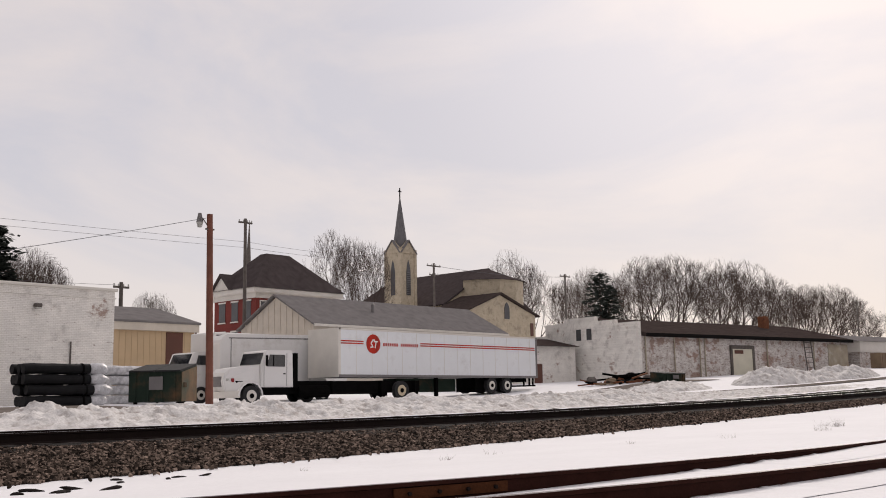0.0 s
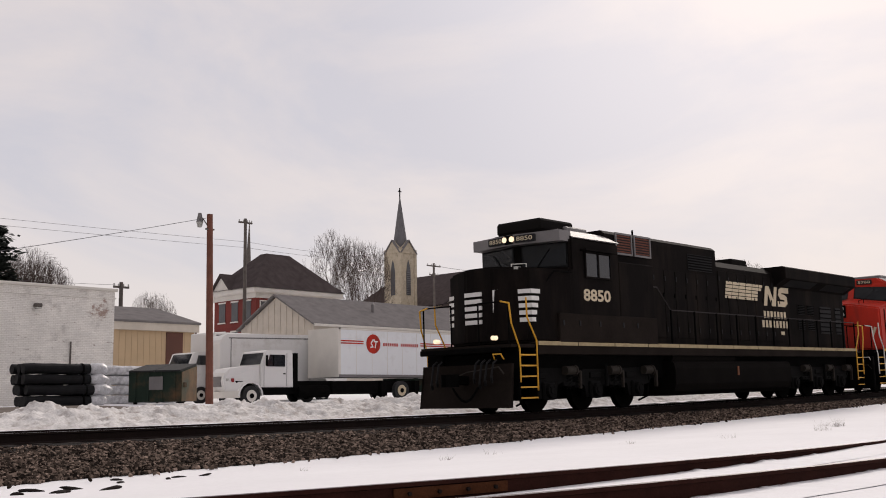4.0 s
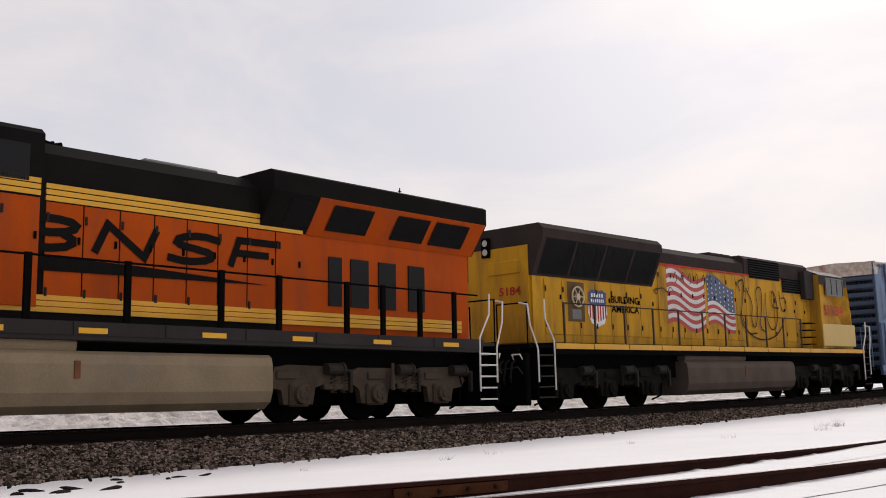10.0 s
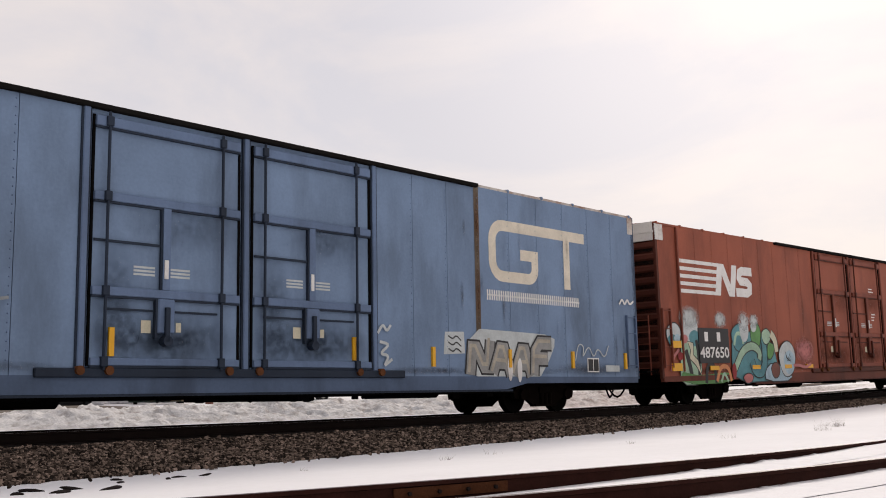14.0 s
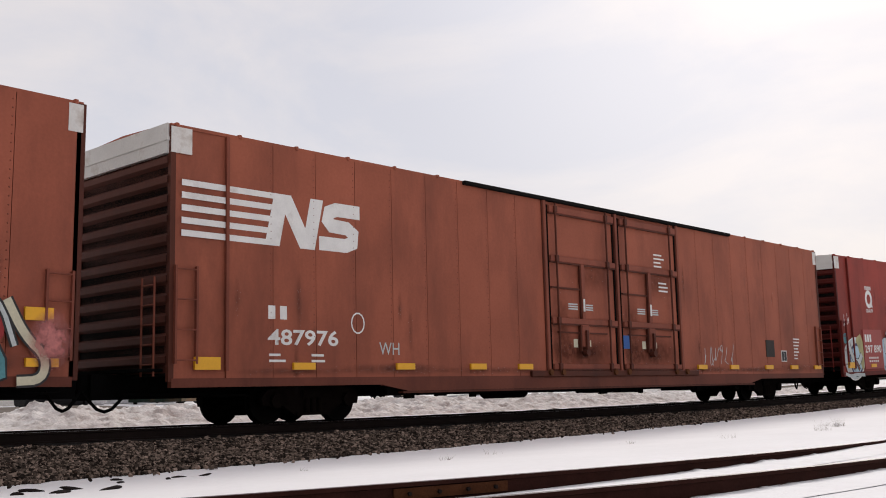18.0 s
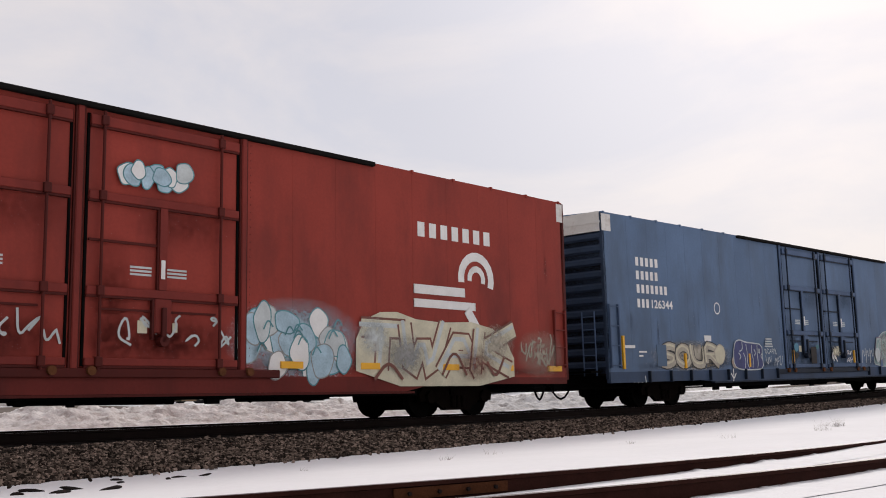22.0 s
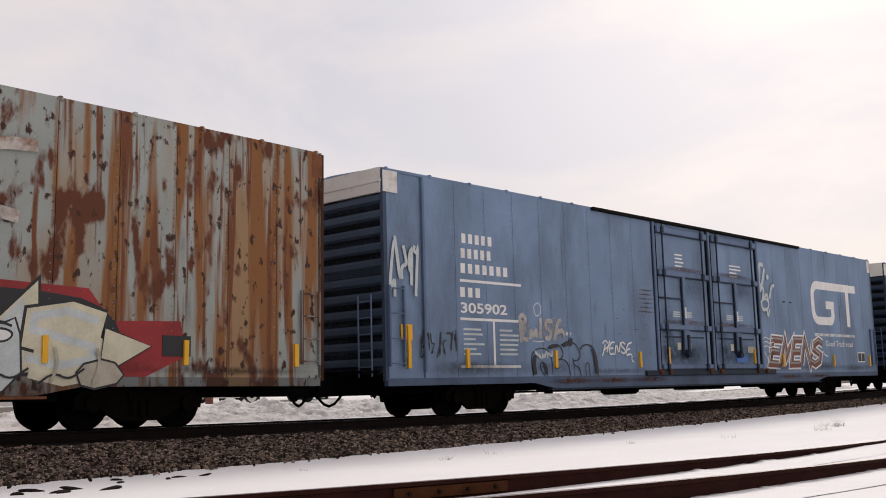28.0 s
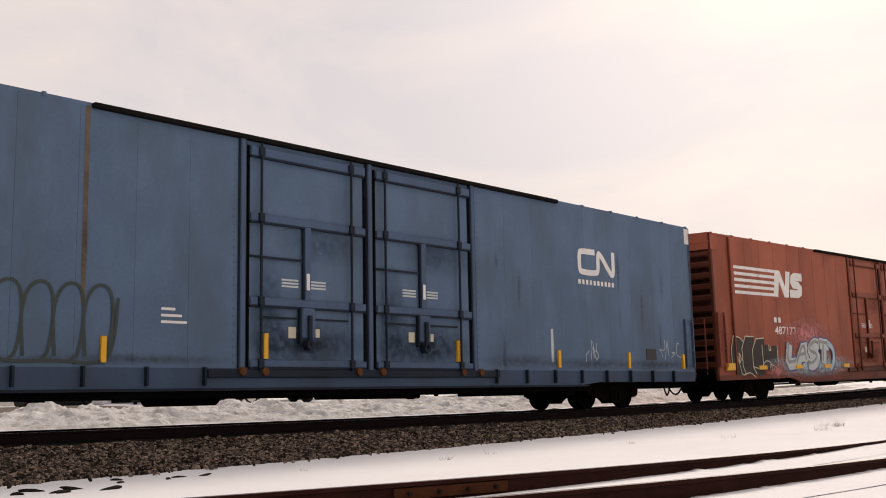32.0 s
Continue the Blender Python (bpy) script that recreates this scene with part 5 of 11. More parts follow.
def far_spire():
    o = thing("far_steeple", "slender dark steeple far behind the brick house", "church")
    part("tower", bx(78.7, 80.1, 89.3, 90.7, 1.0, 15.5), GREY_POLE, o)
    part("spire", cyl(B(), (79.4, 90, 15.5), (79.6, 90, 23.8), 0.48, 0.03, seg=8), GREY_POLE, o)


far_spire()


def conifer(x, y, top, r):
    gz = ground_z(x, y)
    o = thing("conifer", "dark ragged evergreen among bare trees", "tree", at=(x, y, gz - 0.2))
    h = top - gz
    part("trunk", cyl(B(), (0, 0, 0), (0, 0, h * 0.97), 0.28, 0.04, seg=8), BARK, o)
    verts, faces = [], []
    q = random.Random(int(x))
    for i in range(64):
        t = (i + q.random()) / 64
        z0 = h * (0.12 + 0.86 * t)
        a = i * 2.4 + q.uniform(-0.4, 0.4)
        ln = r * (1 - t) ** 0.45 * q.uniform(0.5, 1.15) + 0.3
        c, s_ = math.cos(a), math.sin(a)
        for k in range(int(26 + 30 * ln / r)):
            f = q.uniform(0.15, 1.0)
            px, py, pz = c * ln * f + q.gauss(0, 0.22), s_ * ln * f + q.gauss(0, 0.22), z0 + 0.12 * ln * f - 0.25 * ln * f * f + q.gauss(0, 0.14)
            w, b_ = q.uniform(0.16, 0.42), q.uniform(0, 6.28)
            u = Vector((math.cos(b_), math.sin(b_), q.uniform(-0.3, 0.4))) * w
            v = Vector((-math.sin(b_), math.cos(b_), q.uniform(-0.6, 0.6))) * w * 0.55
            m = len(verts)
            p = Vector((px, py, pz))
            verts += [tuple(p - u), tuple(p + v), tuple(p + u), tuple(p - v)]
            faces.append((m, m + 1, m + 2, m + 3))
    mesh("crown", verts, faces, NEEDLE, o)


conifer(123.9, 66, 18.6, 4.0)
conifer(127.6, 67, 17.0, 4.2)
conifer(27.6, 46, 11.8, 2.2)

# low scrub and far woods close the view
def far_woods():
    q = random.Random(31)
    verts, faces = [], []
    for i in range(9000):
        x = q.uniform(60, 420)
        y = 150 + q.uniform(0, 60)
        gz = ground_z(x, y)
        h = q.uniform(5, 10) + 2.5 * noise.noise((x * 0.05, 0, 7))
        w, lean = q.uniform(0.05, 0.14), q.uniform(-0.9, 0.9)
        k = len(verts)
        verts += [(x - w, y, gz - 1), (x + w, y, gz - 1), (x + lean, y + q.uniform(-0.6, 0.6), gz + h)]
        faces.append((k, k + 1, k + 2))
    tagged(mesh("far_woods", verts, faces, BARK), "distant bare winter woodland", "woods", kind="stuff")


far_woods()


# ---- foreground bits ----
def weeds(x, y, n, h, seed):
    q = random.Random(seed)
    verts, faces = [], []
    for _ in range(n):
        a, r = q.random() * 6.28, q.random() * 0.16
        bx0, by0 = x + r * math.cos(a), y + r * math.sin(a)
        lean = (q.uniform(-0.12, 0.12), q.uniform(-0.1, 0.1))
        hh = h * q.uniform(0.4, 1.0)
        gz = ground_z(x, y) - 0.02
        k = len(verts)
        verts += [(bx0 - 0.004, by0, gz), (bx0 + 0.004, by0, gz), (bx0 + lean[0], by0 + lean[1], gz + hh)]
        faces.append((k, k + 1, k + 2))
    tagged(mesh("dry_weeds", verts, faces, WEED), "dry weed stalks poking through the snow", "weeds", "weeds in the snow", kind="stuff")


WEED = mat("dry_stalk", (0.13, 0.10, 0.075), 0.9, var=0.3, bump=0.0)
for i, (x, y, n, h) in enumerate([(18.5, -9.0, 40, 0.16), (20.2, -8.6, 60, 0.22), (16.2, -8.3, 14, 0.12), (11.4, -6.2, 14, 0.12), (12.8, -6.0, 10, 0.12), (15.2, -7.0, 14, 0.1), (20.6, -8.2, 30, 0.18), (9.2, -5.6, 8, 0.1)]):
    weeds(x, y, n, h, i)
for i in range(11):
    far = i > 5
    x, y = (6.6 + rnd.random() * 1.6, -4.9 + rnd.random() * 0.8) if far else (5.35 + rnd.random() * 1.0, -5.6 + rnd.random() * 0.9)
    o = part("tie_fragment", lump_bm(0.055 if not far else 0.035, 60 + i, rnd.uniform(1.2, 3.2)), TIE)
    o.matrix_world = pose(x, y, ground_z(x, y) + 0.008, rnd.uniform(-8, 8), rnd.uniform(-12, 12), rnd.uniform(-60, 60)) @ Matrix.Diagonal((1, 1, 0.5, 1))
    tagged(o, "splintered dark tie fragment lying on snow", "wood scrap", "scraps in the snow")


# ---- rolling stock: shared pieces ----
def train_s(t):
    u = t - 16
    early = 0.80 * (max(0.0, 4.5 - t) / 2.5) ** 2
    return early - (11.083 * u - 0.010195 * u * u - 0.0002279 * u ** 3)


STOCK = []
def wheel_bm(r=0.42):
    bm = B()
    for side in (-1, 1):
        y = 0.7175 * side
        cyl(bm, (0, y, 0), (0, y - 0.03 * side, 0), r + 0.026, seg=24)
        cyl(bm, (0, y, 0), (0, y + 0.11 * side, 0), r, seg=24)
        cyl(bm, (0, y + 0.111 * side, 0), (0, y + 0.13 * side, 0), r * 0.30, seg=12)
    cyl(bm, (0, -0.95, 0), (0, 0.95, 0), 0.075, seg=8)
    return bm


def freight_frame_bm():
    bm = B()
    prism(bm, [(-1.22, 0.50), (-1.08, 0.64), (-0.4, 0.74), (0.4, 0.74), (1.08, 0.64), (1.22, 0.50), (1.18, 0.34), (0.74, 0.34), (0.42, 0.15), (-0.42, 0.15), (-0.74, 0.34), (-1.18, 0.34)], -1.08, -0.97)
    for x in (-0.9, 0.9):
        cyl(bm, (x, -1.16, 0.43), (x, -0.96, 0.43), 0.14, seg=10)
    for x in (-0.16, 0.0, 0.16):
        cyl(bm, (x, -1.11, 0.2), (x, -1.11, 0.46), 0.06, seg=8)
    box(bm, -0.42, 0.42, -1.13, -0.95, 0.14, 0.20)
    box(bm, -0.26, 0.26, -1.14, -0.95, 0.48, 0.62)
    return fixn(bm)


def bolster_bm():
    bm = B()
    box(bm, -0.2, 0.2, -0.96, 0.96, 0.48, 0.70, bevel=0.03)
    for x in (-0.55, 0.55):
        box(bm, x - 0.05, x + 0.05, -0.75, 0.75, 0.30, 0.44)
    return bm


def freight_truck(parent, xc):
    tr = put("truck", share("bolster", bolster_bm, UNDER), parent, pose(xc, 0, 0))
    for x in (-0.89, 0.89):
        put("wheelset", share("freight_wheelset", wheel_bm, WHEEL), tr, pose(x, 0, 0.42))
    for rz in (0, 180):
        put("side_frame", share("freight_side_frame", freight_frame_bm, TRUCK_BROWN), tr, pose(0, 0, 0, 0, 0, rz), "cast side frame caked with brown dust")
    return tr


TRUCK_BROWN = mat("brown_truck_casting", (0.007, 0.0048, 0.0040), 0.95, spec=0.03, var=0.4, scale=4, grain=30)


def coupler(parent, x, way, z=0.84):
    bm = B()
    box(bm, min(x, x + way * 0.55), max(x, x + way * 0.55), -0.1, 0.1, z - 0.12, z + 0.1, bevel=0.03)
    prism(bm, [(x + way * 0.5, -0.20), (x + way * 0.62, -0.24), (x + way * 0.80, -0.16), (x + way * 0.80, -0.05), (x + way * 0.70, 0.02), (x + way * 0.80, 0.10), (x + way * 0.74, 0.18), (x + way * 0.5, 0.17)], z - 0.16, z + 0.14, axis="z")
    part("coupler", fixn(bm), UNDER, parent)
    bm = B()
    pts = [(x + way * (0.1 + 0.12 * i), -0.45 + 0.03 * i, z - 0.18 - 0.34 * math.sin(math.pi * i / 6)) for i in range(7)]
    tube(bm, pts, 0.028)
    part("air_hose", bm, UNDER, parent)


def soft(p, times=2):
    """Round off a closed outline."""
    for _ in range(times):
        p = [q for (a, c), (e, g) in zip(p, p[1:] + p[:1]) for q in ((a * 0.75 + e * 0.25, c * 0.75 + g * 0.25), (a * 0.25 + e * 0.75, c * 0.25 + g * 0.75))]
    return p


def swell(p, e):
    """The outline p grown outwards by e."""
    n = len(p)
    area = sum(p[i][0] * p[(i + 1) % n][1] - p[(i + 1) % n][0] * p[i][1] for i in range(n))
    sg = 1 if area > 0 else -1
    out = []
    for i in range(n):
        (ax, az), (cx, cz) = p[i - 1], p[(i + 1) % n]
        dx, dz = cx - ax, cz - az
        ln = math.hypot(dx, dz) or 1e-6
        out.append((p[i][0] + sg * dz / ln * e, p[i][1] - sg * dx / ln * e))
    return out


def scrawl(parent, x0, x1, z0, z1, y, seed, n, material, w=0.02):
    rnd = random.Random(seed)
    bm, yy = B(), y
    for i in range(n):
        c = x0 + (x1 - x0) * (i + 0.5) / n
        hw = (x1 - x0) / n * 0.6
        pts = [(c + rnd.uniform(-hw, hw), z0 + (z1 - z0) * rnd.random()) for _ in range(5)]
        for _ in range(2):
            pts = [pts[0]] + [q for (a, d), (e, g) in zip(pts, pts[1:]) for q in ((a * 0.75 + e * 0.25, d * 0.75 + g * 0.25), (a * 0.25 + e * 0.75, d * 0.25 + g * 0.75))] + [pts[-1]]
        bm = B()
        yy = stroke(bm, pts, w, yy)
        part("graffiti_tag", bm, material, parent)


# strokes of plain letters in a unit square, for sprayed words
GLYPH = {"A": [[(0, 0), (0.5, 1), (1, 0)], [(0.2, 0.35), (0.8, 0.35)]], "C": [[(1, 0.85), (0.6, 1), (0.15, 0.85), (0, 0.5), (0.15, 0.15), (0.6, 0), (1, 0.15)]],
         "D": [[(0, 0), (0, 1), (0.6, 0.95), (1, 0.6), (0.95, 0.25), (0.55, 0), (0, 0)]], "E": [[(1, 1), (0, 1), (0, 0), (1, 0)], [(0, 0.5), (0.8, 0.5)]],
         "F": [[(1, 1), (0, 1), (0, 0)], [(0, 0.52), (0.8, 0.52)]], "H": [[(0, 0), (0, 1)], [(1, 0), (1, 1)], [(0, 0.5), (1, 0.5)]], "I": [[(0.5, 0), (0.5, 1)]],
         "K": [[(0, 0), (0, 1)], [(1, 1), (0.05, 0.5), (1, 0)]], "L": [[(0.1, 1), (0.1, 0), (1, 0)]], "M": [[(0, 0), (0.08, 1), (0.5, 0.35), (0.92, 1), (1, 0)]],
         "N": [[(0, 0), (0.05, 1), (0.95, 0), (1, 1)]], "O": [[(0.5, 0), (0.1, 0.18), (0, 0.5), (0.1, 0.82), (0.5, 1), (0.9, 0.82), (1, 0.5), (0.9, 0.18), (0.5, 0)]],
         "P": [[(0, 0), (0, 1), (0.75, 0.95), (1, 0.72), (0.75, 0.48), (0, 0.45)]], "R": [[(0, 0), (0, 1), (0.75, 0.95), (1, 0.72), (0.75, 0.48), (0, 0.45)], [(0.4, 0.45), (1, 0)]],
         "B": [[(0, 0), (0, 1), (0.75, 0.97), (0.95, 0.76), (0.7, 0.53), (0.05, 0.52)], [(0.7, 0.53), (1, 0.3), (0.8, 0.03), (0, 0)]],
         "S": [[(1, 0.86), (0.55, 1), (0.1, 0.86), (0.08, 0.62), (0.5, 0.5), (0.92, 0.38), (0.92, 0.14), (0.45, 0), (0, 0.12)]], "T": [[(0, 1), (1, 1)], [(0.5, 1), (0.5, 0)]],
         "U": [[(0, 1), (0.05, 0.15), (0.5, 0), (0.95, 0.15), (1, 1)]], "X": [[(0, 0), (1, 1)], [(0, 1), (1, 0)]], "W": [[(0, 1), (0.25, 0), (0.5, 0.7), (0.75, 0), (1, 1)]], "Y": [[(0, 1), (0.5, 0.5), (1, 1)], [(0.5, 0.5), (0.5, 0)]]}


def curve(pts, times=2):
    """Smooth an open line, keeping its ends."""
    for _ in range(times):
        pts = [pts[0]] + [q for (a, b), (c, d) in zip(pts, pts[1:]) for q in ((a * 0.75 + c * 0.25, b * 0.75 + d * 0.25), (a * 0.25 + c * 0.75, b * 0.25 + d * 0.75))] + [pts[-1]]
    return pts


MISTS = {}


def misty(paint, strength):
    """The same paint as a soft-edged, speckled cloud."""
    if (paint.name, strength) not in MISTS:
        m = paint.copy()
        m.name = paint.name + "_mist"
        n, l = m.node_tree.nodes, m.node_tree.links
        co, mp, gr, nz, mr, mul = (n.new("ShaderNode" + k) for k in ("TexCoord", "Mapping", "TexGradient", "TexNoise", "MapRange", "Math"))
        mp.inputs["Location"].default_value = (-1, 0, -1)
        mp.inputs["Scale"].default_value = (2, 0, 2)
        gr.gradient_type = "SPHERICAL"
        nz.inputs["Scale"].default_value, nz.inputs["Detail"].default_value = 9.0, 6
        mr.inputs["From Min"].default_value, mr.inputs["From Max"].default_value = 0.30, 0.62
        mr.inputs["To Min"].default_value, mr.inputs["To Max"].default_value = 0.55 * strength, 1.7 * strength
        mul.operation, mul.use_clamp = "MULTIPLY", True
        l.new(co.outputs["Generated"], mp.inputs["Vector"])
        l.new(mp.outputs["Vector"], gr.inputs["Vector"])
        l.new(co.outputs["Object"], nz.inputs["Vector"])
        l.new(nz.outputs["Fac"], mr.inputs["Value"])
        l.new(gr.outputs["Fac"], mul.inputs[0])
        l.new(mr.outputs[0], mul.inputs[1])
        l.new(mul.outputs[0], n["Principled BSDF"].inputs["Alpha"])
        MISTS[(paint.name, strength)] = m
    return MISTS[(paint.name, strength)]


class Brush:
    """Sprays shapes on a car's side, each a hair above the last."""

    def __init__(self, car, y=None):
        self.car, self.y = car, (YF if y is None else y) - 0.001

    def oval(self, cx, cz, rx, rz, fill, rim=None, e=0.035, wob=0.06, seed=0):
        for grow_, m, name in ((e, rim, "graffiti_outline"), (0.0, fill, "graffiti_fill")):
            if m is None:
                continue
            bm = B()
            self.y -= 0.0004
            flat(bm, [(cx + (rx + grow_) * (1 + wob * math.sin(3 * a + seed)) * math.cos(a), cz + (rz + grow_) * (1 + wob * math.sin(2 * a + seed * 1.7)) * math.sin(a)) for a in [6.2832 * i / 22 for i in range(22)]], self.y)
            part(name, bm, m, self.car)
        return self

    def band(self, pts, w, fill, rim=None, e=0.035, bend=True):
        pts = curve(pts) if bend else pts
        for ww, m, name in ((w + 2 * e, rim, "graffiti_outline"), (w, fill, "graffiti_fill")):
            if m is not None:
                bm = B()
                self.y = stroke(bm, pts, ww, self.y - 0.0004)
                part(name, bm, m, self.car)
        return self

    def patch(self, pts, fill, rim=None, e=0.035, times=1):
        p = soft(pts, times)
        for g, m, name in ((e, rim, "graffiti_outline"), (0, fill, "graffiti_fill")):
            if m is not None:
                bm = B()
                self.y -= 0.0004
                flat(bm, swell(p, g) if g else p, self.y)
                part(name, bm, m, self.car)
        return self

    def mist(self, x0, x1, z0, z1, material, strength=1.0):
        """Overspray: one cloud of paint that thins out to nothing at its rim."""
        bm = B()
        self.y -= 0.0004
        flat(bm, [((x0 + x1) / 2 + (x1 - x0) * 0.62 * math.cos(6.2832 * i / 20), (z0 + z1) / 2 + (z1 - z0) * 0.62 * math.sin(6.2832 * i / 20)) for i in range(20)], self.y)
        part("overspray", bm, misty(material, strength), self.car, "soft cloud of sprayed paint")
        return self

    def word(self, s, x0, x1, z0, z1, w, fill, rim=None, e=0.05, slant=0.0, wild=0.06, seed=0, shine=None, bend=True, over=0.0):
        q = random.Random(seed)
        cell = (x1 - x0) / len(s)
        for i, ch in enumerate(s):
            a0, a1 = x0 + i * cell + w * 0.55 - over, x0 + (i + 1) * cell - w * 0.55 + over
            b0, b1 = z0 + w / 2 + q.uniform(0, wild) * (z1 - z0), z1 - w / 2 - q.uniform(0, wild) * (z1 - z0)
            tilt = q.uniform(-wild, wild)
            lines = [[(a0 + (a1 - a0) * u + slant * (v - 0.5) * (b1 - b0) + tilt * (v - 0.5), b0 + (b1 - b0) * v + tilt * (u - 0.5)) for u, v in ln] for ln in GLYPH[ch]]
            lines = [curve(ln, 1) if bend else ln for ln in lines]
            for ww, m, name, dx in ((w + 2 * e, rim, "graffiti_outline", 0), (w, fill, "graffiti_letter", 0), (w * 0.28, shine, "graffiti_shine", -w * 0.18)):
                if m is not None:
                    bm = B()
                    for ln in lines:
                        self.y = stroke(bm, [(a + dx, b - dx) for a, b in ln], ww, self.y - 0.0002)
                    part(name, bm, m, self.car)
        return self


# paints of the cars
def car_paint(name, color, dirt, amount=0.25, rough=0.6):
    color, dirt = tuple(c * 1.2 for c in color), tuple(c * 1.2 for c in dirt)
    return mat(name, color, rough, var=0.16, scale=0.8, grain=18, bump=0.006, spec=0.15, dirt=tuple(c * 0.80 for c in dirt), dirt_amount=amount + 0.20, dirt_scale=0.7, streak=0.35, random_tone=0.05)


GT_BLUE = car_paint("faded_blue_paint", (0.152, 0.220, 0.330), (0.120, 0.168, 0.245))
GT_BLUE_B = car_paint("faded_blue_paint_b", (0.150, 0.215, 0.318), (0.122, 0.168, 0.240))
DEEP_BLUE = car_paint("dark_blue_paint", (0.086, 0.135, 0.222), (0.088, 0.126, 0.190))
DEEP_BLUE_B = car_paint("dark_blue_paint_b", (0.080, 0.128, 0.202), (0.084, 0.120, 0.172))
OXIDE = car_paint("oxide_brown_paint", (0.270, 0.078, 0.047), (0.205, 0.062, 0.040))
OXIDE_B = car_paint("oxide_brown_paint_b", (0.272, 0.080, 0.047), (0.21, 0.064, 0.040))
OXIDE_C = car_paint("oxide_red_paint_c", (0.28, 0.078, 0.045), (0.23, 0.064, 0.040))
DEEP_RED = car_paint("deep_red_paint", (0.235, 0.036, 0.026), (0.185, 0.033, 0.026))


def rust_paint():
    m = mat("rust_streaked_grey_paint", (0.30, 0.325, 0.305), 0.85, var=0.12, scale=1.0, grain=20, bump=0.01)
    n, l = m.node_tree.nodes, m.node_tree.links
    b = n["Principled BSDF"]
    src = b.inputs["Base Color"].links[0].from_socket
    co = n.new("ShaderNodeTexCoord")
    layers = ((0.9, 0.35, 0.47, 0.66, (0.30, 0.185, 0.095, 1)), (3.0, 0.06, 0.50, 0.58, (0.225, 0.092, 0.030, 1)), (6.5, 0.05, 0.56, 0.63, (0.150, 0.050, 0.019, 1)),
              (2.6, 0.42, 0.555, 0.62, (0.105, 0.030, 0.012, 1)), (7.0, 0.60, 0.60, 0.66, (0.045, 0.016, 0.009, 1)))
    for scale, stretch, lo, hi, col in layers:
        mp, nz, mr, mx = n.new("ShaderNodeMapping"), n.new("ShaderNodeTexNoise"), n.new("ShaderNodeMapRange"), n.new("ShaderNodeMix")
        mp.inputs["Scale"].default_value = (1, 1, stretch)
        mp.inputs["Location"].default_value = (scale * 3, 0, scale)
        nz.inputs["Scale"].default_value, nz.inputs["Detail"].default_value = scale, 7
        mr.inputs["From Min"].default_value, mr.inputs["From Max"].default_value = lo, hi
        mx.data_type = "RGBA"
        mx.inputs[7].default_value = col
        l.new(co.outputs["Object"], mp.inputs["Vector"])
        l.new(mp.outputs["Vector"], nz.inputs["Vector"])
        l.new(nz.outputs["Fac"], mr.inputs["Value"])
        l.new(mr.outputs[0], mx.inputs[0])
        l.new(src, mx.inputs[6])
        src = mx.outputs[2]
    l.new(src, b.inputs["Base Color"])
    return m


RUSTED = rust_paint()
# Red-brown rust of the end, its colour deepened further for shade.
RUST_DARK = mat("dark_rusty_end", (0.060, 0.026, 0.016), 0.9, var=0.35, scale=3, grain=25, spec=0.1)
PALE_SPRAY = mat("pale_spray_paint", (0.50, 0.54, 0.54), 0.7, var=0.2, scale=3, bump=0.0)
CREAM_SPRAY = mat("cream_spray_paint", (0.58, 0.54, 0.40), 0.7, var=0.2, scale=3, bump=0.0)
TAN_SPRAY = mat("tan_spray_paint", (0.40, 0.36, 0.29), 0.7, var=0.3, scale=3, bump=0.0)
GREEN_SPRAY = mat("green_spray_paint", (0.10, 0.26, 0.08), 0.7, var=0.4, scale=2, bump=0.0)
LIME_SPRAY = mat("lime_spray_paint", (0.42, 0.46, 0.07), 0.7, var=0.25, scale=2, bump=0.0)
TEAL_SPRAY = mat("teal_spray_paint", (0.08, 0.24, 0.27), 0.7, var=0.4, scale=2, bump=0.0)
VIOLET_SPRAY = mat("violet_spray_paint", (0.062, 0.050, 0.135), 0.7, var=0.4, scale=2, bump=0.0)
PINK_SPRAY = mat("pink_spray_paint", (0.50, 0.17, 0.16), 0.7, var=0.3, scale=2, bump=0.0)
RUST_STAIN = mat("bleeding_rust", (0.13, 0.052, 0.024), 0.9, spec=0.05, var=0.4, scale=4, bump=0.0)
TAN_PALE = mat("pale_buff_spray", (0.42, 0.40, 0.38), 0.75, var=0.25, scale=3, bump=0.0)
SOOT_SPRAY = mat("brown_black_spray", (0.035, 0.026, 0.023), 0.8, var=0.3, scale=3, bump=0.0)
OLIVE_SPRAY = mat("olive_spray_paint", (0.36, 0.34, 0.16), 0.7, var=0.3, scale=3, bump=0.0)
MINT_SPRAY = mat("mint_spray_paint", (0.34, 0.50, 0.36), 0.7, var=0.3, scale=2, bump=0.0)
GREY_SPRAY = mat("grey_spray_paint", (0.27, 0.27, 0.26), 0.7, var=0.3, scale=3, bump=0.0)
RUST_SPRAY = mat("brown_red_spray_paint", (0.17, 0.060, 0.042), 0.7, var=0.3, scale=2, bump=0.0)
ORANGE_SPRAY = mat("orange_spray_paint", (0.62, 0.24, 0.10), 0.7, var=0.3, scale=2, bump=0.0)
ICE_SPRAY = mat("ice_blue_spray_paint", (0.36, 0.50, 0.58), 0.7, var=0.3, scale=3, bump=0.0)
END_WHITE = mat("dirty_white_end_cap", (0.66, 0.64, 0.61), 0.7, var=0.12, scale=2, dirt=(0.40, 0.33, 0.28), dirt_amount=0.25, dirt_scale=2.0)
RUST_CAP = mat("rusty_white_end_cap", (0.55, 0.52, 0.48), 0.7, var=0.15, scale=2, dirt=(0.26, 0.13, 0.08), dirt_amount=0.55, dirt_scale=1.8)
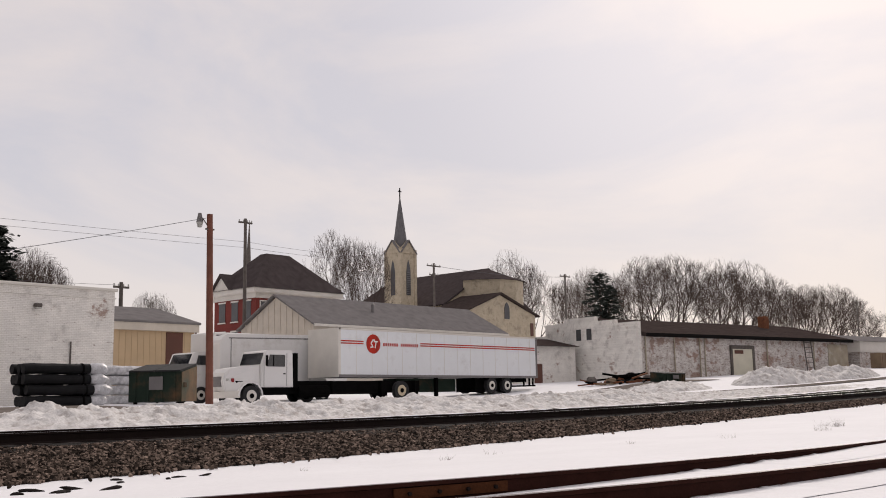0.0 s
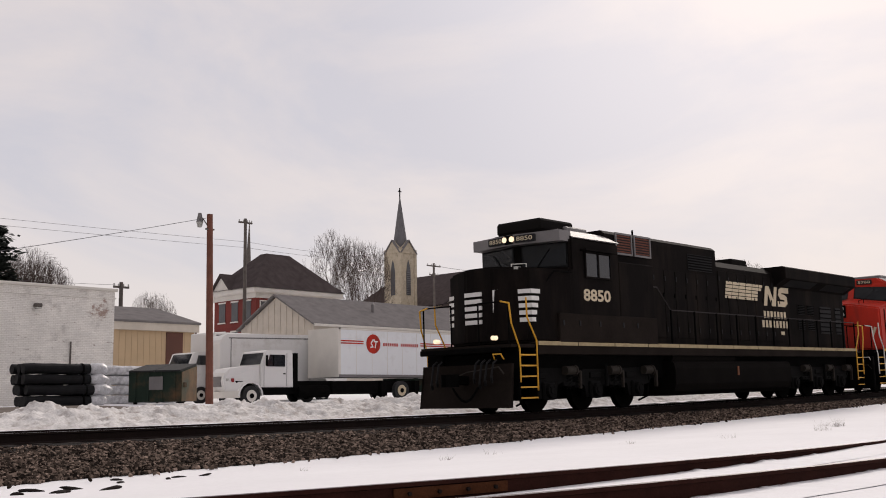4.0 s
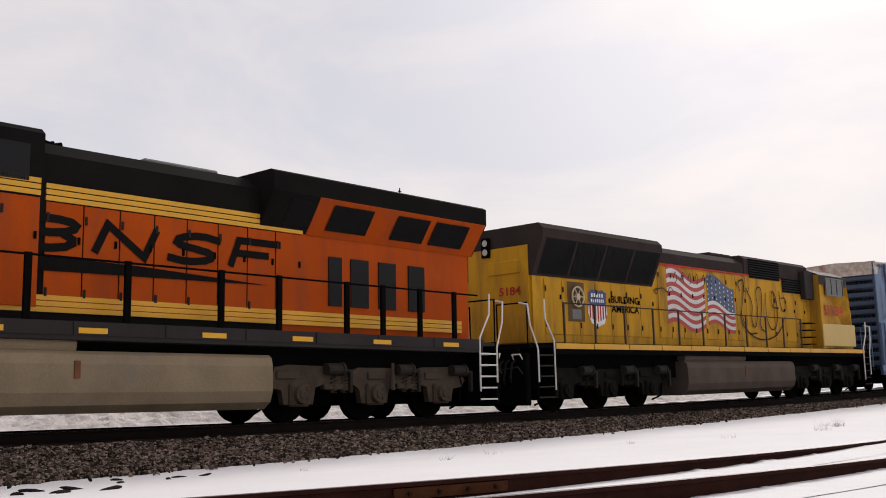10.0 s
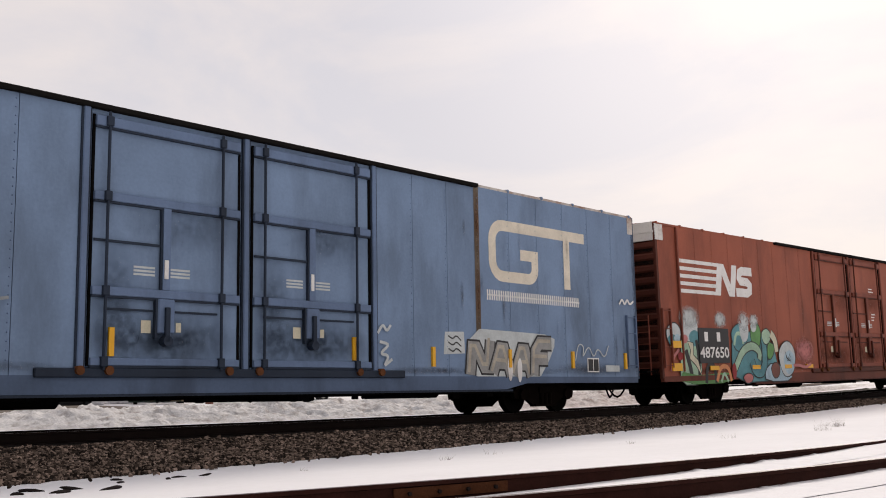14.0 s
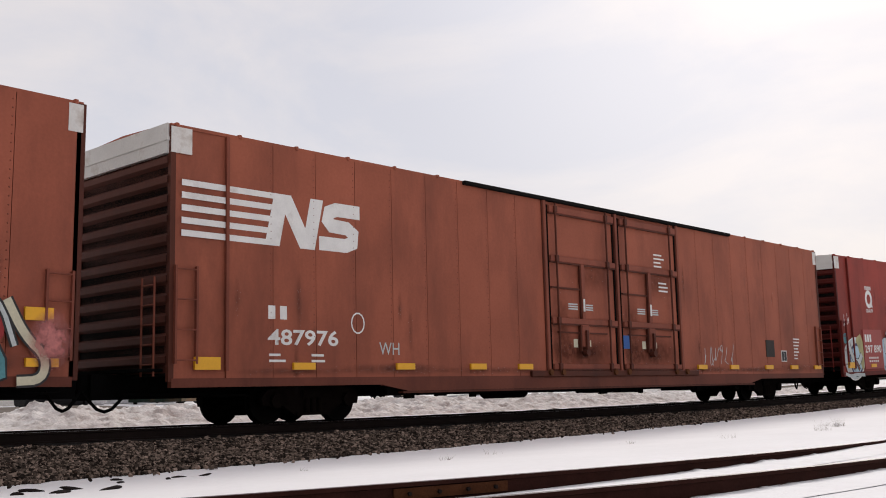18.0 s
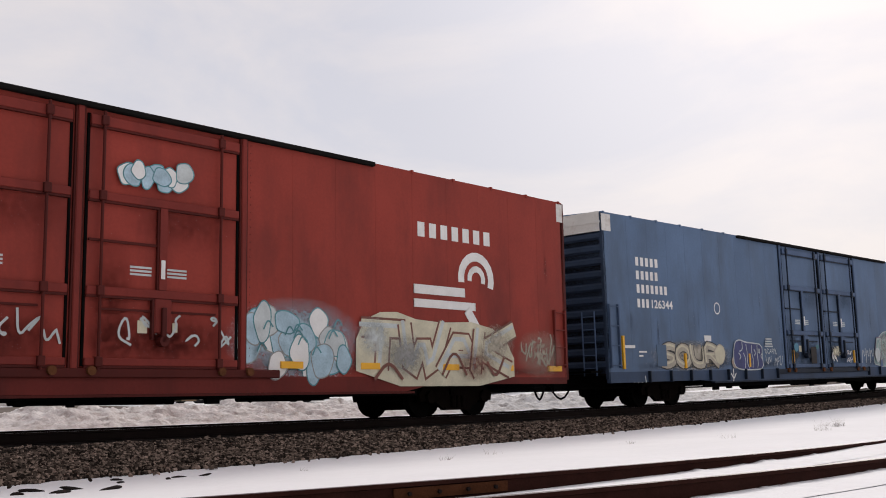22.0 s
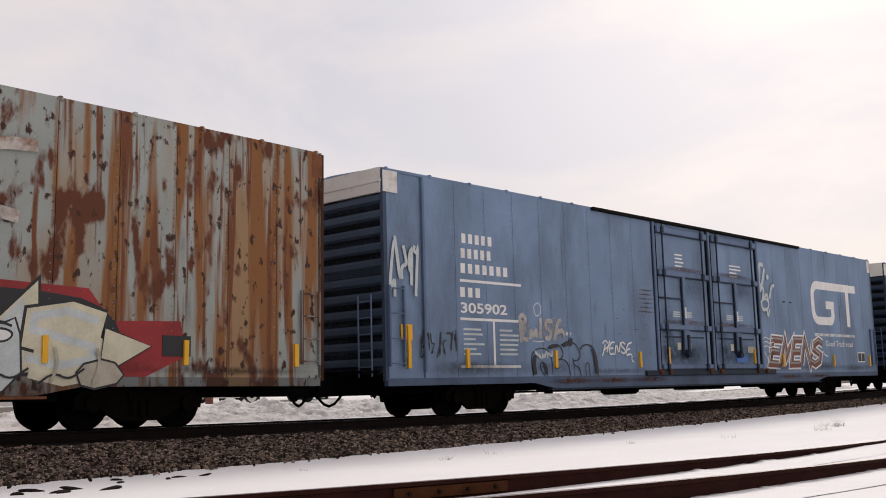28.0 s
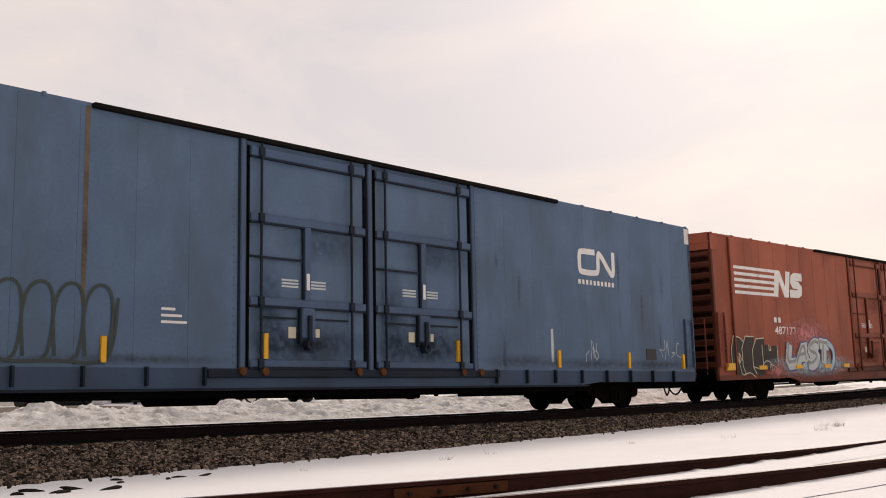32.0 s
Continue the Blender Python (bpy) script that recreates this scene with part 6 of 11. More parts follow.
CAR_L, SIDE, SKIN = 26.75, 1.585, 1.605
YF = -SKIN - 0.004          # depth of paint on the near side


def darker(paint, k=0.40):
    """The same paint darkened; shade and grime of frames and rods in its colour."""
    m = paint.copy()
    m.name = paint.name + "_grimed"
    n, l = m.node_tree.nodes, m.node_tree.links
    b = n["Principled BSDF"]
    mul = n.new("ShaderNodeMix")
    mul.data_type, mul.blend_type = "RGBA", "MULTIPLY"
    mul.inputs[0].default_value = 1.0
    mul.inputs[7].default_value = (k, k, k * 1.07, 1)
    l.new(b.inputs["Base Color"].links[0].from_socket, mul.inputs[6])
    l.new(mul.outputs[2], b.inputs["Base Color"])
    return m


def end_wall(car, x, way, paint, cap):
    """Corrugated end: stacked horizontal ribs, a pale cap above."""
    prof, z = [], 0.95
    n = 11
    for i in range(n):
        a = 0.95 + (4.74 - 0.95) * i / n
        d = (4.74 - 0.95) / n
        prof += [(0.0, a), (0.0, a + d * 0.35), (0.075, a + d * 0.5), (0.075, a + d * 0.8), (0.0, a + d * 0.97)]
    prof.append((0, 4.74))
    verts = [(x + way * p, y, q) for p, q in prof for y in (-1.54, 1.54)]
    faces = [(2 * i, 2 * i + 1, 2 * i + 3, 2 * i + 2) for i in range(len(prof) - 1)]
    mesh("corrugated_end", verts, faces, paint, car, "end wall with deep horizontal ribs")
    for ya in (-SKIN, SKIN - 0.09):
        part("corner_post", bx(x - 0.05, x + (0.05 if way < 0 else 0.10), ya, ya + 0.09, 0.8, 5.23), paint, car)
    bm = B()
    box(bm, x - 0.02 if way > 0 else x - 0.09, x + 0.09 if way > 0 else x + 0.02, -1.54, 1.54, 4.74, 5.27)
    box(bm, x + way * 0.02 - 0.085, x + way * 0.02 + 0.085, -1.56, 1.56, 4.96, 5.02)
    part("end_cap", bm, cap, car, "dirty white painted strip across the top of the end")


def ladder(car, x, z0, z1, paint, label=""):
    bm = B()
    for xx in (x, x + 0.42):
        box(bm, xx - 0.02, xx + 0.02, -SKIN - 0.07, -SKIN - 0.002, z0, z1)
    k = int((z1 - z0) / 0.42) + 1
    for i in range(k):
        z = z0 + 0.06 + (z1 - z0 - 0.12) * i / max(1, k - 1)
        cyl(bm, (x, -SKIN - 0.06, z), (x + 0.42, -SKIN - 0.06, z), 0.014, seg=6)
    part("side_ladder", bm, paint, car, label)


def rivets_bm():
    """A row of low rivet heads up one seam."""
    bm = B()
    for i in range(30):
        z = 1.08 + i * 0.138
        ring = [bm.verts.new((0.018 * math.cos(k * math.pi / 2), -SKIN - 0.001, z + 0.018 * math.sin(k * math.pi / 2))) for k in range(4)]
        tip = bm.verts.new((0, -SKIN - 0.014, z))
        for k in range(4):
            bm.faces.new((ring[k], ring[(k + 1) % 4], tip))
    return fixn(bm)


def plug_door(car, x0, x1, paint, fixture, frame, flip, marked):
    """A plug door with its bars, locking rods, lever and handle box."""
    d = part("plug_door", bx(x0 + 0.02, x1 - 0.02, -SKIN + 0.0, -SKIN + 0.05, 0.98, 5.10, bevel=0.012), paint, car)
    mid = (x0 + x1) / 2 - 0.08
    rods = (x0 + 0.27, x1 - 0.45)
    for z, h in ((4.98, 0.085), (3.74, 0.07), (2.20, 0.07), (1.07, 0.06)):
        part("door_bar", bx(x0 + 0.05, x1 - 0.05, -SKIN - 0.085, -SKIN - 0.012, z - h, z + h, bevel=0.01), frame, d)
        # Dark strip under each bar holds its shadow and grime.
        part("bar_lip", bx(x0 + 0.05, x1 - 0.05, -SKIN - 0.070, -SKIN - 0.012, z - h - 0.035, z - h - 0.002), fixture, d, "dark strip for the shadow and grime under a door bar")
    # Black strips added in place of the dark gaps at the door edges.
    for x in (x0 + 0.015, x1 - 0.06):
        part("door_gasket", bx(x, x + 0.045, -SKIN - 0.02, -SKIN + 0.01, 1.0, 5.08), UNDER, d, "black strip for the dark gap along the door edge")
    for x in rods:
        bm = B()
        cyl(bm, (x, -SKIN - 0.10, 0.94), (x, -SKIN - 0.10, 5.14), 0.026, seg=8)
        for z in (1.07, 2.20, 3.74, 4.98):
            box(bm, x - 0.06, x + 0.06, -SKIN - 0.14, -SKIN - 0.05, z - 0.08, z + 0.08, bevel=0.01)
        part("locking_rod", bm, fixture, d)
    part("door_bar", bx(mid - 0.07, mid + 0.07, -SKIN - 0.08, -SKIN - 0.012, 2.275, 3.665), frame, d)
    # The same dark shadow strip beside the upright bar.
    part("bar_lip", bx(mid - 0.105, mid - 0.072, -SKIN - 0.06, -SKIN - 0.012, 2.275, 3.665), fixture, d)
    part("door_bar", bx(x0 + 0.08, mid - 0.11, -SKIN - 0.05, -SKIN - 0.012, 3.0, 3.04), fixture, d)
    part("door_bar", bx(x0 + 0.3, x1 - 0.5, -SKIN - 0.045, -SKIN - 0.012, 1.90, 1.935), fixture, d)
    box_ = part("handle_box", bx(mid - 0.16, mid + 0.16, -SKIN - 0.11, -SKIN - 0.012, 1.55, 2.12, bevel=0.02), frame, d)
    bm = B()
    box(bm, mid - 0.05, mid + 0.04, -SKIN - 0.17, -SKIN - 0.112, 1.40, 1.98, bevel=0.01)
    cyl(bm, (mid, -SKIN - 0.17, 1.42), (mid, -SKIN - 0.02, 1.42), 0.09, seg=10)
    box(bm, mid - 0.20, mid - 0.165, -SKIN - 0.09, -SKIN - 0.012, 1.45, 2.12)
    part("handle", bm, fixture, box_, "black worn door handle")
    part("lever_grip", bx(mid - 0.05, mid + 0.03, -SKIN - 0.10, -SKIN - 0.082, 2.46, 2.78, bevel=0.008), WHITE, d, "white painted lever")
    for a, b in ((mid - 0.58, mid - 0.18), (mid + 0.12, mid + 0.5)):
        for k in range(3):
            bm = B()
            rect(bm, a, b, 2.50 + 0.06 * k, 2.535 + 0.06 * k, -SKIN - 0.006)
            part("door_stencil", bm, PALE_SPRAY, d)
    bm = B()
    rect(bm, mid - 0.75, mid + 0.75, 2.11, 2.125, -SKIN - 0.016)
    part("door_stencil", bm, PALE_SPRAY, d)
    for a, b, z0, z1 in ((mid - 0.42, mid - 0.24, 1.55, 1.76), (mid + 0.24, mid + 0.34, 1.58, 1.74)):
        bm = B()
        rect(bm, a, b, z0, z1, -SKIN - 0.008)
        part("door_sticker", bm, CREAM_SPRAY, d)
    b = Brush(d, -SKIN - 0.002)
    b.mist(x0 + 0.2, x1 - 0.2, 1.05, 1.85, UNDER, 0.42).mist(x0 + 0.1, x0 + 0.9, 1.0, 3.0, UNDER, 0.3).mist(mid - 0.6, x1, 3.05, 3.75, UNDER, 0.22)
    x = rods[1] - 0.02 if flip else rods[0] + 0.16
    if marked:
        part("reflector", bx(x - 0.045, x + 0.045, -SKIN - 0.05, -SKIN + 0.006, 1.16, 1.62), MARK_YELLOW, d, "yellow upright reflector strip")


def boxcar(label, s0, paint, end_paint=None, cap=END_WHITE, gussets=False, upright=True, marks=(), step=True, fixture=None, group="boxcars of the train"):
    car = thing("boxcar", label, "boxcar", group)
    grime_shade, sooty = darker(paint, 0.72), darker(paint, 0.50)
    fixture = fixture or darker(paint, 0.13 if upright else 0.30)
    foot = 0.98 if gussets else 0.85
    # End walls get a darker paint that holds their grime and shade.
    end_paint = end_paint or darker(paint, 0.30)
    core = bx(0.05, CAR_L - 0.05, -SIDE + 0.03, SIDE - 0.03, 0.92, 5.19)
    part("body_shell", core, DARK_GREY, car)
    # side panels of the near side, each its own sheet
    edges = [0.02, 1.16] + [1.16 + (10.46 - 1.16) * i / 9 for i in range(1, 10)]
    edges2 = [16.95 + (CAR_L - 0.02 - 16.95) * i / 9 for i in range(10)]
    gap = 0.002 if gussets or paint is DEEP_RED else 0.006
    for es in (edges, edges2):
        for a, b in zip(es, es[1:]):
            proud = -0.03 if (step and a < 1.0) else 0.0
            part("side_panel", bx(a + gap, b - gap, -SKIN - proud, -SIDE + 0.03, foot, 5.20), paint, car)
    seams = (10.36, 17.05) if gussets or paint is DEEP_RED else [e - 0.05 for e in edges[2:-1] + edges2[1:-1]]
    for x in seams:
        put("riveted_seam", share("riveted_seam_" + paint.name, rivets_bm, grime_shade), car, pose(x, 0, 0))["kind"] = "stuff"
    part("side_panel", bx(0.02, CAR_L - 0.02, SIDE - 0.03, SKIN, 0.98, 5.20), paint, car)
    part("side_panel", bx(10.44, 16.97, -SIDE + 0.0, -SIDE + 0.04, 0.98, 5.20), paint, car)
    if step:
        part("panel_step", bx(1.13, 1.19, -SKIN - 0.045, -SKIN + 0.01, 0.98, 5.20), grime_shade, car)
    # roof, its seam caps, the dark door track
    bm = prism(B(), [(-1.60, 5.20), (-1.60, 5.26), (0, 5.33), (1.60, 5.26), (1.60, 5.20)], 0.0, CAR_L, axis="x")
    part("roof", fixn(bm), paint if cap is not RUST_CAP else RUST_CAP, car)
    for i in range(21):
        x = 0.12 + i * 1.325
        part("roof_seam", bx(x - 0.035, x + 0.035, -1.625, 1.625, 5.21, 5.285, bevel=0.01), paint, car)
    part("door_track", bx(7.55, 20.15, -1.70, -1.55, 5.17, 5.26, bevel=0.015), DARK_GREY, car, "dark door track under the eave")
    part("door_track", bx(9.8, 17.7, -1.68, -1.55, 0.82, 0.97, bevel=0.015), fixture, car)
    # doors
    for x in (10.53, 13.68, 16.88):
        w = 0.055
        part("door_post", bx(x - w, x + w, -SKIN - 0.06, -SKIN + 0.02, 0.9, 5.23, bevel=0.015), grime_shade, car)
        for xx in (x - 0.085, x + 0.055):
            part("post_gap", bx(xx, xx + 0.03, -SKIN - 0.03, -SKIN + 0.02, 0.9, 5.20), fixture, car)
    plug_door(car, 10.63, 13.57, paint, fixture, grime_shade, False, upright)
    plug_door(car, 13.79, 16.79, paint, fixture, grime_shade, True, upright)
    for x in (10.5, 11.0, 13.3, 13.95, 16.4, 17.0):
        part("track_roller", cyl(B(), (x, -SKIN - 0.13, 0.93), (x, -SKIN - 0.02, 0.93), 0.075, seg=10), RUST_STAIN, car, "greasy rusted door roller")
    # sills
    for y0, y1 in ((-SKIN - 0.015, -SKIN + 0.10), (SKIN - 0.1, SKIN + 0.015)):
        low = 0.64 if gussets else 0.56
        out = [(0.05, foot + 0.005), (0.05, 0.70), (4.9, 0.70), (5.7, low), (CAR_L - 5.7, low), (CAR_L - 4.9, 0.70), (CAR_L - 0.05, 0.70), (CAR_L - 0.05, foot + 0.005)]
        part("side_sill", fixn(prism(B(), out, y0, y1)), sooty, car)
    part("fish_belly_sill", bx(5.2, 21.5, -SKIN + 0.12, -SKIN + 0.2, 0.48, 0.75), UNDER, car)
    # Dark strip below the sill stands in for the shadow beneath it.
    part("sill_flange", bx(5.5, CAR_L - 5.5, -SKIN - 0.05, -SKIN + 0.10, low - 0.045, low - 0.004), fixture, car, "dark strip for the shadow under the side sill")
    if gussets:
        for i in range(22):
            x = 1.9 + i * 1.12
            if not 10.3 < x < 17.4:
                part("sill_gusset", bx(x - 0.02, x + 0.02, -SKIN - 0.10, -SKIN - 0.012, 0.68, 1.0), fixture, car)
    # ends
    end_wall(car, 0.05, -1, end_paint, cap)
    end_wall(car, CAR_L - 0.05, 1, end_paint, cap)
    for xa, xb in ((0.0, 0.42), (CAR_L - 0.25, CAR_L)):
        part("corner_patch", bx(xa, xb, -SKIN - 0.006, -SKIN + 0.02, 4.75, 5.21), cap, car)
    ladder(car, 0.10, 1.1, 2.78, grime_shade)
    ladder(car, CAR_L - 0.52, 1.1, 2.5, grime_shade)
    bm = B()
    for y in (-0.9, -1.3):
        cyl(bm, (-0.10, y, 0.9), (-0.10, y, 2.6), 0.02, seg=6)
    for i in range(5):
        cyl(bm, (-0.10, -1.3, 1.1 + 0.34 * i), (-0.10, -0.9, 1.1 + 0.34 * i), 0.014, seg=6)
    part("end_ladder", bm, grime_shade, car)
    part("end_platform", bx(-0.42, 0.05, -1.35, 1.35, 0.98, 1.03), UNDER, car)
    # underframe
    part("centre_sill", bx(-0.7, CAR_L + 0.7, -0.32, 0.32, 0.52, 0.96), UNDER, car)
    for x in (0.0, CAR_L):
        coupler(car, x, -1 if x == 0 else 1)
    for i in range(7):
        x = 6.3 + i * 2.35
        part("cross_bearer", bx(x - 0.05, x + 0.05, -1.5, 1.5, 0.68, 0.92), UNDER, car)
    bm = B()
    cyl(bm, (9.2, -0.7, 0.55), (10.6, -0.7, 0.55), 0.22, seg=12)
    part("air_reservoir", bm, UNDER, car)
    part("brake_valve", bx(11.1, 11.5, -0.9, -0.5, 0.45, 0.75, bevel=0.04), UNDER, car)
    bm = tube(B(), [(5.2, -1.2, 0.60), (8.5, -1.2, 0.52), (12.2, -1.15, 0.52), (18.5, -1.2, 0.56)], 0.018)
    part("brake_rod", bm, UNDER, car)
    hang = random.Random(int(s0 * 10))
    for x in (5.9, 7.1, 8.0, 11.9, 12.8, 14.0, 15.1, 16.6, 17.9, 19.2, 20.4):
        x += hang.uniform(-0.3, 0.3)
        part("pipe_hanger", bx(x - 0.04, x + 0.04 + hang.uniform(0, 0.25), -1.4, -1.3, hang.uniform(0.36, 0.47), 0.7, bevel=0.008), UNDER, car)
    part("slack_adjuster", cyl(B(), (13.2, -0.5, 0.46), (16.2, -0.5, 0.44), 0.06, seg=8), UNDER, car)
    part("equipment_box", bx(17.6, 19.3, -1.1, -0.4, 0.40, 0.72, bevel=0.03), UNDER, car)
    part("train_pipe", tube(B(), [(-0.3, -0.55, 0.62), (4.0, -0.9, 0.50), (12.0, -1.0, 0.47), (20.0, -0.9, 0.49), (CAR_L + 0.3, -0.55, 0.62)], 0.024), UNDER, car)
    for x in (3.55, CAR_L - 3.55):
        freight_truck(car, x)
    # reflector strips
    spots = (0.70, 3.9, 7.85, 20.03, 23.18, 26.05) if gussets else (0.66, 2.5, 5.75, 9.56, 18.4, 22.57, 25.98) if paint is GT_BLUE_B else (0.66, 3.55, 6.28, 8.85, 18.6, 21.2, 23.7, 26.1) if upright else (0.75, 2.9, 5.6, 7.9, 9.6, 18.0, 20.0, 22.4, 24.3, 26.2)
    for i, x in enumerate(spots):
        if upright:
            tall = 1.95 if i == 0 else 1.48
            part("reflector", bx(x - 0.045, x + 0.045, YF - 0.05, YF + 0.006, 1.06, tall), MARK_YELLOW, car, "yellow upright reflector strip")
        else:
            part("reflector", bx(x - 0.26, x + 0.26, YF - 0.05, YF + 0.006, 1.0, 1.13 if i else 1.22), MARK_YELLOW, car, "yellow level reflector strip")
    b, q = Brush(car), random.Random(int(s0))
    for a, c in ((1.2, 4.2), (3.6, 7.2), (6.6, 10.4), (17.0, 20.3), (19.6, 23.4), (22.8, 26.6)):
        b.mist(a + 0.3, c - 0.3, foot + 0.05, foot + q.uniform(0.18, 0.4), SOOT_SPRAY, q.uniform(0.22, 0.42))
    for k in range(16):
        x, z = q.uniform(0.3, 26.4), q.uniform(1.6, 4.6)
        if not 10.3 < x < 17.1:
            b.mist(x - 0.06, x + 0.06, z - q.uniform(0.3, 1.2), z, SOOT_SPRAY, q.uniform(0.12, 0.3))
    for f in marks:
        f(car)
    STOCK.append((car, s0, CAR_L))
    return car


def data_stencils(x, z, n, material=WHITE, w=0.8):
    def f(car):
        bm = B()
        rnd = random.Random(int(x * 10))
        for i in range(n):
            bm = B()
            rect(bm, x, x + w * rnd.uniform(0.5, 1), z - 0.11 * i, z - 0.11 * i + 0.045, YF - 0.002)
            part("stencil_line", bm, material, car)
    return f


def stripes_emblem(x0, x1, x2, z0, z1, material=WHITE):
    """Five level bars running into two slanted blocks."""
    def f(car):
        bm = B()
        n = 5
        d = (z1 - z0) / (2 * n - 1)
        for i in range(n):
            za = z0 + 2 * i * d
            lean = 0.2 * (za - z0) / (z1 - z0)
            bm = B()
            flat(bm, [(x0, za), (x1 - 0.25 + lean, za), (x1 - 0.22 + lean, za + d), (x0, za + d)], YF)
            part("emblem_bar", bm, material, car)
        w, h, k = (x2 - x1), z1 - z0, 0.30
        p = x1 - 0.30
        bm = B()
        flat(bm, [(p, z0), (p + 0.34 * k / 0.3, z0), (p + 0.34 * k / 0.3 + 0.22 * h, z1), (p + 0.22 * h, z1)], YF - 0.001)
        flat(bm, [(p + 0.26 * h, z1), (p + 0.62 * h, z1), (p + w * 0.52, z0), (p + w * 0.52 - 0.36 * h, z0)], YF - 0.0014)
        flat(bm, [(p + w * 0.52 - 0.32, z0), (p + w * 0.52, z0), (p + w * 0.52 + 0.22 * h, z1), (p + w * 0.52 - 0.32 + 0.22 * h, z1)], YF - 0.0018)
        part("emblem_block", bm, material, car)
        a, b = p + w * 0.56, p + w
        m = (z0 + z1) / 2
        bm = ribbon(B(), [(a + 0.02, z0 + k / 2), (b - 0.30, z0 + k / 2), (b - 0.12, z0 + 0.22), (b - 0.10, m - 0.10), (b - 0.26, m + 0.0), (a + 0.34, m + 0.02), (a + 0.24, m + 0.12), (a + 0.28, z1 - 0.22), (a + 0.46, z1 - k / 2), (b + 0.08, z1 - k / 2)], k * 0.92, YF - 0.001)
        part("emblem_block", bm, material, car)
    return f


def hook_emblem(x0, z0, z1, material, w):
    """Rounded open ring with an inner bar, then a capped post."""
    def f(car):
        h = z1 - z0
        xe = x0 + h * 1.27
        path = [(x0 + h * 2.62, z1 - w / 2)] + arc(x0 + h * 0.34, z1 - h * 0.34, h * 0.34 - w / 2, h * 0.34 - w / 2, 90, 180, 5) + arc(x0 + h * 0.34, z0 + h * 0.34, h * 0.34 - w / 2, h * 0.34 - w / 2, 180, 270, 5)
        path += arc(xe - h * 0.26, z0 + h * 0.26, h * 0.26 - w / 2, h * 0.26 - w / 2, 270, 360, 4) + [(xe - w / 2, z0 + h * 0.56 - w / 2), (x0 + h * 0.80, z0 + h * 0.56 - w / 2)]
        part("emblem", ribbon(B(), path, w, YF), material, car)
        part("emblem", ribbon(B(), [(x0 + h * 2.08, z1 - w), (x0 + h * 2.08, z0 - 0.02)], w, YF), material, car)
    return f


def wave_emblem(x0, x1, z0, z1, material, w):
    """One bent ribbon: an open box that runs on into a slanted zigzag."""
    def f(parent, y=None):
        xm = x0 + (x1 - x0) * 0.46
        bm = B()
        yy = YF if y is None else y
        q = w / 2
        yy = stroke(bm, curve([(xm, z1 - q), (x0 + w, z1 - q), (x0 + q, z1 - w), (x0 + q, z0 + w), (x0 + w, z0 + q), (xm + w * 0.2, z0 + q), (xm + w * 0.9, z0 + w), (xm + w * 0.9, z1 - w * 0.8), (xm + w * 1.5, z1 - q), (x1 - w * 1.4, z0 + w * 0.7), (x1 - w * 0.8, z0 + q), (x1 - q, z0 + w), (x1 - q, z1)], 2), w, yy)
        part("emblem", bm, material, parent)
    return f


def lettering(x0, z0, x1, z1, s, material=WHITE, bold=0.02):
    return lambda car: text("road_number", s, x0, x1, z0, z1, YF - 0.001, material, car, bold)


def word(x0, z0, x1, z1, n, material=WHITE, name="word_block"):
    return lambda car: bars(name, n, x0, x1, z0, z1, YF - 0.001, material, car)


def line(x0, z0, x1, z1, material=WHITE, name="painted_line"):
    def f(car):
        bm = B()
        rect(bm, x0, x1, z0, z1, YF - 0.001)
        part(name, bm, material, car)
    return f


def tag(*a, **k):
    return lambda car: scrawl(car, *a[:4], YF - 0.002, *a[4:], **k)


def plate(x0, z0, x1, z1, material, name="placard", proud=0.012):
    return lambda car: part(name, bx(x0, x1, YF - proud, YF + 0.006, z0, z1), material, car)


GHOST_GREY = mat("faded_grey_spray", (0.25, 0.27, 0.28), 0.8, var=0.3, scale=3, bump=0.0)
GHOST_PALE = mat("faded_pale_mint_spray", (0.32, 0.38, 0.37), 0.8, var=0.3, scale=3, bump=0.0)
MINT_GHOST = mat("faded_mint_spray", (0.25, 0.35, 0.35), 0.8, var=0.25, scale=2, bump=0.0)
GHOST_PINK = mat("faded_plum_spray", (0.26, 0.20, 0.27), 0.8, var=0.25, scale=2, bump=0.0)
GHOST_WHITE = mat("flaked_white_letter", (0.46, 0.42, 0.38), 0.8, var=0.3, scale=4, bump=0.0, dirt=(0.20, 0.085, 0.04), dirt_amount=0.5, dirt_scale=3.0)
TEAL_BRIGHT = mat("turquoise_patch_paint", (0.07, 0.22, 0.32), 0.7, var=0.2, scale=3, bump=0.0)
GRIME_BROWN = mat("brown_grime_patch", (0.035, 0.030, 0.027), 0.9, var=0.3, scale=4, bump=0.0)
INDIGO_SPRAY = mat("indigo_spray_paint", (0.050, 0.058, 0.165), 0.7, var=0.3, scale=3, bump=0.0)
BLUE_SPRAY = mat("dull_blue_spray_paint", (0.055, 0.075, 0.19), 0.7, var=0.35, scale=2, bump=0.0)


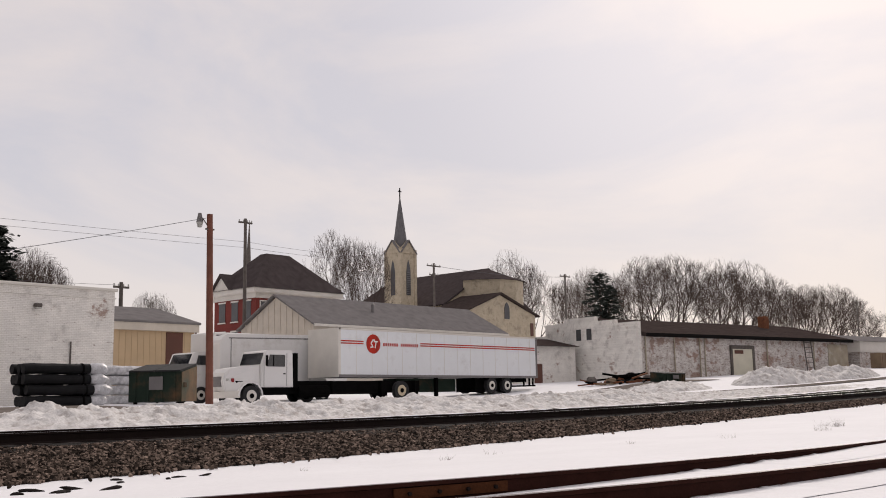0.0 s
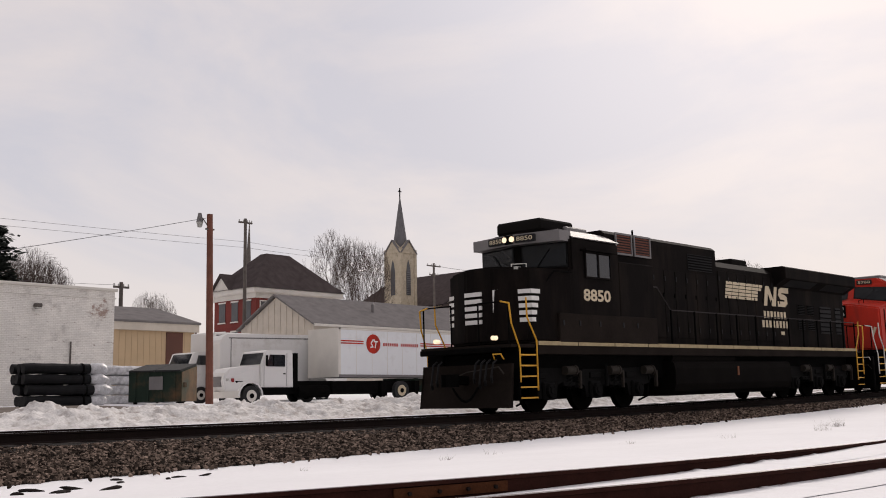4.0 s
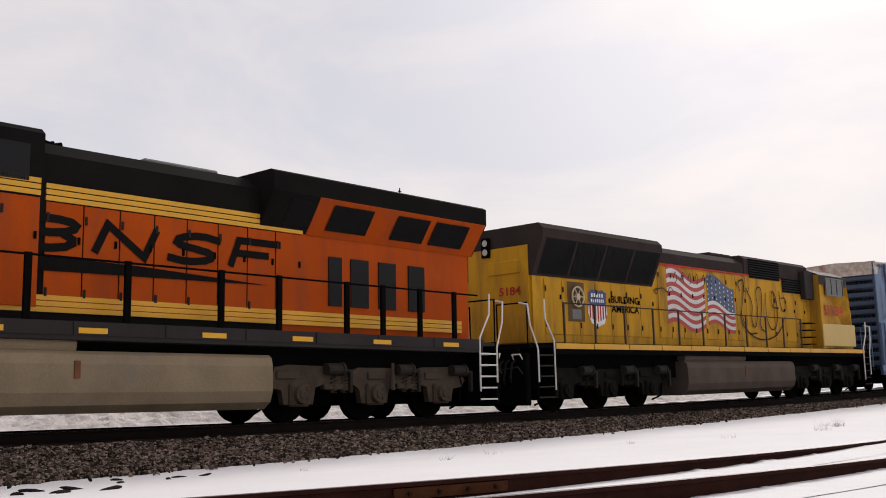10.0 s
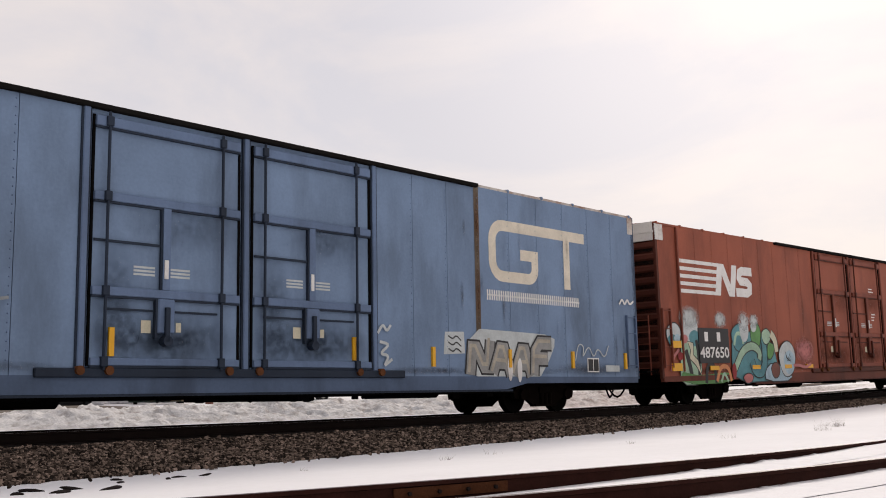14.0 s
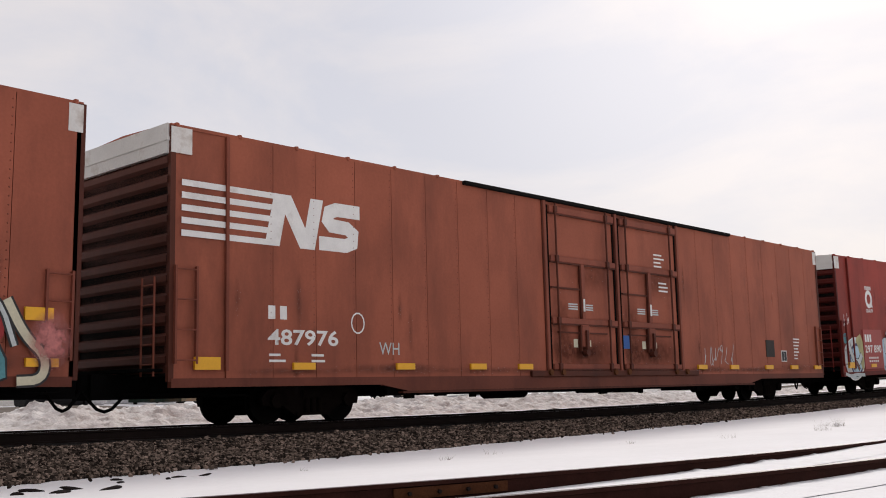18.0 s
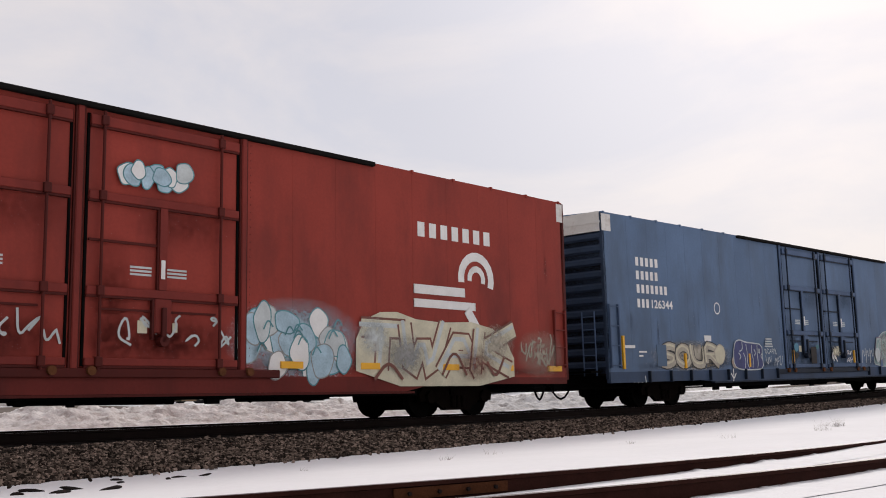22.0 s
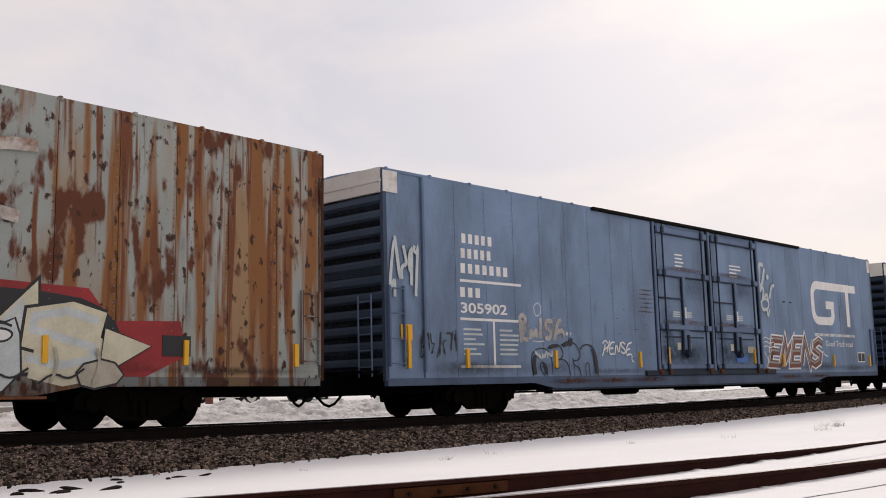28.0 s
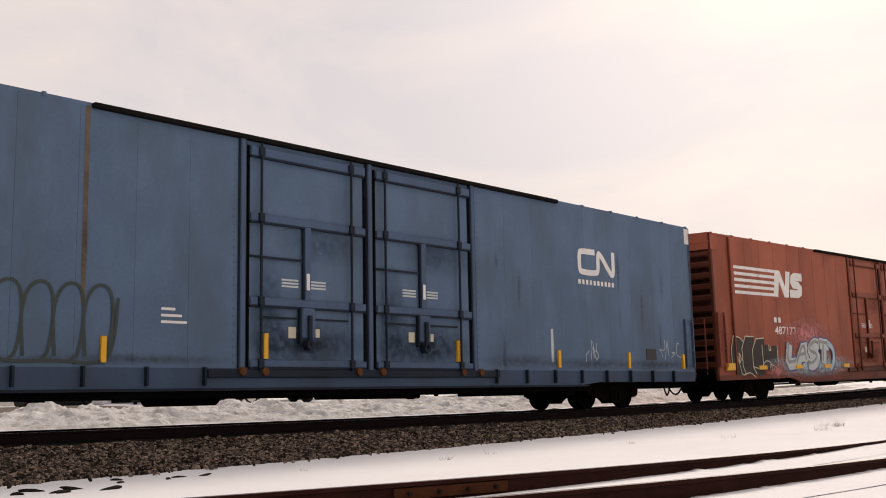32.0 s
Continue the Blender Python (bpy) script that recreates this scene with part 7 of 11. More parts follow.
# ---- sprayed pieces, one function each ----
def art_silver_letters(car):
    b = Brush(car)
    b.patch([(18.95, 1.33), (19.65, 1.36), (19.62, 1.84), (19.0, 1.82)], PALE_SPRAY, None, times=0)
    for k in range(3):
        b.band([(19.1, 1.74 - 0.14 * k), (19.25, 1.66 - 0.14 * k), (19.36, 1.76 - 0.14 * k), (19.52, 1.64 - 0.13 * k)], 0.03, BLACK)
    b.patch([(19.74, 0.70), (19.72, 1.93), (21.4, 1.90), (22.98, 1.86), (22.95, 1.5), (22.2, 0.66)], PALE_SPRAY, None)
    b.word("NAAF", 19.78, 22.85, 0.72, 1.86, 0.30, GREY_SPRAY, BLACK, 0.045, 0.10, 0.05, 3, TAN_SPRAY, True, 0.10)
    b.oval(21.2, 1.05, 0.09, 0.30, WHITE).oval(21.55, 1.0, 0.09, 0.28, WHITE)
    b.band([(23.8, 1.25), (23.95, 1.7), (24.2, 1.62), (24.1, 1.3), (24.4, 1.68), (24.6, 1.3), (24.8, 1.62), (25.1, 1.3), (25.3, 1.66)], 0.03, PALE_SPRAY)
    b.band([(25.9, 2.78), (26.05, 2.95), (26.15, 2.76), (26.3, 2.95), (26.4, 2.78), (26.6, 2.9)], 0.06, WHITE)
    b.band([(16.95, 1.72), (17.1, 1.92), (17.2, 1.75), (17.32, 1.9)], 0.06, PALE_SPRAY).band([(17.0, 1.55), (17.3, 1.5), (16.98, 1.3), (17.28, 1.28), (17.1, 1.04), (17.35, 1.2)], 0.06, PALE_SPRAY)


def art_wild_cream(car):
    b = Brush(car)
    b.patch([(1.75, 0.72), (1.85, 1.70), (2.6, 1.98), (3.8, 1.96), (4.75, 1.75), (4.9, 0.72)], PALE_SPRAY, None)
    b.word("PAK", 1.95, 4.4, 0.74, 1.98, 0.24, CREAM_SPRAY, BLACK, 0.045, 0.06, 0.10, 8, MINT_SPRAY, True, 0.14)
    b.oval(1.75, 1.45, 0.22, 0.30, ICE_SPRAY, None).oval(4.6, 1.2, 0.3, 0.32, ICE_SPRAY, None)
    b.band([(4.2, 0.85), (4.55, 1.5), (4.75, 0.95), (5.1, 1.55), (5.4, 0.9)], 0.07, BLACK)
    b.oval(2.05, 1.2, 0.14, 0.22, STRIPE_YELLOW, BLACK)


def art_teal_domes(car):
    b = Brush(car)
    b.oval(0.70, 2.04, 0.38, 0.33, PALE_SPRAY, BLACK).oval(0.62, 1.90, 0.24, 0.15, TEAL_SPRAY).oval(0.88, 1.92, 0.16, 0.14, ICE_SPRAY)
    b.patch([(0.95, 0.60), (1.0, 1.25), (1.15, 2.10), (2.1, 2.15), (2.2, 0.60)], MINT_SPRAY, BLACK)
    b.oval(1.62, 2.20, 0.46, 0.40, PALE_SPRAY, None).mist(1.1, 2.15, 2.25, 2.85, PALE_SPRAY)
    b.oval(1.85, 1.95, 0.30, 0.24, TEAL_SPRAY).oval(1.30, 1.92, 0.17, 0.13, PINK_SPRAY)
    b.band([(1.32, 1.60), (1.55, 1.05), (1.62, 0.62)], 0.20, BLACK).band([(1.95, 1.9), (2.05, 1.4), (2.02, 0.75)], 0.16, BLACK)
    b.patch([(1.0, 0.60), (1.0, 1.0), (1.45, 0.92), (2.1, 0.85), (4.1, 0.95), (4.1, 0.60)], GREEN_SPRAY, None)
    b.patch([(1.45, 1.85), (1.75, 1.80), (1.72, 1.45), (1.98, 1.30), (2.15, 0.86), (1.85, 1.16), (1.52, 1.36), (1.60, 1.60)], CREAM_SPRAY, BLACK, times=0)
    b.band([(0.45, 1.0), (0.6, 1.4), (0.95, 1.62)], 0.10, PINK_SPRAY).oval(1.0, 1.42, 0.15, 0.12, RED_SPRAY)
    b.band([(2.4, 0.62), (2.5, 1.15), (2.95, 1.18), (3.0, 0.62)], 0.16, BLACK).band([(3.05, 0.66), (3.3, 1.12), (3.8, 1.10), (3.95, 0.66)], 0.14, ORANGE_SPRAY).band([(3.3, 0.64), (3.5, 0.95), (3.75, 0.64)], 0.10, MINT_SPRAY)
    b.mist(3.1, 3.8, 2.30, 2.75, PALE_SPRAY)
    b.patch([(4.05, 0.60), (4.05, 1.6), (4.3, 2.3), (5.2, 2.2), (6.9, 1.9), (7.3, 0.62)], TEAL_SPRAY, BLACK)
    b.oval(4.62, 2.0, 0.50, 0.42, TEAL_SPRAY, BLACK).band([(4.25, 1.75), (4.4, 2.15), (4.8, 2.1), (4.85, 1.8)], 0.12, MINT_SPRAY).oval(4.95, 2.20, 0.30, 0.34, PALE_SPRAY, None).mist(4.6, 5.3, 2.2, 2.8, PALE_SPRAY)
    b.oval(5.72, 2.06, 0.34, 0.42, GREEN_SPRAY, BLACK).oval(5.60, 2.34, 0.20, 0.16, PALE_SPRAY, None).mist(5.35, 5.95, 2.35, 2.75, PALE_SPRAY)
    b.band([(4.2, 1.02), (4.75, 1.60), (5.45, 1.78), (5.95, 1.55), (5.85, 1.30)], 0.24, MINT_SPRAY, BLACK)
    b.band([(5.35, 1.25), (5.5, 0.92), (6.0, 0.88), (6.25, 1.2), (6.22, 2.05)], 0.32, TEAL_SPRAY, BLACK).oval(6.42, 2.05, 0.30, 0.24, MINT_SPRAY, BLACK)
    b.band([(6.75, 2.15), (7.05, 1.95), (7.10, 1.55)], 0.26, CREAM_SPRAY, BLACK).patch([(6.5, 1.9), (7.0, 1.75), (6.75, 1.35), (6.4, 1.30)], GREEN_SPRAY, BLACK)
    b.patch([(6.2, 0.60), (6.2, 0.95), (6.7, 1.2), (7.6, 1.05), (8.3, 0.60)], ICE_SPRAY, BLACK).oval(6.95, 0.95, 0.30, 0.24, RUST_SPRAY, BLACK)
    b.oval(7.86, 1.32, 0.60, 0.58, PALE_SPRAY, BLACK).oval(8.0, 1.2, 0.42, 0.40, ICE_SPRAY)
    for a in range(4):
        b.band([(7.75, 1.55 - 0.06 * a), (7.85 + 0.08 * a, 1.25), (8.1, 1.5 - 0.1 * a)], 0.025, BLACK, bend=False)
    b.oval(5.0, 0.72, 0.30, 0.14, PINK_SPRAY, BLACK).oval(4.1, 0.95, 0.14, 0.25, RED_SPRAY).band([(8.3, 1.1), (8.8, 1.1), (9.2, 1.0), (9.7, 1.15)], 0.10, PINK_SPRAY)
    b.band([(8.6, 1.5), (9.0, 1.62), (9.5, 1.5), (9.8, 1.7)], 0.13, RED_SPRAY).mist(8.5, 9.9, 1.2, 2.0, PINK_SPRAY)


def art_lime_letters(car):
    b = Brush(car)
    b.patch([(17.3, 0.62), (17.4, 1.75), (18.4, 2.15), (20.2, 2.20), (22.2, 2.35), (23.7, 2.35), (23.6, 1.2), (22.6, 0.58)], BLACK, None)
    b.word("SNB", 17.4, 20.6, 0.62, 2.10, 0.36, LIME_SPRAY, BLACK, 0.05, 0.12, 0.08, 5, MINT_SPRAY, True, 0.12)
    b.oval(20.68, 1.80, 0.36, 0.33, LIME_SPRAY, BLACK)
    for k in range(7):
        b.band([(20.42 + 0.08 * k, 1.62 + 0.05 * (k % 3)), (20.50 + 0.08 * k, 1.68 + 0.05 * (k % 3))], 0.02, BLACK, bend=False)
    b.band([(19.9, 1.5), (20.2, 1.95), (20.5, 2.0)], 0.10, LIME_SPRAY, BLACK).band([(20.1, 0.70), (20.35, 1.3), (20.9, 1.25), (20.8, 0.75), (21.5, 0.66)], 0.34, LIME_SPRAY, BLACK)
    b.band([(20.7, 1.05), (20.95, 1.22), (21.2, 1.12), (21.4, 1.30)], 0.10, MINT_SPRAY, BLACK)
    b.patch([(21.06, 1.62), (21.2, 2.15), (21.55, 1.95), (22.0, 2.02), (22.2, 2.34), (22.7, 2.15), (22.5, 1.5), (22.0, 1.05), (21.3, 1.3)], MINT_SPRAY, BLACK, times=1)
    b.oval(21.3, 1.72, 0.09, 0.08, BLACK).oval(21.52, 1.74, 0.08, 0.08, BLACK).band([(21.4, 2.05), (21.55, 2.28), (21.7, 2.1), (21.6, 1.9)], 0.08, MINT_SPRAY, BLACK)
    b.oval(22.38, 1.95, 0.14, 0.15, MINT_SPRAY, BLACK).band([(21.9, 1.75), (22.25, 1.70), (22.4, 1.45)], 0.04, BLACK)
    b.patch([(22.3, 0.62), (22.35, 1.25), (22.75, 1.9), (23.68, 2.34), (23.55, 1.75), (23.2, 1.25), (22.9, 0.62)], LIME_SPRAY, BLACK)
    b.band([(21.55, 0.66), (21.75, 1.25), (22.0, 0.8), (22.2, 1.3)], 0.30, LIME_SPRAY, BLACK)
    b.patch([(22.9, 0.68), (23.0, 1.25), (23.9, 1.72), (24.3, 1.60), (24.1, 0.68)], ICE_SPRAY, BLACK).band([(22.6, 0.80), (22.9, 1.05), (23.3, 1.0), (23.2, 0.7)], 0.12, BLACK)
    b.band([(23.65, 0.72), (23.75, 1.2), (24.1, 1.75)], 0.26, MINT_SPRAY, BLACK)
    b.patch([(24.05, 0.70), (24.1, 1.20), (24.45, 1.55), (24.85, 1.35), (25.2, 1.55), (25.6, 1.25), (25.65, 0.70)], TEAL_SPRAY, BLACK).band([(24.3, 0.9), (24.6, 0.75), (24.9, 1.0), (25.2, 0.74), (25.5, 0.9)], 0.08, BLACK)
    b.patch([(25.1, 1.35), (25.2, 2.0), (25.55, 1.95), (25.6, 1.3)], RED_SPRAY, None).band([(24.95, 1.75), (25.1, 2.1), (25.5, 2.0), (25.75, 1.3)], 0.07, PALE_SPRAY, BLACK)
    b.band([(25.6, 2.0), (25.9, 1.45), (26.25, 1.15), (26.2, 0.8), (25.8, 0.78)], 0.13, CREAM_SPRAY, BLACK)
    b.oval(24.32, 2.20, 0.16, 0.20, RED_SPRAY).oval(24.72, 2.24, 0.15, 0.18, RED_SPRAY).mist(20.2, 21.3, 2.0, 2.6, PINK_SPRAY).mist(22.8, 23.4, 2.2, 2.6, ORANGE_SPRAY).mist(23.6, 24.4, 1.7, 2.3, PINK_SPRAY).mist(26.0, 26.6, 1.0, 1.8, PINK_SPRAY)


def art_layered_left(car):
    b = Brush(car)
    b.oval(1.2, 1.35, 0.95, 0.78, PALE_SPRAY, WHITE).oval(1.35, 1.3, 0.62, 0.60, VIOLET_SPRAY, BLACK).oval(1.35, 1.3, 0.55, 0.53, ICE_SPRAY)
    b.patch([(1.3, 2.1), (2.05, 2.35), (2.06, 0.95), (1.75, 0.95), (1.65, 1.7)], OLIVE_SPRAY, None).band([(0.7, 1.9), (1.0, 1.35), (1.5, 1.15), (1.85, 1.5)], 0.22, PALE_SPRAY, BLACK).band([(1.0, 0.95), (1.25, 1.3), (1.55, 0.92)], 0.12, RUST_SPRAY, BLACK)
    b.oval(0.42, 2.12, 0.22, 0.20, TEAL_SPRAY).band([(0.2, 0.8), (0.7, 0.7), (1.2, 0.76), (2.0, 0.72)], 0.12, PALE_SPRAY)


def art_layered_middle(car):
    b = Brush(car)
    b.patch([(3.98, 0.72), (4.0, 2.0), (4.25, 2.2), (4.6, 1.2), (4.6, 0.72)], ICE_SPRAY, None)
    b.patch([(4.24, 1.52), (4.24, 2.14), (5.02, 2.13), (4.98, 1.52)], PALE_SPRAY, BLACK, times=0).patch([(5.02, 2.1), (5.2, 2.08), (5.12, 1.5), (4.98, 1.5)], PALE_SPRAY, BLACK, times=0)
    b.patch([(4.45, 0.66), (4.4, 1.15), (4.6, 1.50), (4.95, 1.45), (5.05, 1.1), (5.55, 1.2), (6.0, 1.15), (5.9, 0.66), (5.4, 0.9), (5.0, 0.66)], PALE_SPRAY, BLACK)
    b.oval(5.88, 1.66, 0.30, 0.33, PALE_SPRAY, BLACK).patch([(5.1, 1.38), (5.1, 1.86), (5.62, 1.85), (5.62, 1.38)], GREY_SPRAY, BLACK, times=0).band([(5.2, 1.92), (5.45, 1.96), (5.6, 2.04)], 0.05, BLACK)
    b.band([(4.75, 1.2), (5.1, 0.95), (5.3, 1.25), (5.5, 0.85), (5.7, 1.15)], 0.04, BLACK)
    b.band([(4.95, 0.90), (5.6, 0.88)], 0.16, RED_SPRAY).band([(5.8, 0.88), (6.5, 0.90)], 0.16, RED_SPRAY)
    b.patch([(6.15, 0.72), (6.2, 1.5), (6.6, 1.75), (7.0, 1.5), (6.95, 0.72)], PINK_SPRAY, None).mist(6.3, 9.9, 0.7, 1.5, PINK_SPRAY)
    b.word("SOIL", 6.85, 9.20, 0.98, 1.98, 0.24, OLIVE_SPRAY, BLACK, 0.07, 0.05, 0.04, 2, CREAM_SPRAY, True, 0.06)
    b.patch([(9.25, 0.85), (9.3, 1.6), (9.6, 1.95), (10.0, 2.1), (10.4, 1.7), (10.45, 0.85)], GREY_SPRAY, BLACK).band([(9.6, 1.0), (9.7, 1.5), (10.1, 1.5), (10.2, 1.0)], 0.12, GREEN_SPRAY, BLACK)
    b.band([(6.3, 2.05), (6.45, 2.2), (6.6, 2.05), (6.8, 2.2), (6.95, 2.02)], 0.03, WHITE).band([(9.1, 1.92), (9.2, 2.05), (9.35, 1.95), (9.5, 2.06)], 0.03, WHITE)
    b.oval(4.60, 2.28, 0.20, 0.14, DEEP_RED, WHITE, 0.03)


def art_ice_and_silver(car):
    b = Brush(car)
    q = random.Random(12)
    b.mist(16.8, 19.6, 0.8, 2.2, ICE_SPRAY, 0.9)
    for k in range(22):
        x = 17.05 + 2.3 * ((k * 0.618) % 1.0)
        b.oval(x, q.uniform(0.98, 1.95 - 0.1 * abs(x - 18)), q.uniform(0.16, 0.30), q.uniform(0.18, 0.36), q.choice((ICE_SPRAY, ICE_SPRAY, PALE_SPRAY, WHITE)), q.choice((TEAL_SPRAY, GREY_SPRAY)), 0.025, 0.12, k)
    for k in range(9):
        x, z = q.uniform(17.1, 19.2), q.uniform(1.0, 1.9)
        b.band([(x, z), (x + 0.1, z + 0.2), (x + 0.22, z + 0.05)], 0.03, TEAL_SPRAY)
    b.patch([(19.6, 0.66), (19.62, 1.9), (20.5, 2.25), (21.6, 2.0), (23.6, 2.1), (24.6, 1.5), (24.6, 0.66)], CREAM_SPRAY, None)
    b.word("TWAK", 19.75, 24.5, 0.68, 2.15, 0.34, CREAM_SPRAY, RUST_SPRAY, 0.05, 0.10, 0.12, 6, PALE_SPRAY, True, 0.22)
    b.mist(20.4, 21.6, 0.9, 1.7, GREY_SPRAY, 0.8).mist(22.6, 23.8, 0.8, 1.5, RUST_SPRAY, 0.6).mist(19.7, 20.5, 1.3, 2.0, PALE_SPRAY, 0.7).mist(23.4, 24.5, 1.2, 2.0, TAN_SPRAY, 0.7)
    b.band([(20.1, 0.8), (20.5, 1.2), (20.9, 0.8)], 0.07, RUST_SPRAY).band([(22.1, 0.9), (22.5, 1.5), (22.9, 0.9)], 0.06, RUST_SPRAY).band([(23.6, 1.2), (23.9, 0.8), (24.2, 1.3)], 0.07, RUST_SPRAY)
    b.mist(24.8, 26.4, 0.9, 1.9, TAN_SPRAY, 0.5)
    for k in range(11):
        b.oval(14.5 + 1.15 * ((k * 0.618) % 1.0), q.uniform(4.02, 4.36), q.uniform(0.11, 0.18), q.uniform(0.12, 0.2), q.choice((ICE_SPRAY, PALE_SPRAY, WHITE)), TEAL_SPRAY, 0.02, 0.12, k)


def art_pale_ghost(car):
    b = Brush(car)
    for k in range(4):
        b.band([(17.1 + 0.4 * k, 1.15), (17.25 + 0.4 * k, 1.75), (17.4 + 0.4 * k, 1.3), (17.5 + 0.4 * k, 1.7)], 0.04, PALE_SPRAY)
    b.patch([(18.35, 1.02), (18.3, 1.4), (18.7, 1.7), (19.1, 2.3), (20.4, 2.42), (21.15, 2.2), (21.35, 1.75), (21.2, 1.02)], MINT_GHOST, PALE_SPRAY)
    for k, (x, m) in enumerate(((18.95, GHOST_GREY), (19.3, GHOST_GREY), (19.62, GHOST_PALE), (20.0, MINT_GHOST), (20.4, GHOST_PALE), (20.75, MINT_GHOST), (21.05, GHOST_GREY))):
        b.band([(x - 0.1, 1.12), (x, 1.6), (x + 0.03, 2.2 - 0.05 * abs(k - 3))], 0.27, m)
    for x, m in ((19.15, GHOST_PINK), (19.46, GHOST_PINK), (19.84, GHOST_PINK), (20.22, BLUE_SPRAY), (20.58, GHOST_PINK), (20.92, GHOST_PINK)):
        b.band([(x - 0.04, 1.3), (x, 1.8), (x + 0.02, 2.25)], 0.022, m)
    for x in (19.02, 19.72, 21.12):
        b.patch([(x - 0.12, 1.0), (x - 0.02, 1.42), (x + 0.04, 1.42), (x + 0.12, 1.0)], DEEP_BLUE, GHOST_PINK, 0.02, times=0)
    b.word("AMEN", 18.5, 21.4, 1.04, 2.38, 0.42, GHOST_PALE, GHOST_PINK, 0.03, 0.0, 0.06, 5, MINT_GHOST, True, 0.2)
    b.mist(20.2, 21.2, 1.6, 2.3, PALE_SPRAY, 0.4).mist(18.9, 19.8, 1.3, 2.2, TAN_SPRAY, 0.35)
    b.oval(20.62, 1.95, 0.12, 0.07, GHOST_PINK).oval(20.6, 1.45, 0.12, 0.14, GHOST_PINK).oval(18.6, 1.45, 0.26, 0.28, PALE_SPRAY)
    b.oval(21.62, 1.78, 0.22, 0.24, PALE_SPRAY).band([(21.68, 1.65), (21.74, 1.4)], 0.10, PALE_SPRAY).band([(21.3, 1.03), (21.55, 1.45), (21.65, 1.05)], 0.16, MINT_GHOST, PALE_SPRAY)
    b.band([(21.8, 1.35), (22.0, 1.5), (22.35, 1.35), (22.4, 1.05)], 0.10, PALE_SPRAY)
    b.band([(22.55, 1.05), (22.65, 1.65), (23.1, 1.85), (23.6, 1.65), (23.7, 1.05)], 0.22, TEAL_SPRAY, PALE_SPRAY, 0.025).band([(23.0, 1.3), (23.4, 1.3), (23.0, 1.12), (23.5, 1.1)], 0.06, TEAL_SPRAY)
    for k in range(4):
        b.band([(23.95 + 0.55 * k, 1.05), (24.0 + 0.55 * k, 1.62), (24.25 + 0.55 * k, 1.75), (24.42 + 0.55 * k, 1.6), (24.45 + 0.55 * k, 1.05)], 0.05, TEAL_SPRAY).band([(24.1 + 0.55 * k, 1.15), (24.2 + 0.55 * k, 1.5), (24.33 + 0.55 * k, 1.2)], 0.035, PALE_SPRAY)
    for k in range(6):
        b.band([(25.1 + 0.16 * k, 2.3 + 0.16 * k), (25.2 + 0.16 * k, 2.48 + 0.16 * k), (25.3 + 0.14 * k, 2.36 + 0.16 * k)], 0.03, TAN_SPRAY)


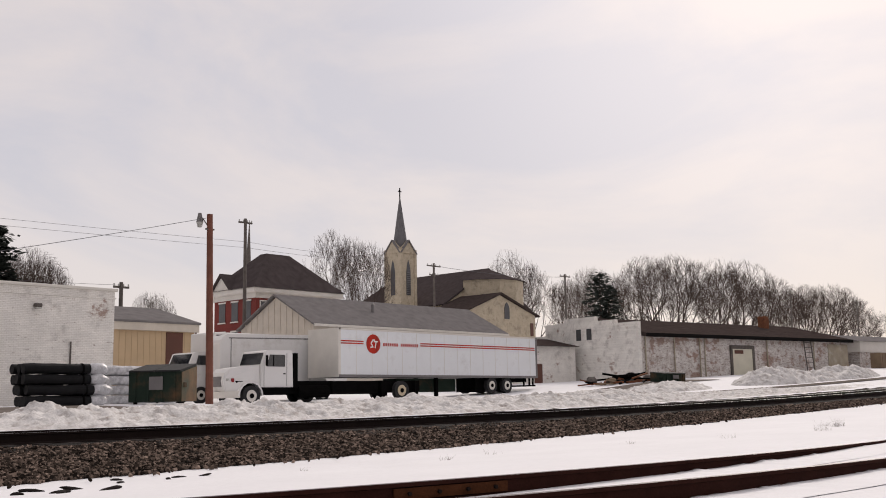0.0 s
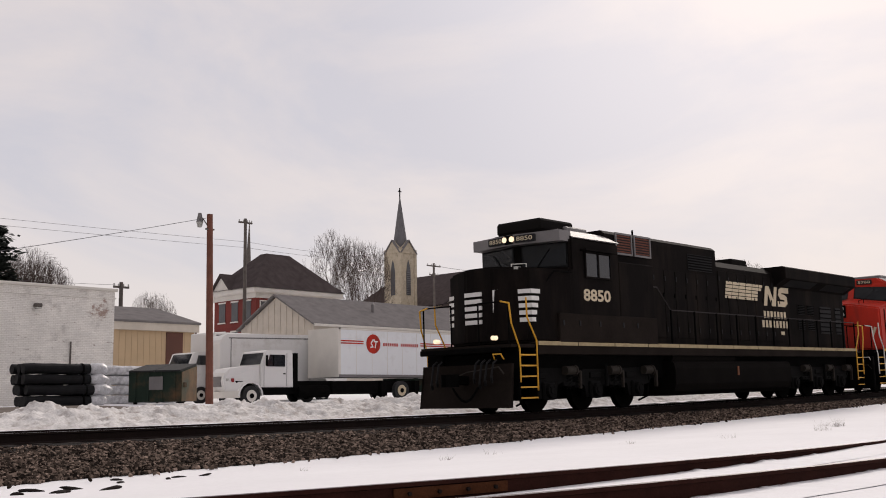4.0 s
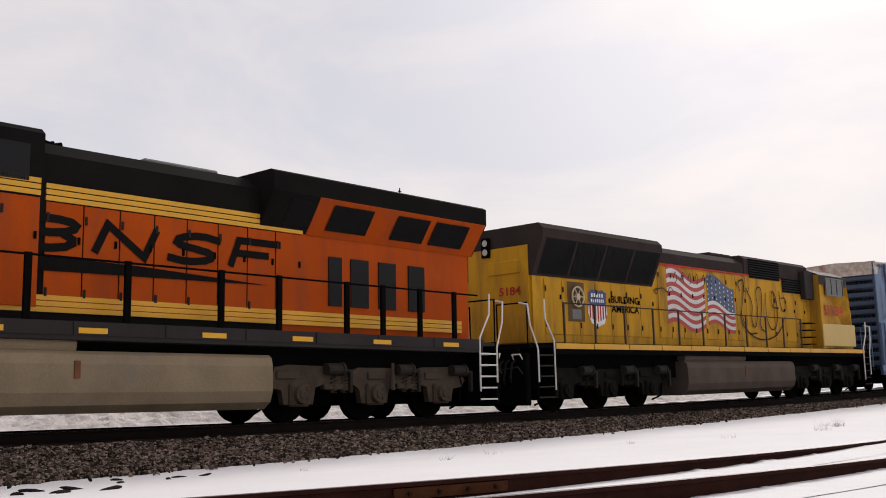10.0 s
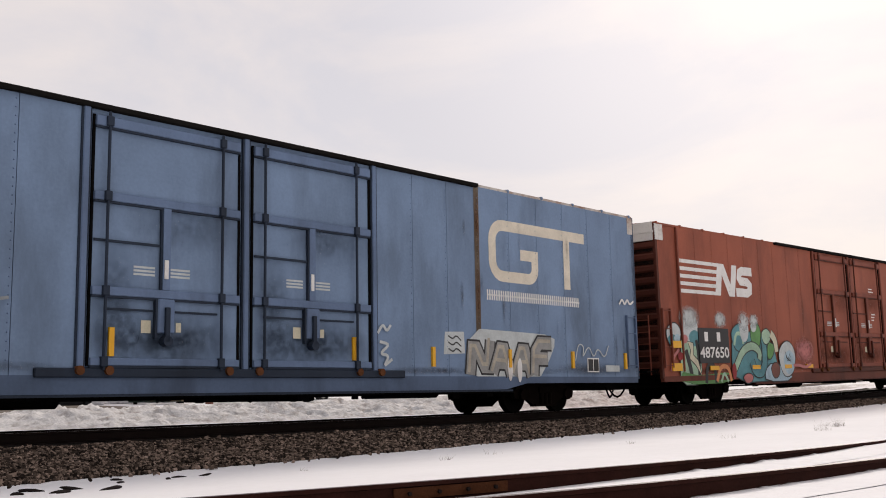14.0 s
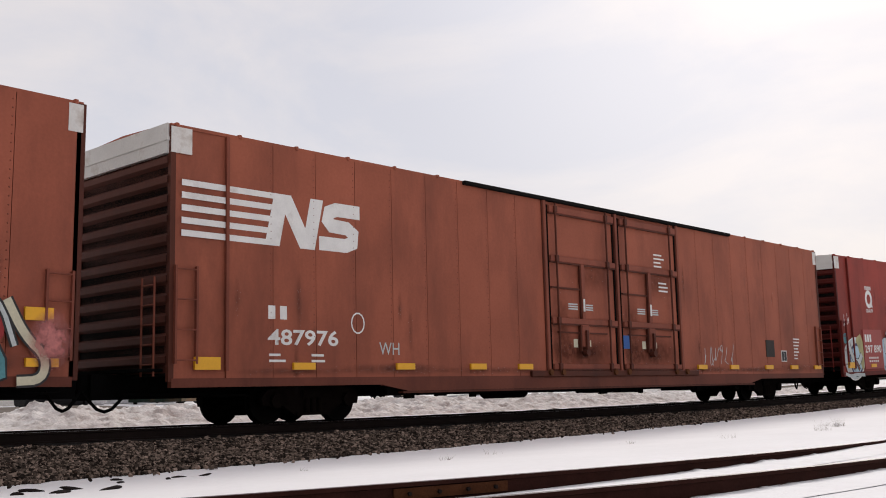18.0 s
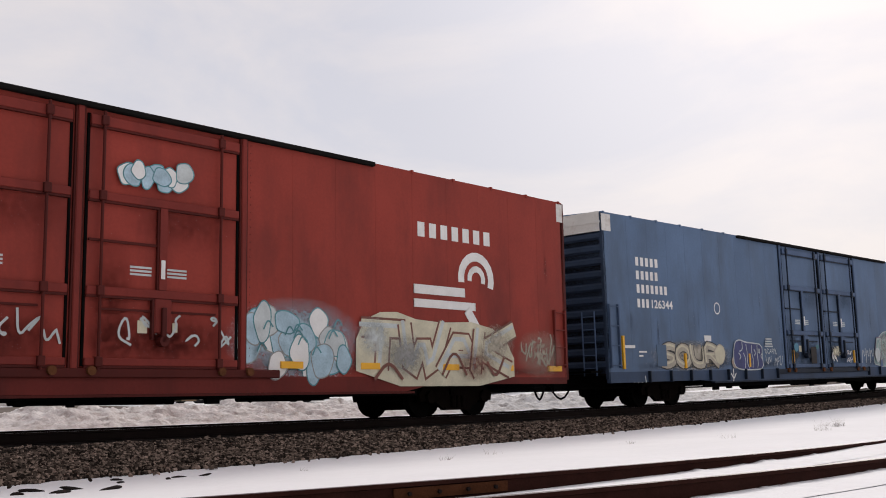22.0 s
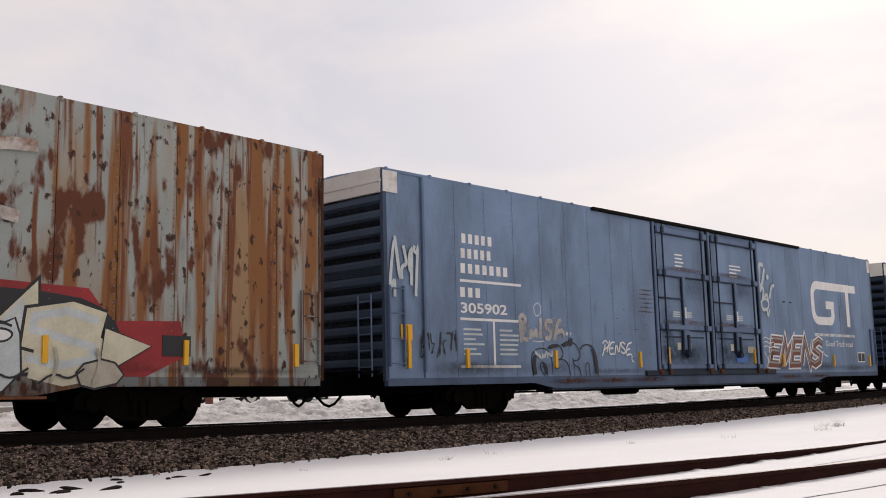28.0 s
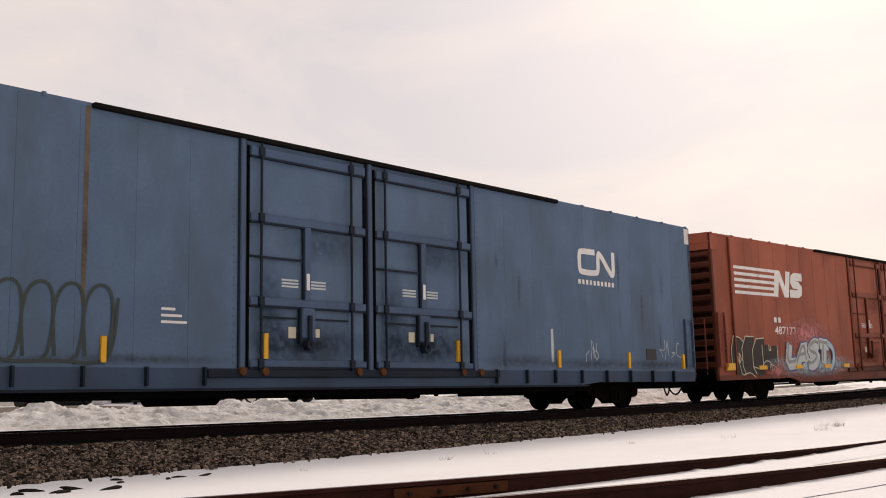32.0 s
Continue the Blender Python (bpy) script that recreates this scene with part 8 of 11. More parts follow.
def art_gold_and_violet(car):
    b = Brush(car)
    b.mist(2.4, 6.4, 1.0, 1.8, TAN_SPRAY).word("SOUR", 2.6, 5.9, 1.02, 1.82, 0.22, TAN_SPRAY, BLACK, 0.03, 0.0, 0.08, 7, CREAM_SPRAY, True, 0.08)
    b.oval(5.95, 1.45, 0.30, 0.28, CREAM_SPRAY, TAN_SPRAY)
    a = Brush(car, -SKIN - 0.018)
    a.band([(6.76, 1.02), (6.77, 0.72), (6.70, 0.6)], 0.05, WHITE).band([(6.60, 0.88), (6.74, 0.72)], 0.045, WHITE).band([(6.92, 0.88), (6.78, 0.72)], 0.045, WHITE)
    b.oval(6.95, 1.22, 0.28, 0.20, GHOST_WHITE)
    b.patch([(6.84, 1.12), (6.83, 1.5), (6.95, 1.84), (7.3, 1.9), (7.6, 1.82), (8.1, 1.8), (8.75, 1.76), (8.72, 1.4), (8.78, 1.02), (8.2, 0.99), (7.2, 1.0)], INDIGO_SPRAY, PALE_SPRAY, 0.04)
    for p in ([(7.4, 1.86), (7.42, 1.6), (7.2, 1.55)], [(7.52, 1.03), (7.6, 1.3), (7.46, 1.5)], [(7.65, 1.78), (7.72, 1.5), (7.66, 1.2), (7.8, 1.02)], [(8.04, 1.76), (8.0, 1.5), (8.1, 1.3), (8.02, 1.02)], [(8.4, 1.76), (8.38, 1.4), (8.42, 1.2), (8.36, 1.03)], [(8.74, 1.5), (8.6, 1.42), (8.72, 1.3)], [(7.12, 1.5), (7.28, 1.4), (7.16, 1.3)], [(8.16, 1.62), (8.26, 1.5), (8.16, 1.42)]):
        b.band(p, 0.035, PALE_SPRAY)
    for p in ([(8.44, 1.5), (8.56, 1.62)], [(8.44, 1.62), (8.56, 1.5)], [(8.5, 1.47), (8.5, 1.65)]):
        b.band(p, 0.03, PALE_SPRAY)
    for k in range(4):
        b.band([(8.92 + 0.03 * k, 1.72 + 0.08 * k), (9.5 - 0.02 * k, 1.72 + 0.08 * k)], 0.045, PALE_SPRAY, bend=False)
    b.word("SCARS", 8.88, 9.72, 1.46, 1.66, 0.022, PALE_SPRAY, None, 0, 0.2, 0.1, 8).word("UN", 8.92, 9.3, 1.14, 1.42, 0.025, PALE_SPRAY, None, 0, 0.1, 0.1, 9).word("MFU", 9.55, 10.1, 1.06, 1.42, 0.022, PALE_SPRAY, None, 0, 0.3, 0.1, 10)
    b.oval(11.25, 1.70, 0.17, 0.15, TEAL_BRIGHT).oval(12.95, 1.72, 0.13, 0.08, TEAL_SPRAY).patch([(12.4, 1.14), (12.4, 1.72), (12.85, 1.72), (12.85, 1.14)], GRIME_BROWN, None, times=0).patch([(11.15, 1.32), (11.15, 1.52), (11.4, 1.52), (11.35, 1.32)], GRIME_BROWN)
    b.word("XK", 14.1, 14.6, 1.2, 1.62, 0.06, WHITE, None, 0, 0.1, 0.1, 3).mist(14.2, 14.9, 1.35, 1.75, CREAM_SPRAY, 0.7).word("SUD", 15.55, 15.95, 1.45, 1.62, 0.025, WHITE, None, 0, 0.2, 0.1, 4).word("KEN", 15.5, 16.0, 1.18, 1.36, 0.025, WHITE, None, 0, 0.2, 0.1, 5)


def art_violet_rusty(car):
    b = Brush(car)
    b.mist(0.1, 1.6, 0.9, 2.2, GREEN_SPRAY).mist(1.5, 6.9, 1.9, 2.6, GREEN_SPRAY).mist(6.4, 8.4, 0.8, 1.7, GREEN_SPRAY)
    b.patch([(0.9, 0.68), (1.05, 1.4), (0.35, 1.75), (0.6, 2.2), (1.3, 2.15), (2.2, 2.28), (4.0, 2.2), (6.4, 2.25), (7.15, 2.1), (7.0, 1.5), (6.8, 0.68)], VIOLET_SPRAY, WHITE, 0.06)
    b.band([(0.65, 1.85), (1.1, 1.95), (1.0, 1.5), (1.6, 1.2), (2.1, 1.9)], 0.16, CREAM_SPRAY).patch([(1.35, 1.1), (2.3, 1.95), (2.75, 2.2), (2.9, 1.55), (2.4, 1.55), (1.8, 1.0)], BLUE_SPRAY, WHITE)
    b.patch([(1.5, 1.0), (2.1, 1.45), (2.5, 1.35), (2.75, 1.5), (2.6, 1.05), (2.2, 1.2), (1.9, 0.92)], CREAM_SPRAY, None)
    b.patch([(3.1, 0.9), (3.2, 2.0), (3.7, 2.1), (3.75, 1.5), (4.3, 1.4), (4.5, 0.95), (3.9, 1.1)], BLUE_SPRAY, WHITE).oval(3.75, 1.5, 0.36, 0.20, RUST_SPRAY, WHITE)
    b.patch([(4.5, 0.8), (4.6, 2.05), (5.05, 2.1), (5.2, 1.2), (5.6, 1.5), (5.5, 0.8)], VIOLET_SPRAY, WHITE).patch([(5.1, 1.2), (5.5, 2.1), (5.95, 2.05), (5.7, 1.0)], BLUE_SPRAY, WHITE)
    b.band([(6.9, 1.85), (6.3, 2.0), (5.95, 1.7), (6.5, 1.5), (6.55, 1.05), (6.1, 0.85)], 0.18, CREAM_SPRAY, VIOLET_SPRAY).band([(1.2, 0.76), (3.0, 0.78), (5.0, 0.76), (6.7, 0.80)], 0.18, RUST_SPRAY)
    b.oval(7.9, 1.2, 0.42, 0.45, RUST_SPRAY, CREAM_SPRAY).oval(8.0, 1.2, 0.20, 0.26, CREAM_SPRAY, BLACK).band([(8.6, 1.0), (8.8, 1.7), (9.3, 1.6), (9.5, 0.9)], 0.24, TEAL_SPRAY, CREAM_SPRAY).mist(8.6, 10.4, 0.8, 1.7, GREEN_SPRAY)
    b.band([(0.7, 2.75), (0.85, 3.0), (0.75, 2.6), (0.95, 2.75), (0.88, 2.5)], 0.05, WHITE)


def art_cream_rusty(car):
    b = Brush(car)
    b.patch([(16.65, 1.15), (16.7, 1.75), (17.3, 1.9), (17.4, 2.35), (18.9, 2.3), (19.4, 2.2), (20.2, 2.3), (21.9, 2.25), (22.3, 1.75), (23.6, 1.8), (23.7, 1.2), (22.6, 0.7), (17.3, 0.66)], RED_SPRAY, None, times=0)
    b.patch([(17.0, 1.0), (17.1, 1.9), (18.0, 2.25), (19.4, 2.2), (21.6, 2.15), (22.3, 1.9), (22.6, 1.3), (22.3, 0.62), (17.4, 0.62)], BLACK, None)
    b.word("TPMS", 17.25, 22.2, 0.66, 2.08, 0.46, CREAM_SPRAY, BLACK, 0.05, 0.05, 0.05, 5, PALE_SPRAY, False, 0.22)
    b.patch([(17.22, 1.45), (17.25, 1.85), (17.75, 1.9), (17.8, 1.5)], TAN_SPRAY, BLACK, times=0).oval(19.15, 1.62, 0.16, 0.14, TAN_SPRAY, BLACK)
    b.patch([(19.72, 0.64), (19.7, 1.75), (19.98, 1.6), (20.25, 1.80), (20.52, 1.6), (20.78, 1.75), (20.85, 0.64)], PALE_SPRAY, BLACK)
    b.oval(19.98, 1.46, 0.17, 0.08, WHITE, BLACK).oval(20.50, 1.46, 0.17, 0.08, WHITE, BLACK).oval(20.22, 0.98, 0.25, 0.19, BLACK).band([(20.04, 1.08), (20.4, 1.08)], 0.06, WHITE).oval(20.22, 1.26, 0.08, 0.08, CREAM_SPRAY, BLACK)
    b.band([(19.8, 1.62), (20.0, 1.66), (20.15, 1.58)], 0.04, BLACK).band([(20.32, 1.58), (20.5, 1.66), (20.68, 1.6)], 0.04, BLACK)
    b.patch([(22.1, 0.85), (22.2, 1.62), (23.02, 1.36)], CREAM_SPRAY, BLACK, times=0)
    b.patch([(21.85, 0.64), (21.7, 1.0), (22.3, 1.15), (22.6, 0.8)], TAN_SPRAY, BLACK)
    for k in range(5):
        b.band([(17.5 + 0.9 * k, 0.74), (17.75 + 0.9 * k, 0.92), (18.0 + 0.9 * k, 0.80), (18.25 + 0.9 * k, 0.98)], 0.035, BLACK)
    for x in (17.8, 18.1, 19.0, 21.3, 22.0):
        b.band([(x, 0.75), (x + 0.12, 1.05), (x + 0.05, 1.3)], 0.05, TAN_SPRAY)
    for x in (17.75, 19.85, 20.35):
        b.band([(x, 1.85), (x + 0.03, 1.62)], 0.06, BLUE_SPRAY, bend=False)
    b.band([(20.95, 4.4), (20.2, 4.35), (20.05, 3.9), (20.1, 3.35), (20.7, 3.25)], 0.20, GHOST_WHITE)
    b.word("HOME", 16.95, 18.0, 2.95, 3.25, 0.04, WHITE, None, 0, 0.0, 0.1, 3, None, False).word("SHOP", 17.0, 18.0, 2.55, 2.85, 0.04, WHITE, None, 0, 0.0, 0.1, 4, None, False)
    b.band([(17.0, 2.5), (16.6, 2.4), (16.85, 2.3), (16.6, 2.4), (17.3, 2.38)], 0.04, WHITE, bend=False)


def art_dark_loops(car):
    b = Brush(car)
    ink = mat("dark_green_marker", (0.022, 0.040, 0.036), 0.6, bump=0.0)
    for x in (6.05, 6.55, 7.05, 7.55):
        b.band([(x, 1.15), (x - 0.06, 1.9), (x + 0.12, 2.3), (x + 0.42, 2.28), (x + 0.48, 1.8), (x + 0.40, 1.2), (x + 0.28, 1.1)], 0.055, ink)
    b.band([(5.95, 1.2), (6.3, 1.05), (7.0, 1.1), (7.9, 1.02), (8.05, 1.4), (8.1, 2.1)], 0.05, ink)


def art_brown_slant(car):
    b = Brush(car)
    b.word("EMENS", 17.55, 21.55, 1.0, 2.10, 0.24, RUST_SPRAY, WHITE, 0.055, 0.42, 0.03, 2, GREY_SPRAY, False, 0.10)
    b.band([(17.35, 4.4), (17.0, 4.45), (16.95, 3.4), (17.25, 3.9), (17.4, 4.3)], 0.13, PALE_SPRAY).band([(17.0, 3.75), (17.3, 3.6), (17.1, 3.2), (17.5, 3.5), (17.55, 3.15)], 0.11, PALE_SPRAY).oval(17.6, 4.02, 0.09, 0.09, PALE_SPRAY).band([(17.65, 3.3), (17.85, 3.75), (18.05, 3.75)], 0.11, PALE_SPRAY)
    b.oval(17.3, 3.1, 0.22, 0.14, GT_BLUE_B, PALE_SPRAY, 0.08).band([(17.0, 3.2), (17.1, 2.85), (17.4, 3.0), (17.45, 2.65), (17.6, 2.95)], 0.08, PALE_SPRAY)
    for k in range(3):
        b.band([(17.0, 1.98 - 0.14 * k), (17.2, 2.03 - 0.14 * k), (17.35, 1.95 - 0.14 * k), (17.7, 2.0 - 0.14 * k)], 0.03, WHITE)
    b.band([(17.0, 1.55), (17.3, 1.2), (17.5, 1.6)], 0.03, WHITE, bend=False).band([(17.2, 1.35), (17.35, 1.55), (17.5, 1.3), (17.65, 1.5)], 0.03, BLACK)
    b.band([(21.6, 1.6), (21.75, 1.45), (22.0, 1.42)], 0.04, WHITE)


def art_black_loops(car):
    b = Brush(car)
    for pts, w in (([(4.86, 0.86), (4.78, 1.25), (4.86, 1.45), (5.15, 1.54), (5.45, 1.50), (5.6, 1.3), (5.62, 0.9)], 0.03), ([(5.3, 0.86), (5.15, 1.02), (5.12, 1.18), (5.3, 1.18), (5.42, 1.0), (5.4, 0.86)], 0.03),
                   ([(5.42, 1.52), (5.6, 1.62), (5.9, 1.63), (6.08, 1.45), (6.0, 1.27), (5.7, 1.22), (5.95, 1.28), (6.25, 1.2), (6.35, 0.86)], 0.03), ([(5.98, 1.6), (6.25, 1.72), (6.6, 1.66), (6.8, 1.42), (6.72, 1.25), (6.48, 1.22), (6.44, 1.32), (6.5, 1.12), (6.74, 1.06), (6.78, 0.86)], 0.03),
                   ([(6.78, 1.52), (6.95, 1.64), (7.24, 1.64), (7.44, 1.45), (7.53, 1.15), (7.52, 0.84)], 0.035), ([(7.0, 0.86), (6.98, 1.12), (7.08, 1.2), (7.16, 1.1), (7.16, 0.86)], 0.03), ([(6.5, 0.86), (6.5, 1.1)], 0.025)):
        b.band(pts, w, BLACK)
    for pts, w in (([(4.92, 0.9), (4.87, 1.15), (4.92, 1.36)], 0.12), ([(5.5, 1.54), (5.65, 1.58), (5.85, 1.6)], 0.09), ([(6.05, 1.60), (6.25, 1.66), (6.42, 1.64)], 0.10), ([(7.3, 1.55), (7.42, 1.35), (7.47, 0.9)], 0.11), ([(5.34, 0.9), (5.36, 1.05), (5.24, 1.16)], 0.08)):
        b.band(pts, w, BLACK)
    b.oval(6.38, 1.74, 0.07, 0.06, BLACK).oval(5.78, 1.08, 0.05, 0.05, BLACK, None).word("NWN", 4.9, 5.6, 1.26, 1.48, 0.05, PALE_SPRAY, None, 0, 0.0, 0.1, 2)


def art_pale_tags(car):
    b = Brush(car)
    b.oval(5.10, 2.46, 0.155, 0.17, PALE_SPRAY).oval(5.10, 2.46, 0.125, 0.14, GT_BLUE_B)
    for pts in ([(4.45, 1.66), (4.42, 2.0), (4.40, 2.26)], [(4.38, 2.2), (4.5, 2.34), (4.66, 2.2), (4.45, 2.05), (4.48, 1.75), (4.7, 1.72)], [(4.78, 1.74), (4.8, 2.0), (4.92, 1.78), (5.0, 2.0), (5.05, 1.78)], [(5.18, 1.76), (5.2, 2.26)],
                [(5.68, 2.18), (5.45, 2.22), (5.36, 2.06), (5.6, 1.94), (5.55, 1.76), (5.34, 1.78)], [(5.72, 1.74), (5.88, 2.2), (6.02, 2.22)], [(5.8, 1.9), (6.02, 2.0), (6.15, 1.84)]):
        b.band(pts, 0.105, TAN_PALE)
    b.mist(4.3, 4.8, 1.7, 2.3, TAN_PALE, 0.4).mist(5.0, 6.3, 1.7, 2.25, TAN_PALE, 0.3)
    b.oval(6.24, 1.9, 0.05, 0.05, PALE_SPRAY).oval(6.40, 1.9, 0.03, 0.04, PALE_SPRAY).band([(4.85, 1.70), (5.0, 1.68), (5.3, 1.70)], 0.03, PALE_SPRAY)
    b.word("HENSE", 7.8, 9.12, 1.36, 1.76, 0.045, WHITE, None, 0, 0.15, 0.12, 11).band([(7.76, 1.68), (7.9, 1.78), (8.0, 1.68)], 0.04, WHITE).band([(8.95, 1.42), (9.15, 1.4), (9.1, 1.24), (9.2, 1.2)], 0.035, WHITE)
    for k in range(6):
        b.mist(9.55 + 0.06 * (k % 3), 10.35, 2.56 + 0.12 * k, 2.60 + 0.12 * k, RUST_STAIN, 0.8)
    for z in (3.83, 2.29):
        for x in (10.9, 13.95):
            b.mist(x, x + 2.3, z, z + 0.13, RUST_STAIN, 0.5)
    a = Brush(car, -SKIN - 0.018)
    for x in (5.6, 7.4, 9.2, 18.0, 20.3):
        a.mist(x, x + 1.7, 0.66, 0.80, RUST_STAIN, 0.6)
    q = random.Random(9)
    for k in range(14):
        x = q.uniform(8.2, 10.3)
        z = 1.3 + 0.13 * k
        b.band([(x, z), (x + q.uniform(0.06, 0.22), z + q.uniform(-0.02, 0.02))], 0.012, BLACK, bend=False)


def art_rusty_eave(car):
    """Rust bleeding from the roof edge, the posts and the sills."""
    b, q = Brush(car), random.Random(31)
    for k in range(34):
        x = 0.4 + 7.4 * q.random() ** 1.2
        w, z = q.uniform(0.02, 0.07), q.uniform(0.2, 0.9) ** 1.5
        b.mist(x - w, x + w, 5.15 - z, 5.17 - 0.12 * z, RUST_STAIN, q.uniform(0.3, 0.75))
    for k in range(9):
        x = 0.3 + 7.6 * q.random()
        b.mist(x - 0.5, x + 0.5, 5.04, 5.16, RUST_STAIN, q.uniform(0.4, 0.8))
    for x, z0 in ((7.54, 1.6), (7.54, 3.2), (7.52, 4.0), (20.13, 2.0), (20.13, 3.6), (1.18, 4.0), (0.5, 2.9)):
        b.mist(x - 0.08, x + 0.08, z0, min(z0 + 1.4, 5.0), RUST_STAIN, 0.5)
    b.word("HOERE", 5.9, 9.3, 1.15, 2.0, 0.05, GHOST_GREY, None, 0, 0.1, 0.15, 14)


def art_dark_and_white_letters(car):
    b = Brush(car)
    b.word("DEEH", 1.1, 3.85, 0.74, 2.05, 0.44, SOOT_SPRAY, CREAM_SPRAY, 0.035, 0.0, 0.06, 4, None, True, 0.2)
    b.band([(1.2, 1.5), (1.4, 1.1), (1.5, 0.8), (2.0, 0.95), (2.4, 0.75)], 0.03, CREAM_SPRAY).band([(2.3, 1.1), (2.8, 1.0), (3.2, 1.35), (3.7, 1.1)], 0.03, CREAM_SPRAY)
    b.mist(4.6, 8.4, 1.6, 2.7, PINK_SPRAY, 0.8).mist(3.7, 9.8, 0.75, 1.5, ICE_SPRAY, 0.8).mist(3.4, 4.6, 0.7, 1.2, PINK_SPRAY, 0.7)
    b.word("LAST", 4.75, 8.1, 0.9, 2.12, 0.40, PALE_SPRAY, BLUE_SPRAY, 0.05, 0.25, 0.08, 5, GREY_SPRAY, True, 0.18)
    b.band([(8.0, 1.9), (8.5, 1.7), (8.5, 1.2), (8.1, 0.95)], 0.2, ICE_SPRAY, BLUE_SPRAY)


# ---- the boxcars, front to rear ----
EMBLEM_CREAM = mat("cream_emblem_paint", (0.68, 0.62, 0.51), 0.7, spec=0.2, var=0.2, scale=2.5, bump=0.0)
RUST_STREAK = mat("rust_streak", (0.115, 0.088, 0.062), 0.9, var=0.4, scale=3, grain=30, bump=0.0)
boxcar("faded blue high-cube boxcar with rust streaks and pale graffiti", -24.75, GT_BLUE, cap=RUST_CAP, marks=[
    word(3.1, 4.42, 3.9, 4.62, 5), word(4.5, 4.42, 5.4, 4.66, 5), word(3.35, 4.02, 4.8, 4.22, 7), line(3.07, 3.72, 5.48, 3.78), word(3.15, 3.38, 3.8, 3.60, 3),
    lettering(4.3, 3.40, 5.45, 3.64, "27104"), line(3.07, 3.24, 5.48, 3.30), line(4.2, 2.24, 4.27, 3.24), line(3.07, 2.18, 5.42, 2.24),
    data_stencils(3.2, 3.1, 5, w=0.4), data_stencils(4.4, 3.1, 5, w=0.9), hook_emblem(20.55, 3.05, 4.52, EMBLEM_CREAM, 0.26), lambda c: bars("line_dot", 44, 20.45, 24.1, 2.60, 2.84, YF - 0.001, WHITE, c, gap=0.45), line(20.45, 2.70, 24.1, 2.74),
    plate(1.11, 0.98, 1.80, 1.26, MARK_YELLOW), art_wild_cream, art_silver_letters, plate(24.35, 0.97, 24.86, 1.33, WHITE, "label_frame"), plate(24.38, 1.0, 24.59, 1.3, BLACK, proud=0.016), plate(24.62, 1.0, 24.83, 1.3, BLACK, proud=0.016), plate(25.18, 0.99, 25.81, 1.15, PALE_SPRAY),
    art_rusty_eave, tag(0.3, 0.9, 2.85, 3.2, 15, 4, BLACK), tag(1.2, 1.7, 2.2, 3.2, 16, 6, BLACK), 
    line(7.40, 1.0, 7.68, 5.20, RUST_STREAK, "rusty_seam"), line(20.05, 1.0, 20.22, 5.20, RUST_STREAK, "rusty_seam")])
boxcar("oxide-brown high-cube boxcar with bright green and teal graffiti", 3.30, OXIDE, upright=False, marks=[
    stripes_emblem(1.25, 3.6, 6.0, 3.28, 4.28), plate(2.07, 1.21, 3.90, 2.26, BLACK, "number_panel", 0.030),
    lambda c: bars("word_block", 2, 2.4, 3.9, 1.86, 2.14, YF - 0.034, WHITE, c, gap=0.72), lambda c: text("road_number", "487650", 2.1, 3.86, 1.36, 1.70, YF - 0.034, WHITE, c, 0.02),
    art_teal_domes, art_lime_letters, plate(0.50, 1.66, 1.02, 1.86, MARK_YELLOW, proud=0.05), plate(25.9, 1.70, 26.35, 1.90, MARK_YELLOW, proud=0.05), plate(24.22, 1.42, 24.68, 1.76, WHITE, proud=0.045), plate(24.26, 1.47, 24.64, 1.71, BLACK, proud=0.05), data_stencils(15.6, 4.0, 3, w=0.5), data_stencils(15.7, 3.0, 3, w=0.5)])
boxcar("oxide-brown high-cube boxcar with a pale striped emblem", 31.75, OXIDE_B, upright=False, marks=[
    stripes_emblem(0.22, 2.3, 4.6, 3.30, 4.30), word(2.08, 1.93, 2.62, 2.18, 2), lettering(2.07, 1.45, 3.78, 1.75, "487976"), data_stencils(2.1, 1.25, 2, w=0.45), data_stencils(3.1, 1.25, 2, w=0.6),
    lambda c: part("round_seal", (lambda b: (stroke(b, arc(4.3, 1.92, 0.17, 0.2, 0, 360, 14), 0.03, YF), b)[1])(B()), WHITE, c),
    lettering(4.88, 1.30, 5.45, 1.55, "WH", PALE_SPRAY, 0.0), plate(22.3, 1.4, 22.9, 1.95, GRIME_BROWN), data_stencils(24.4, 2.0, 7, w=0.5), plate(23.4, 1.25, 23.8, 1.62, WHITE, "label_frame"), plate(23.43, 1.28, 23.59, 1.59, BLACK, proud=0.016), plate(23.61, 1.28, 23.77, 1.59, BLACK, proud=0.016), tag(18.2, 20.0, 1.0, 1.8, 31, 6, PALE_SPRAY),
    data_stencils(15.6, 4.2, 4, w=0.6), data_stencils(15.8, 3.4, 3, w=0.5), plate(13.85, 1.55, 14.2, 1.9, mat("blue_patch", (0.03, 0.12, 0.4), 0.6))])
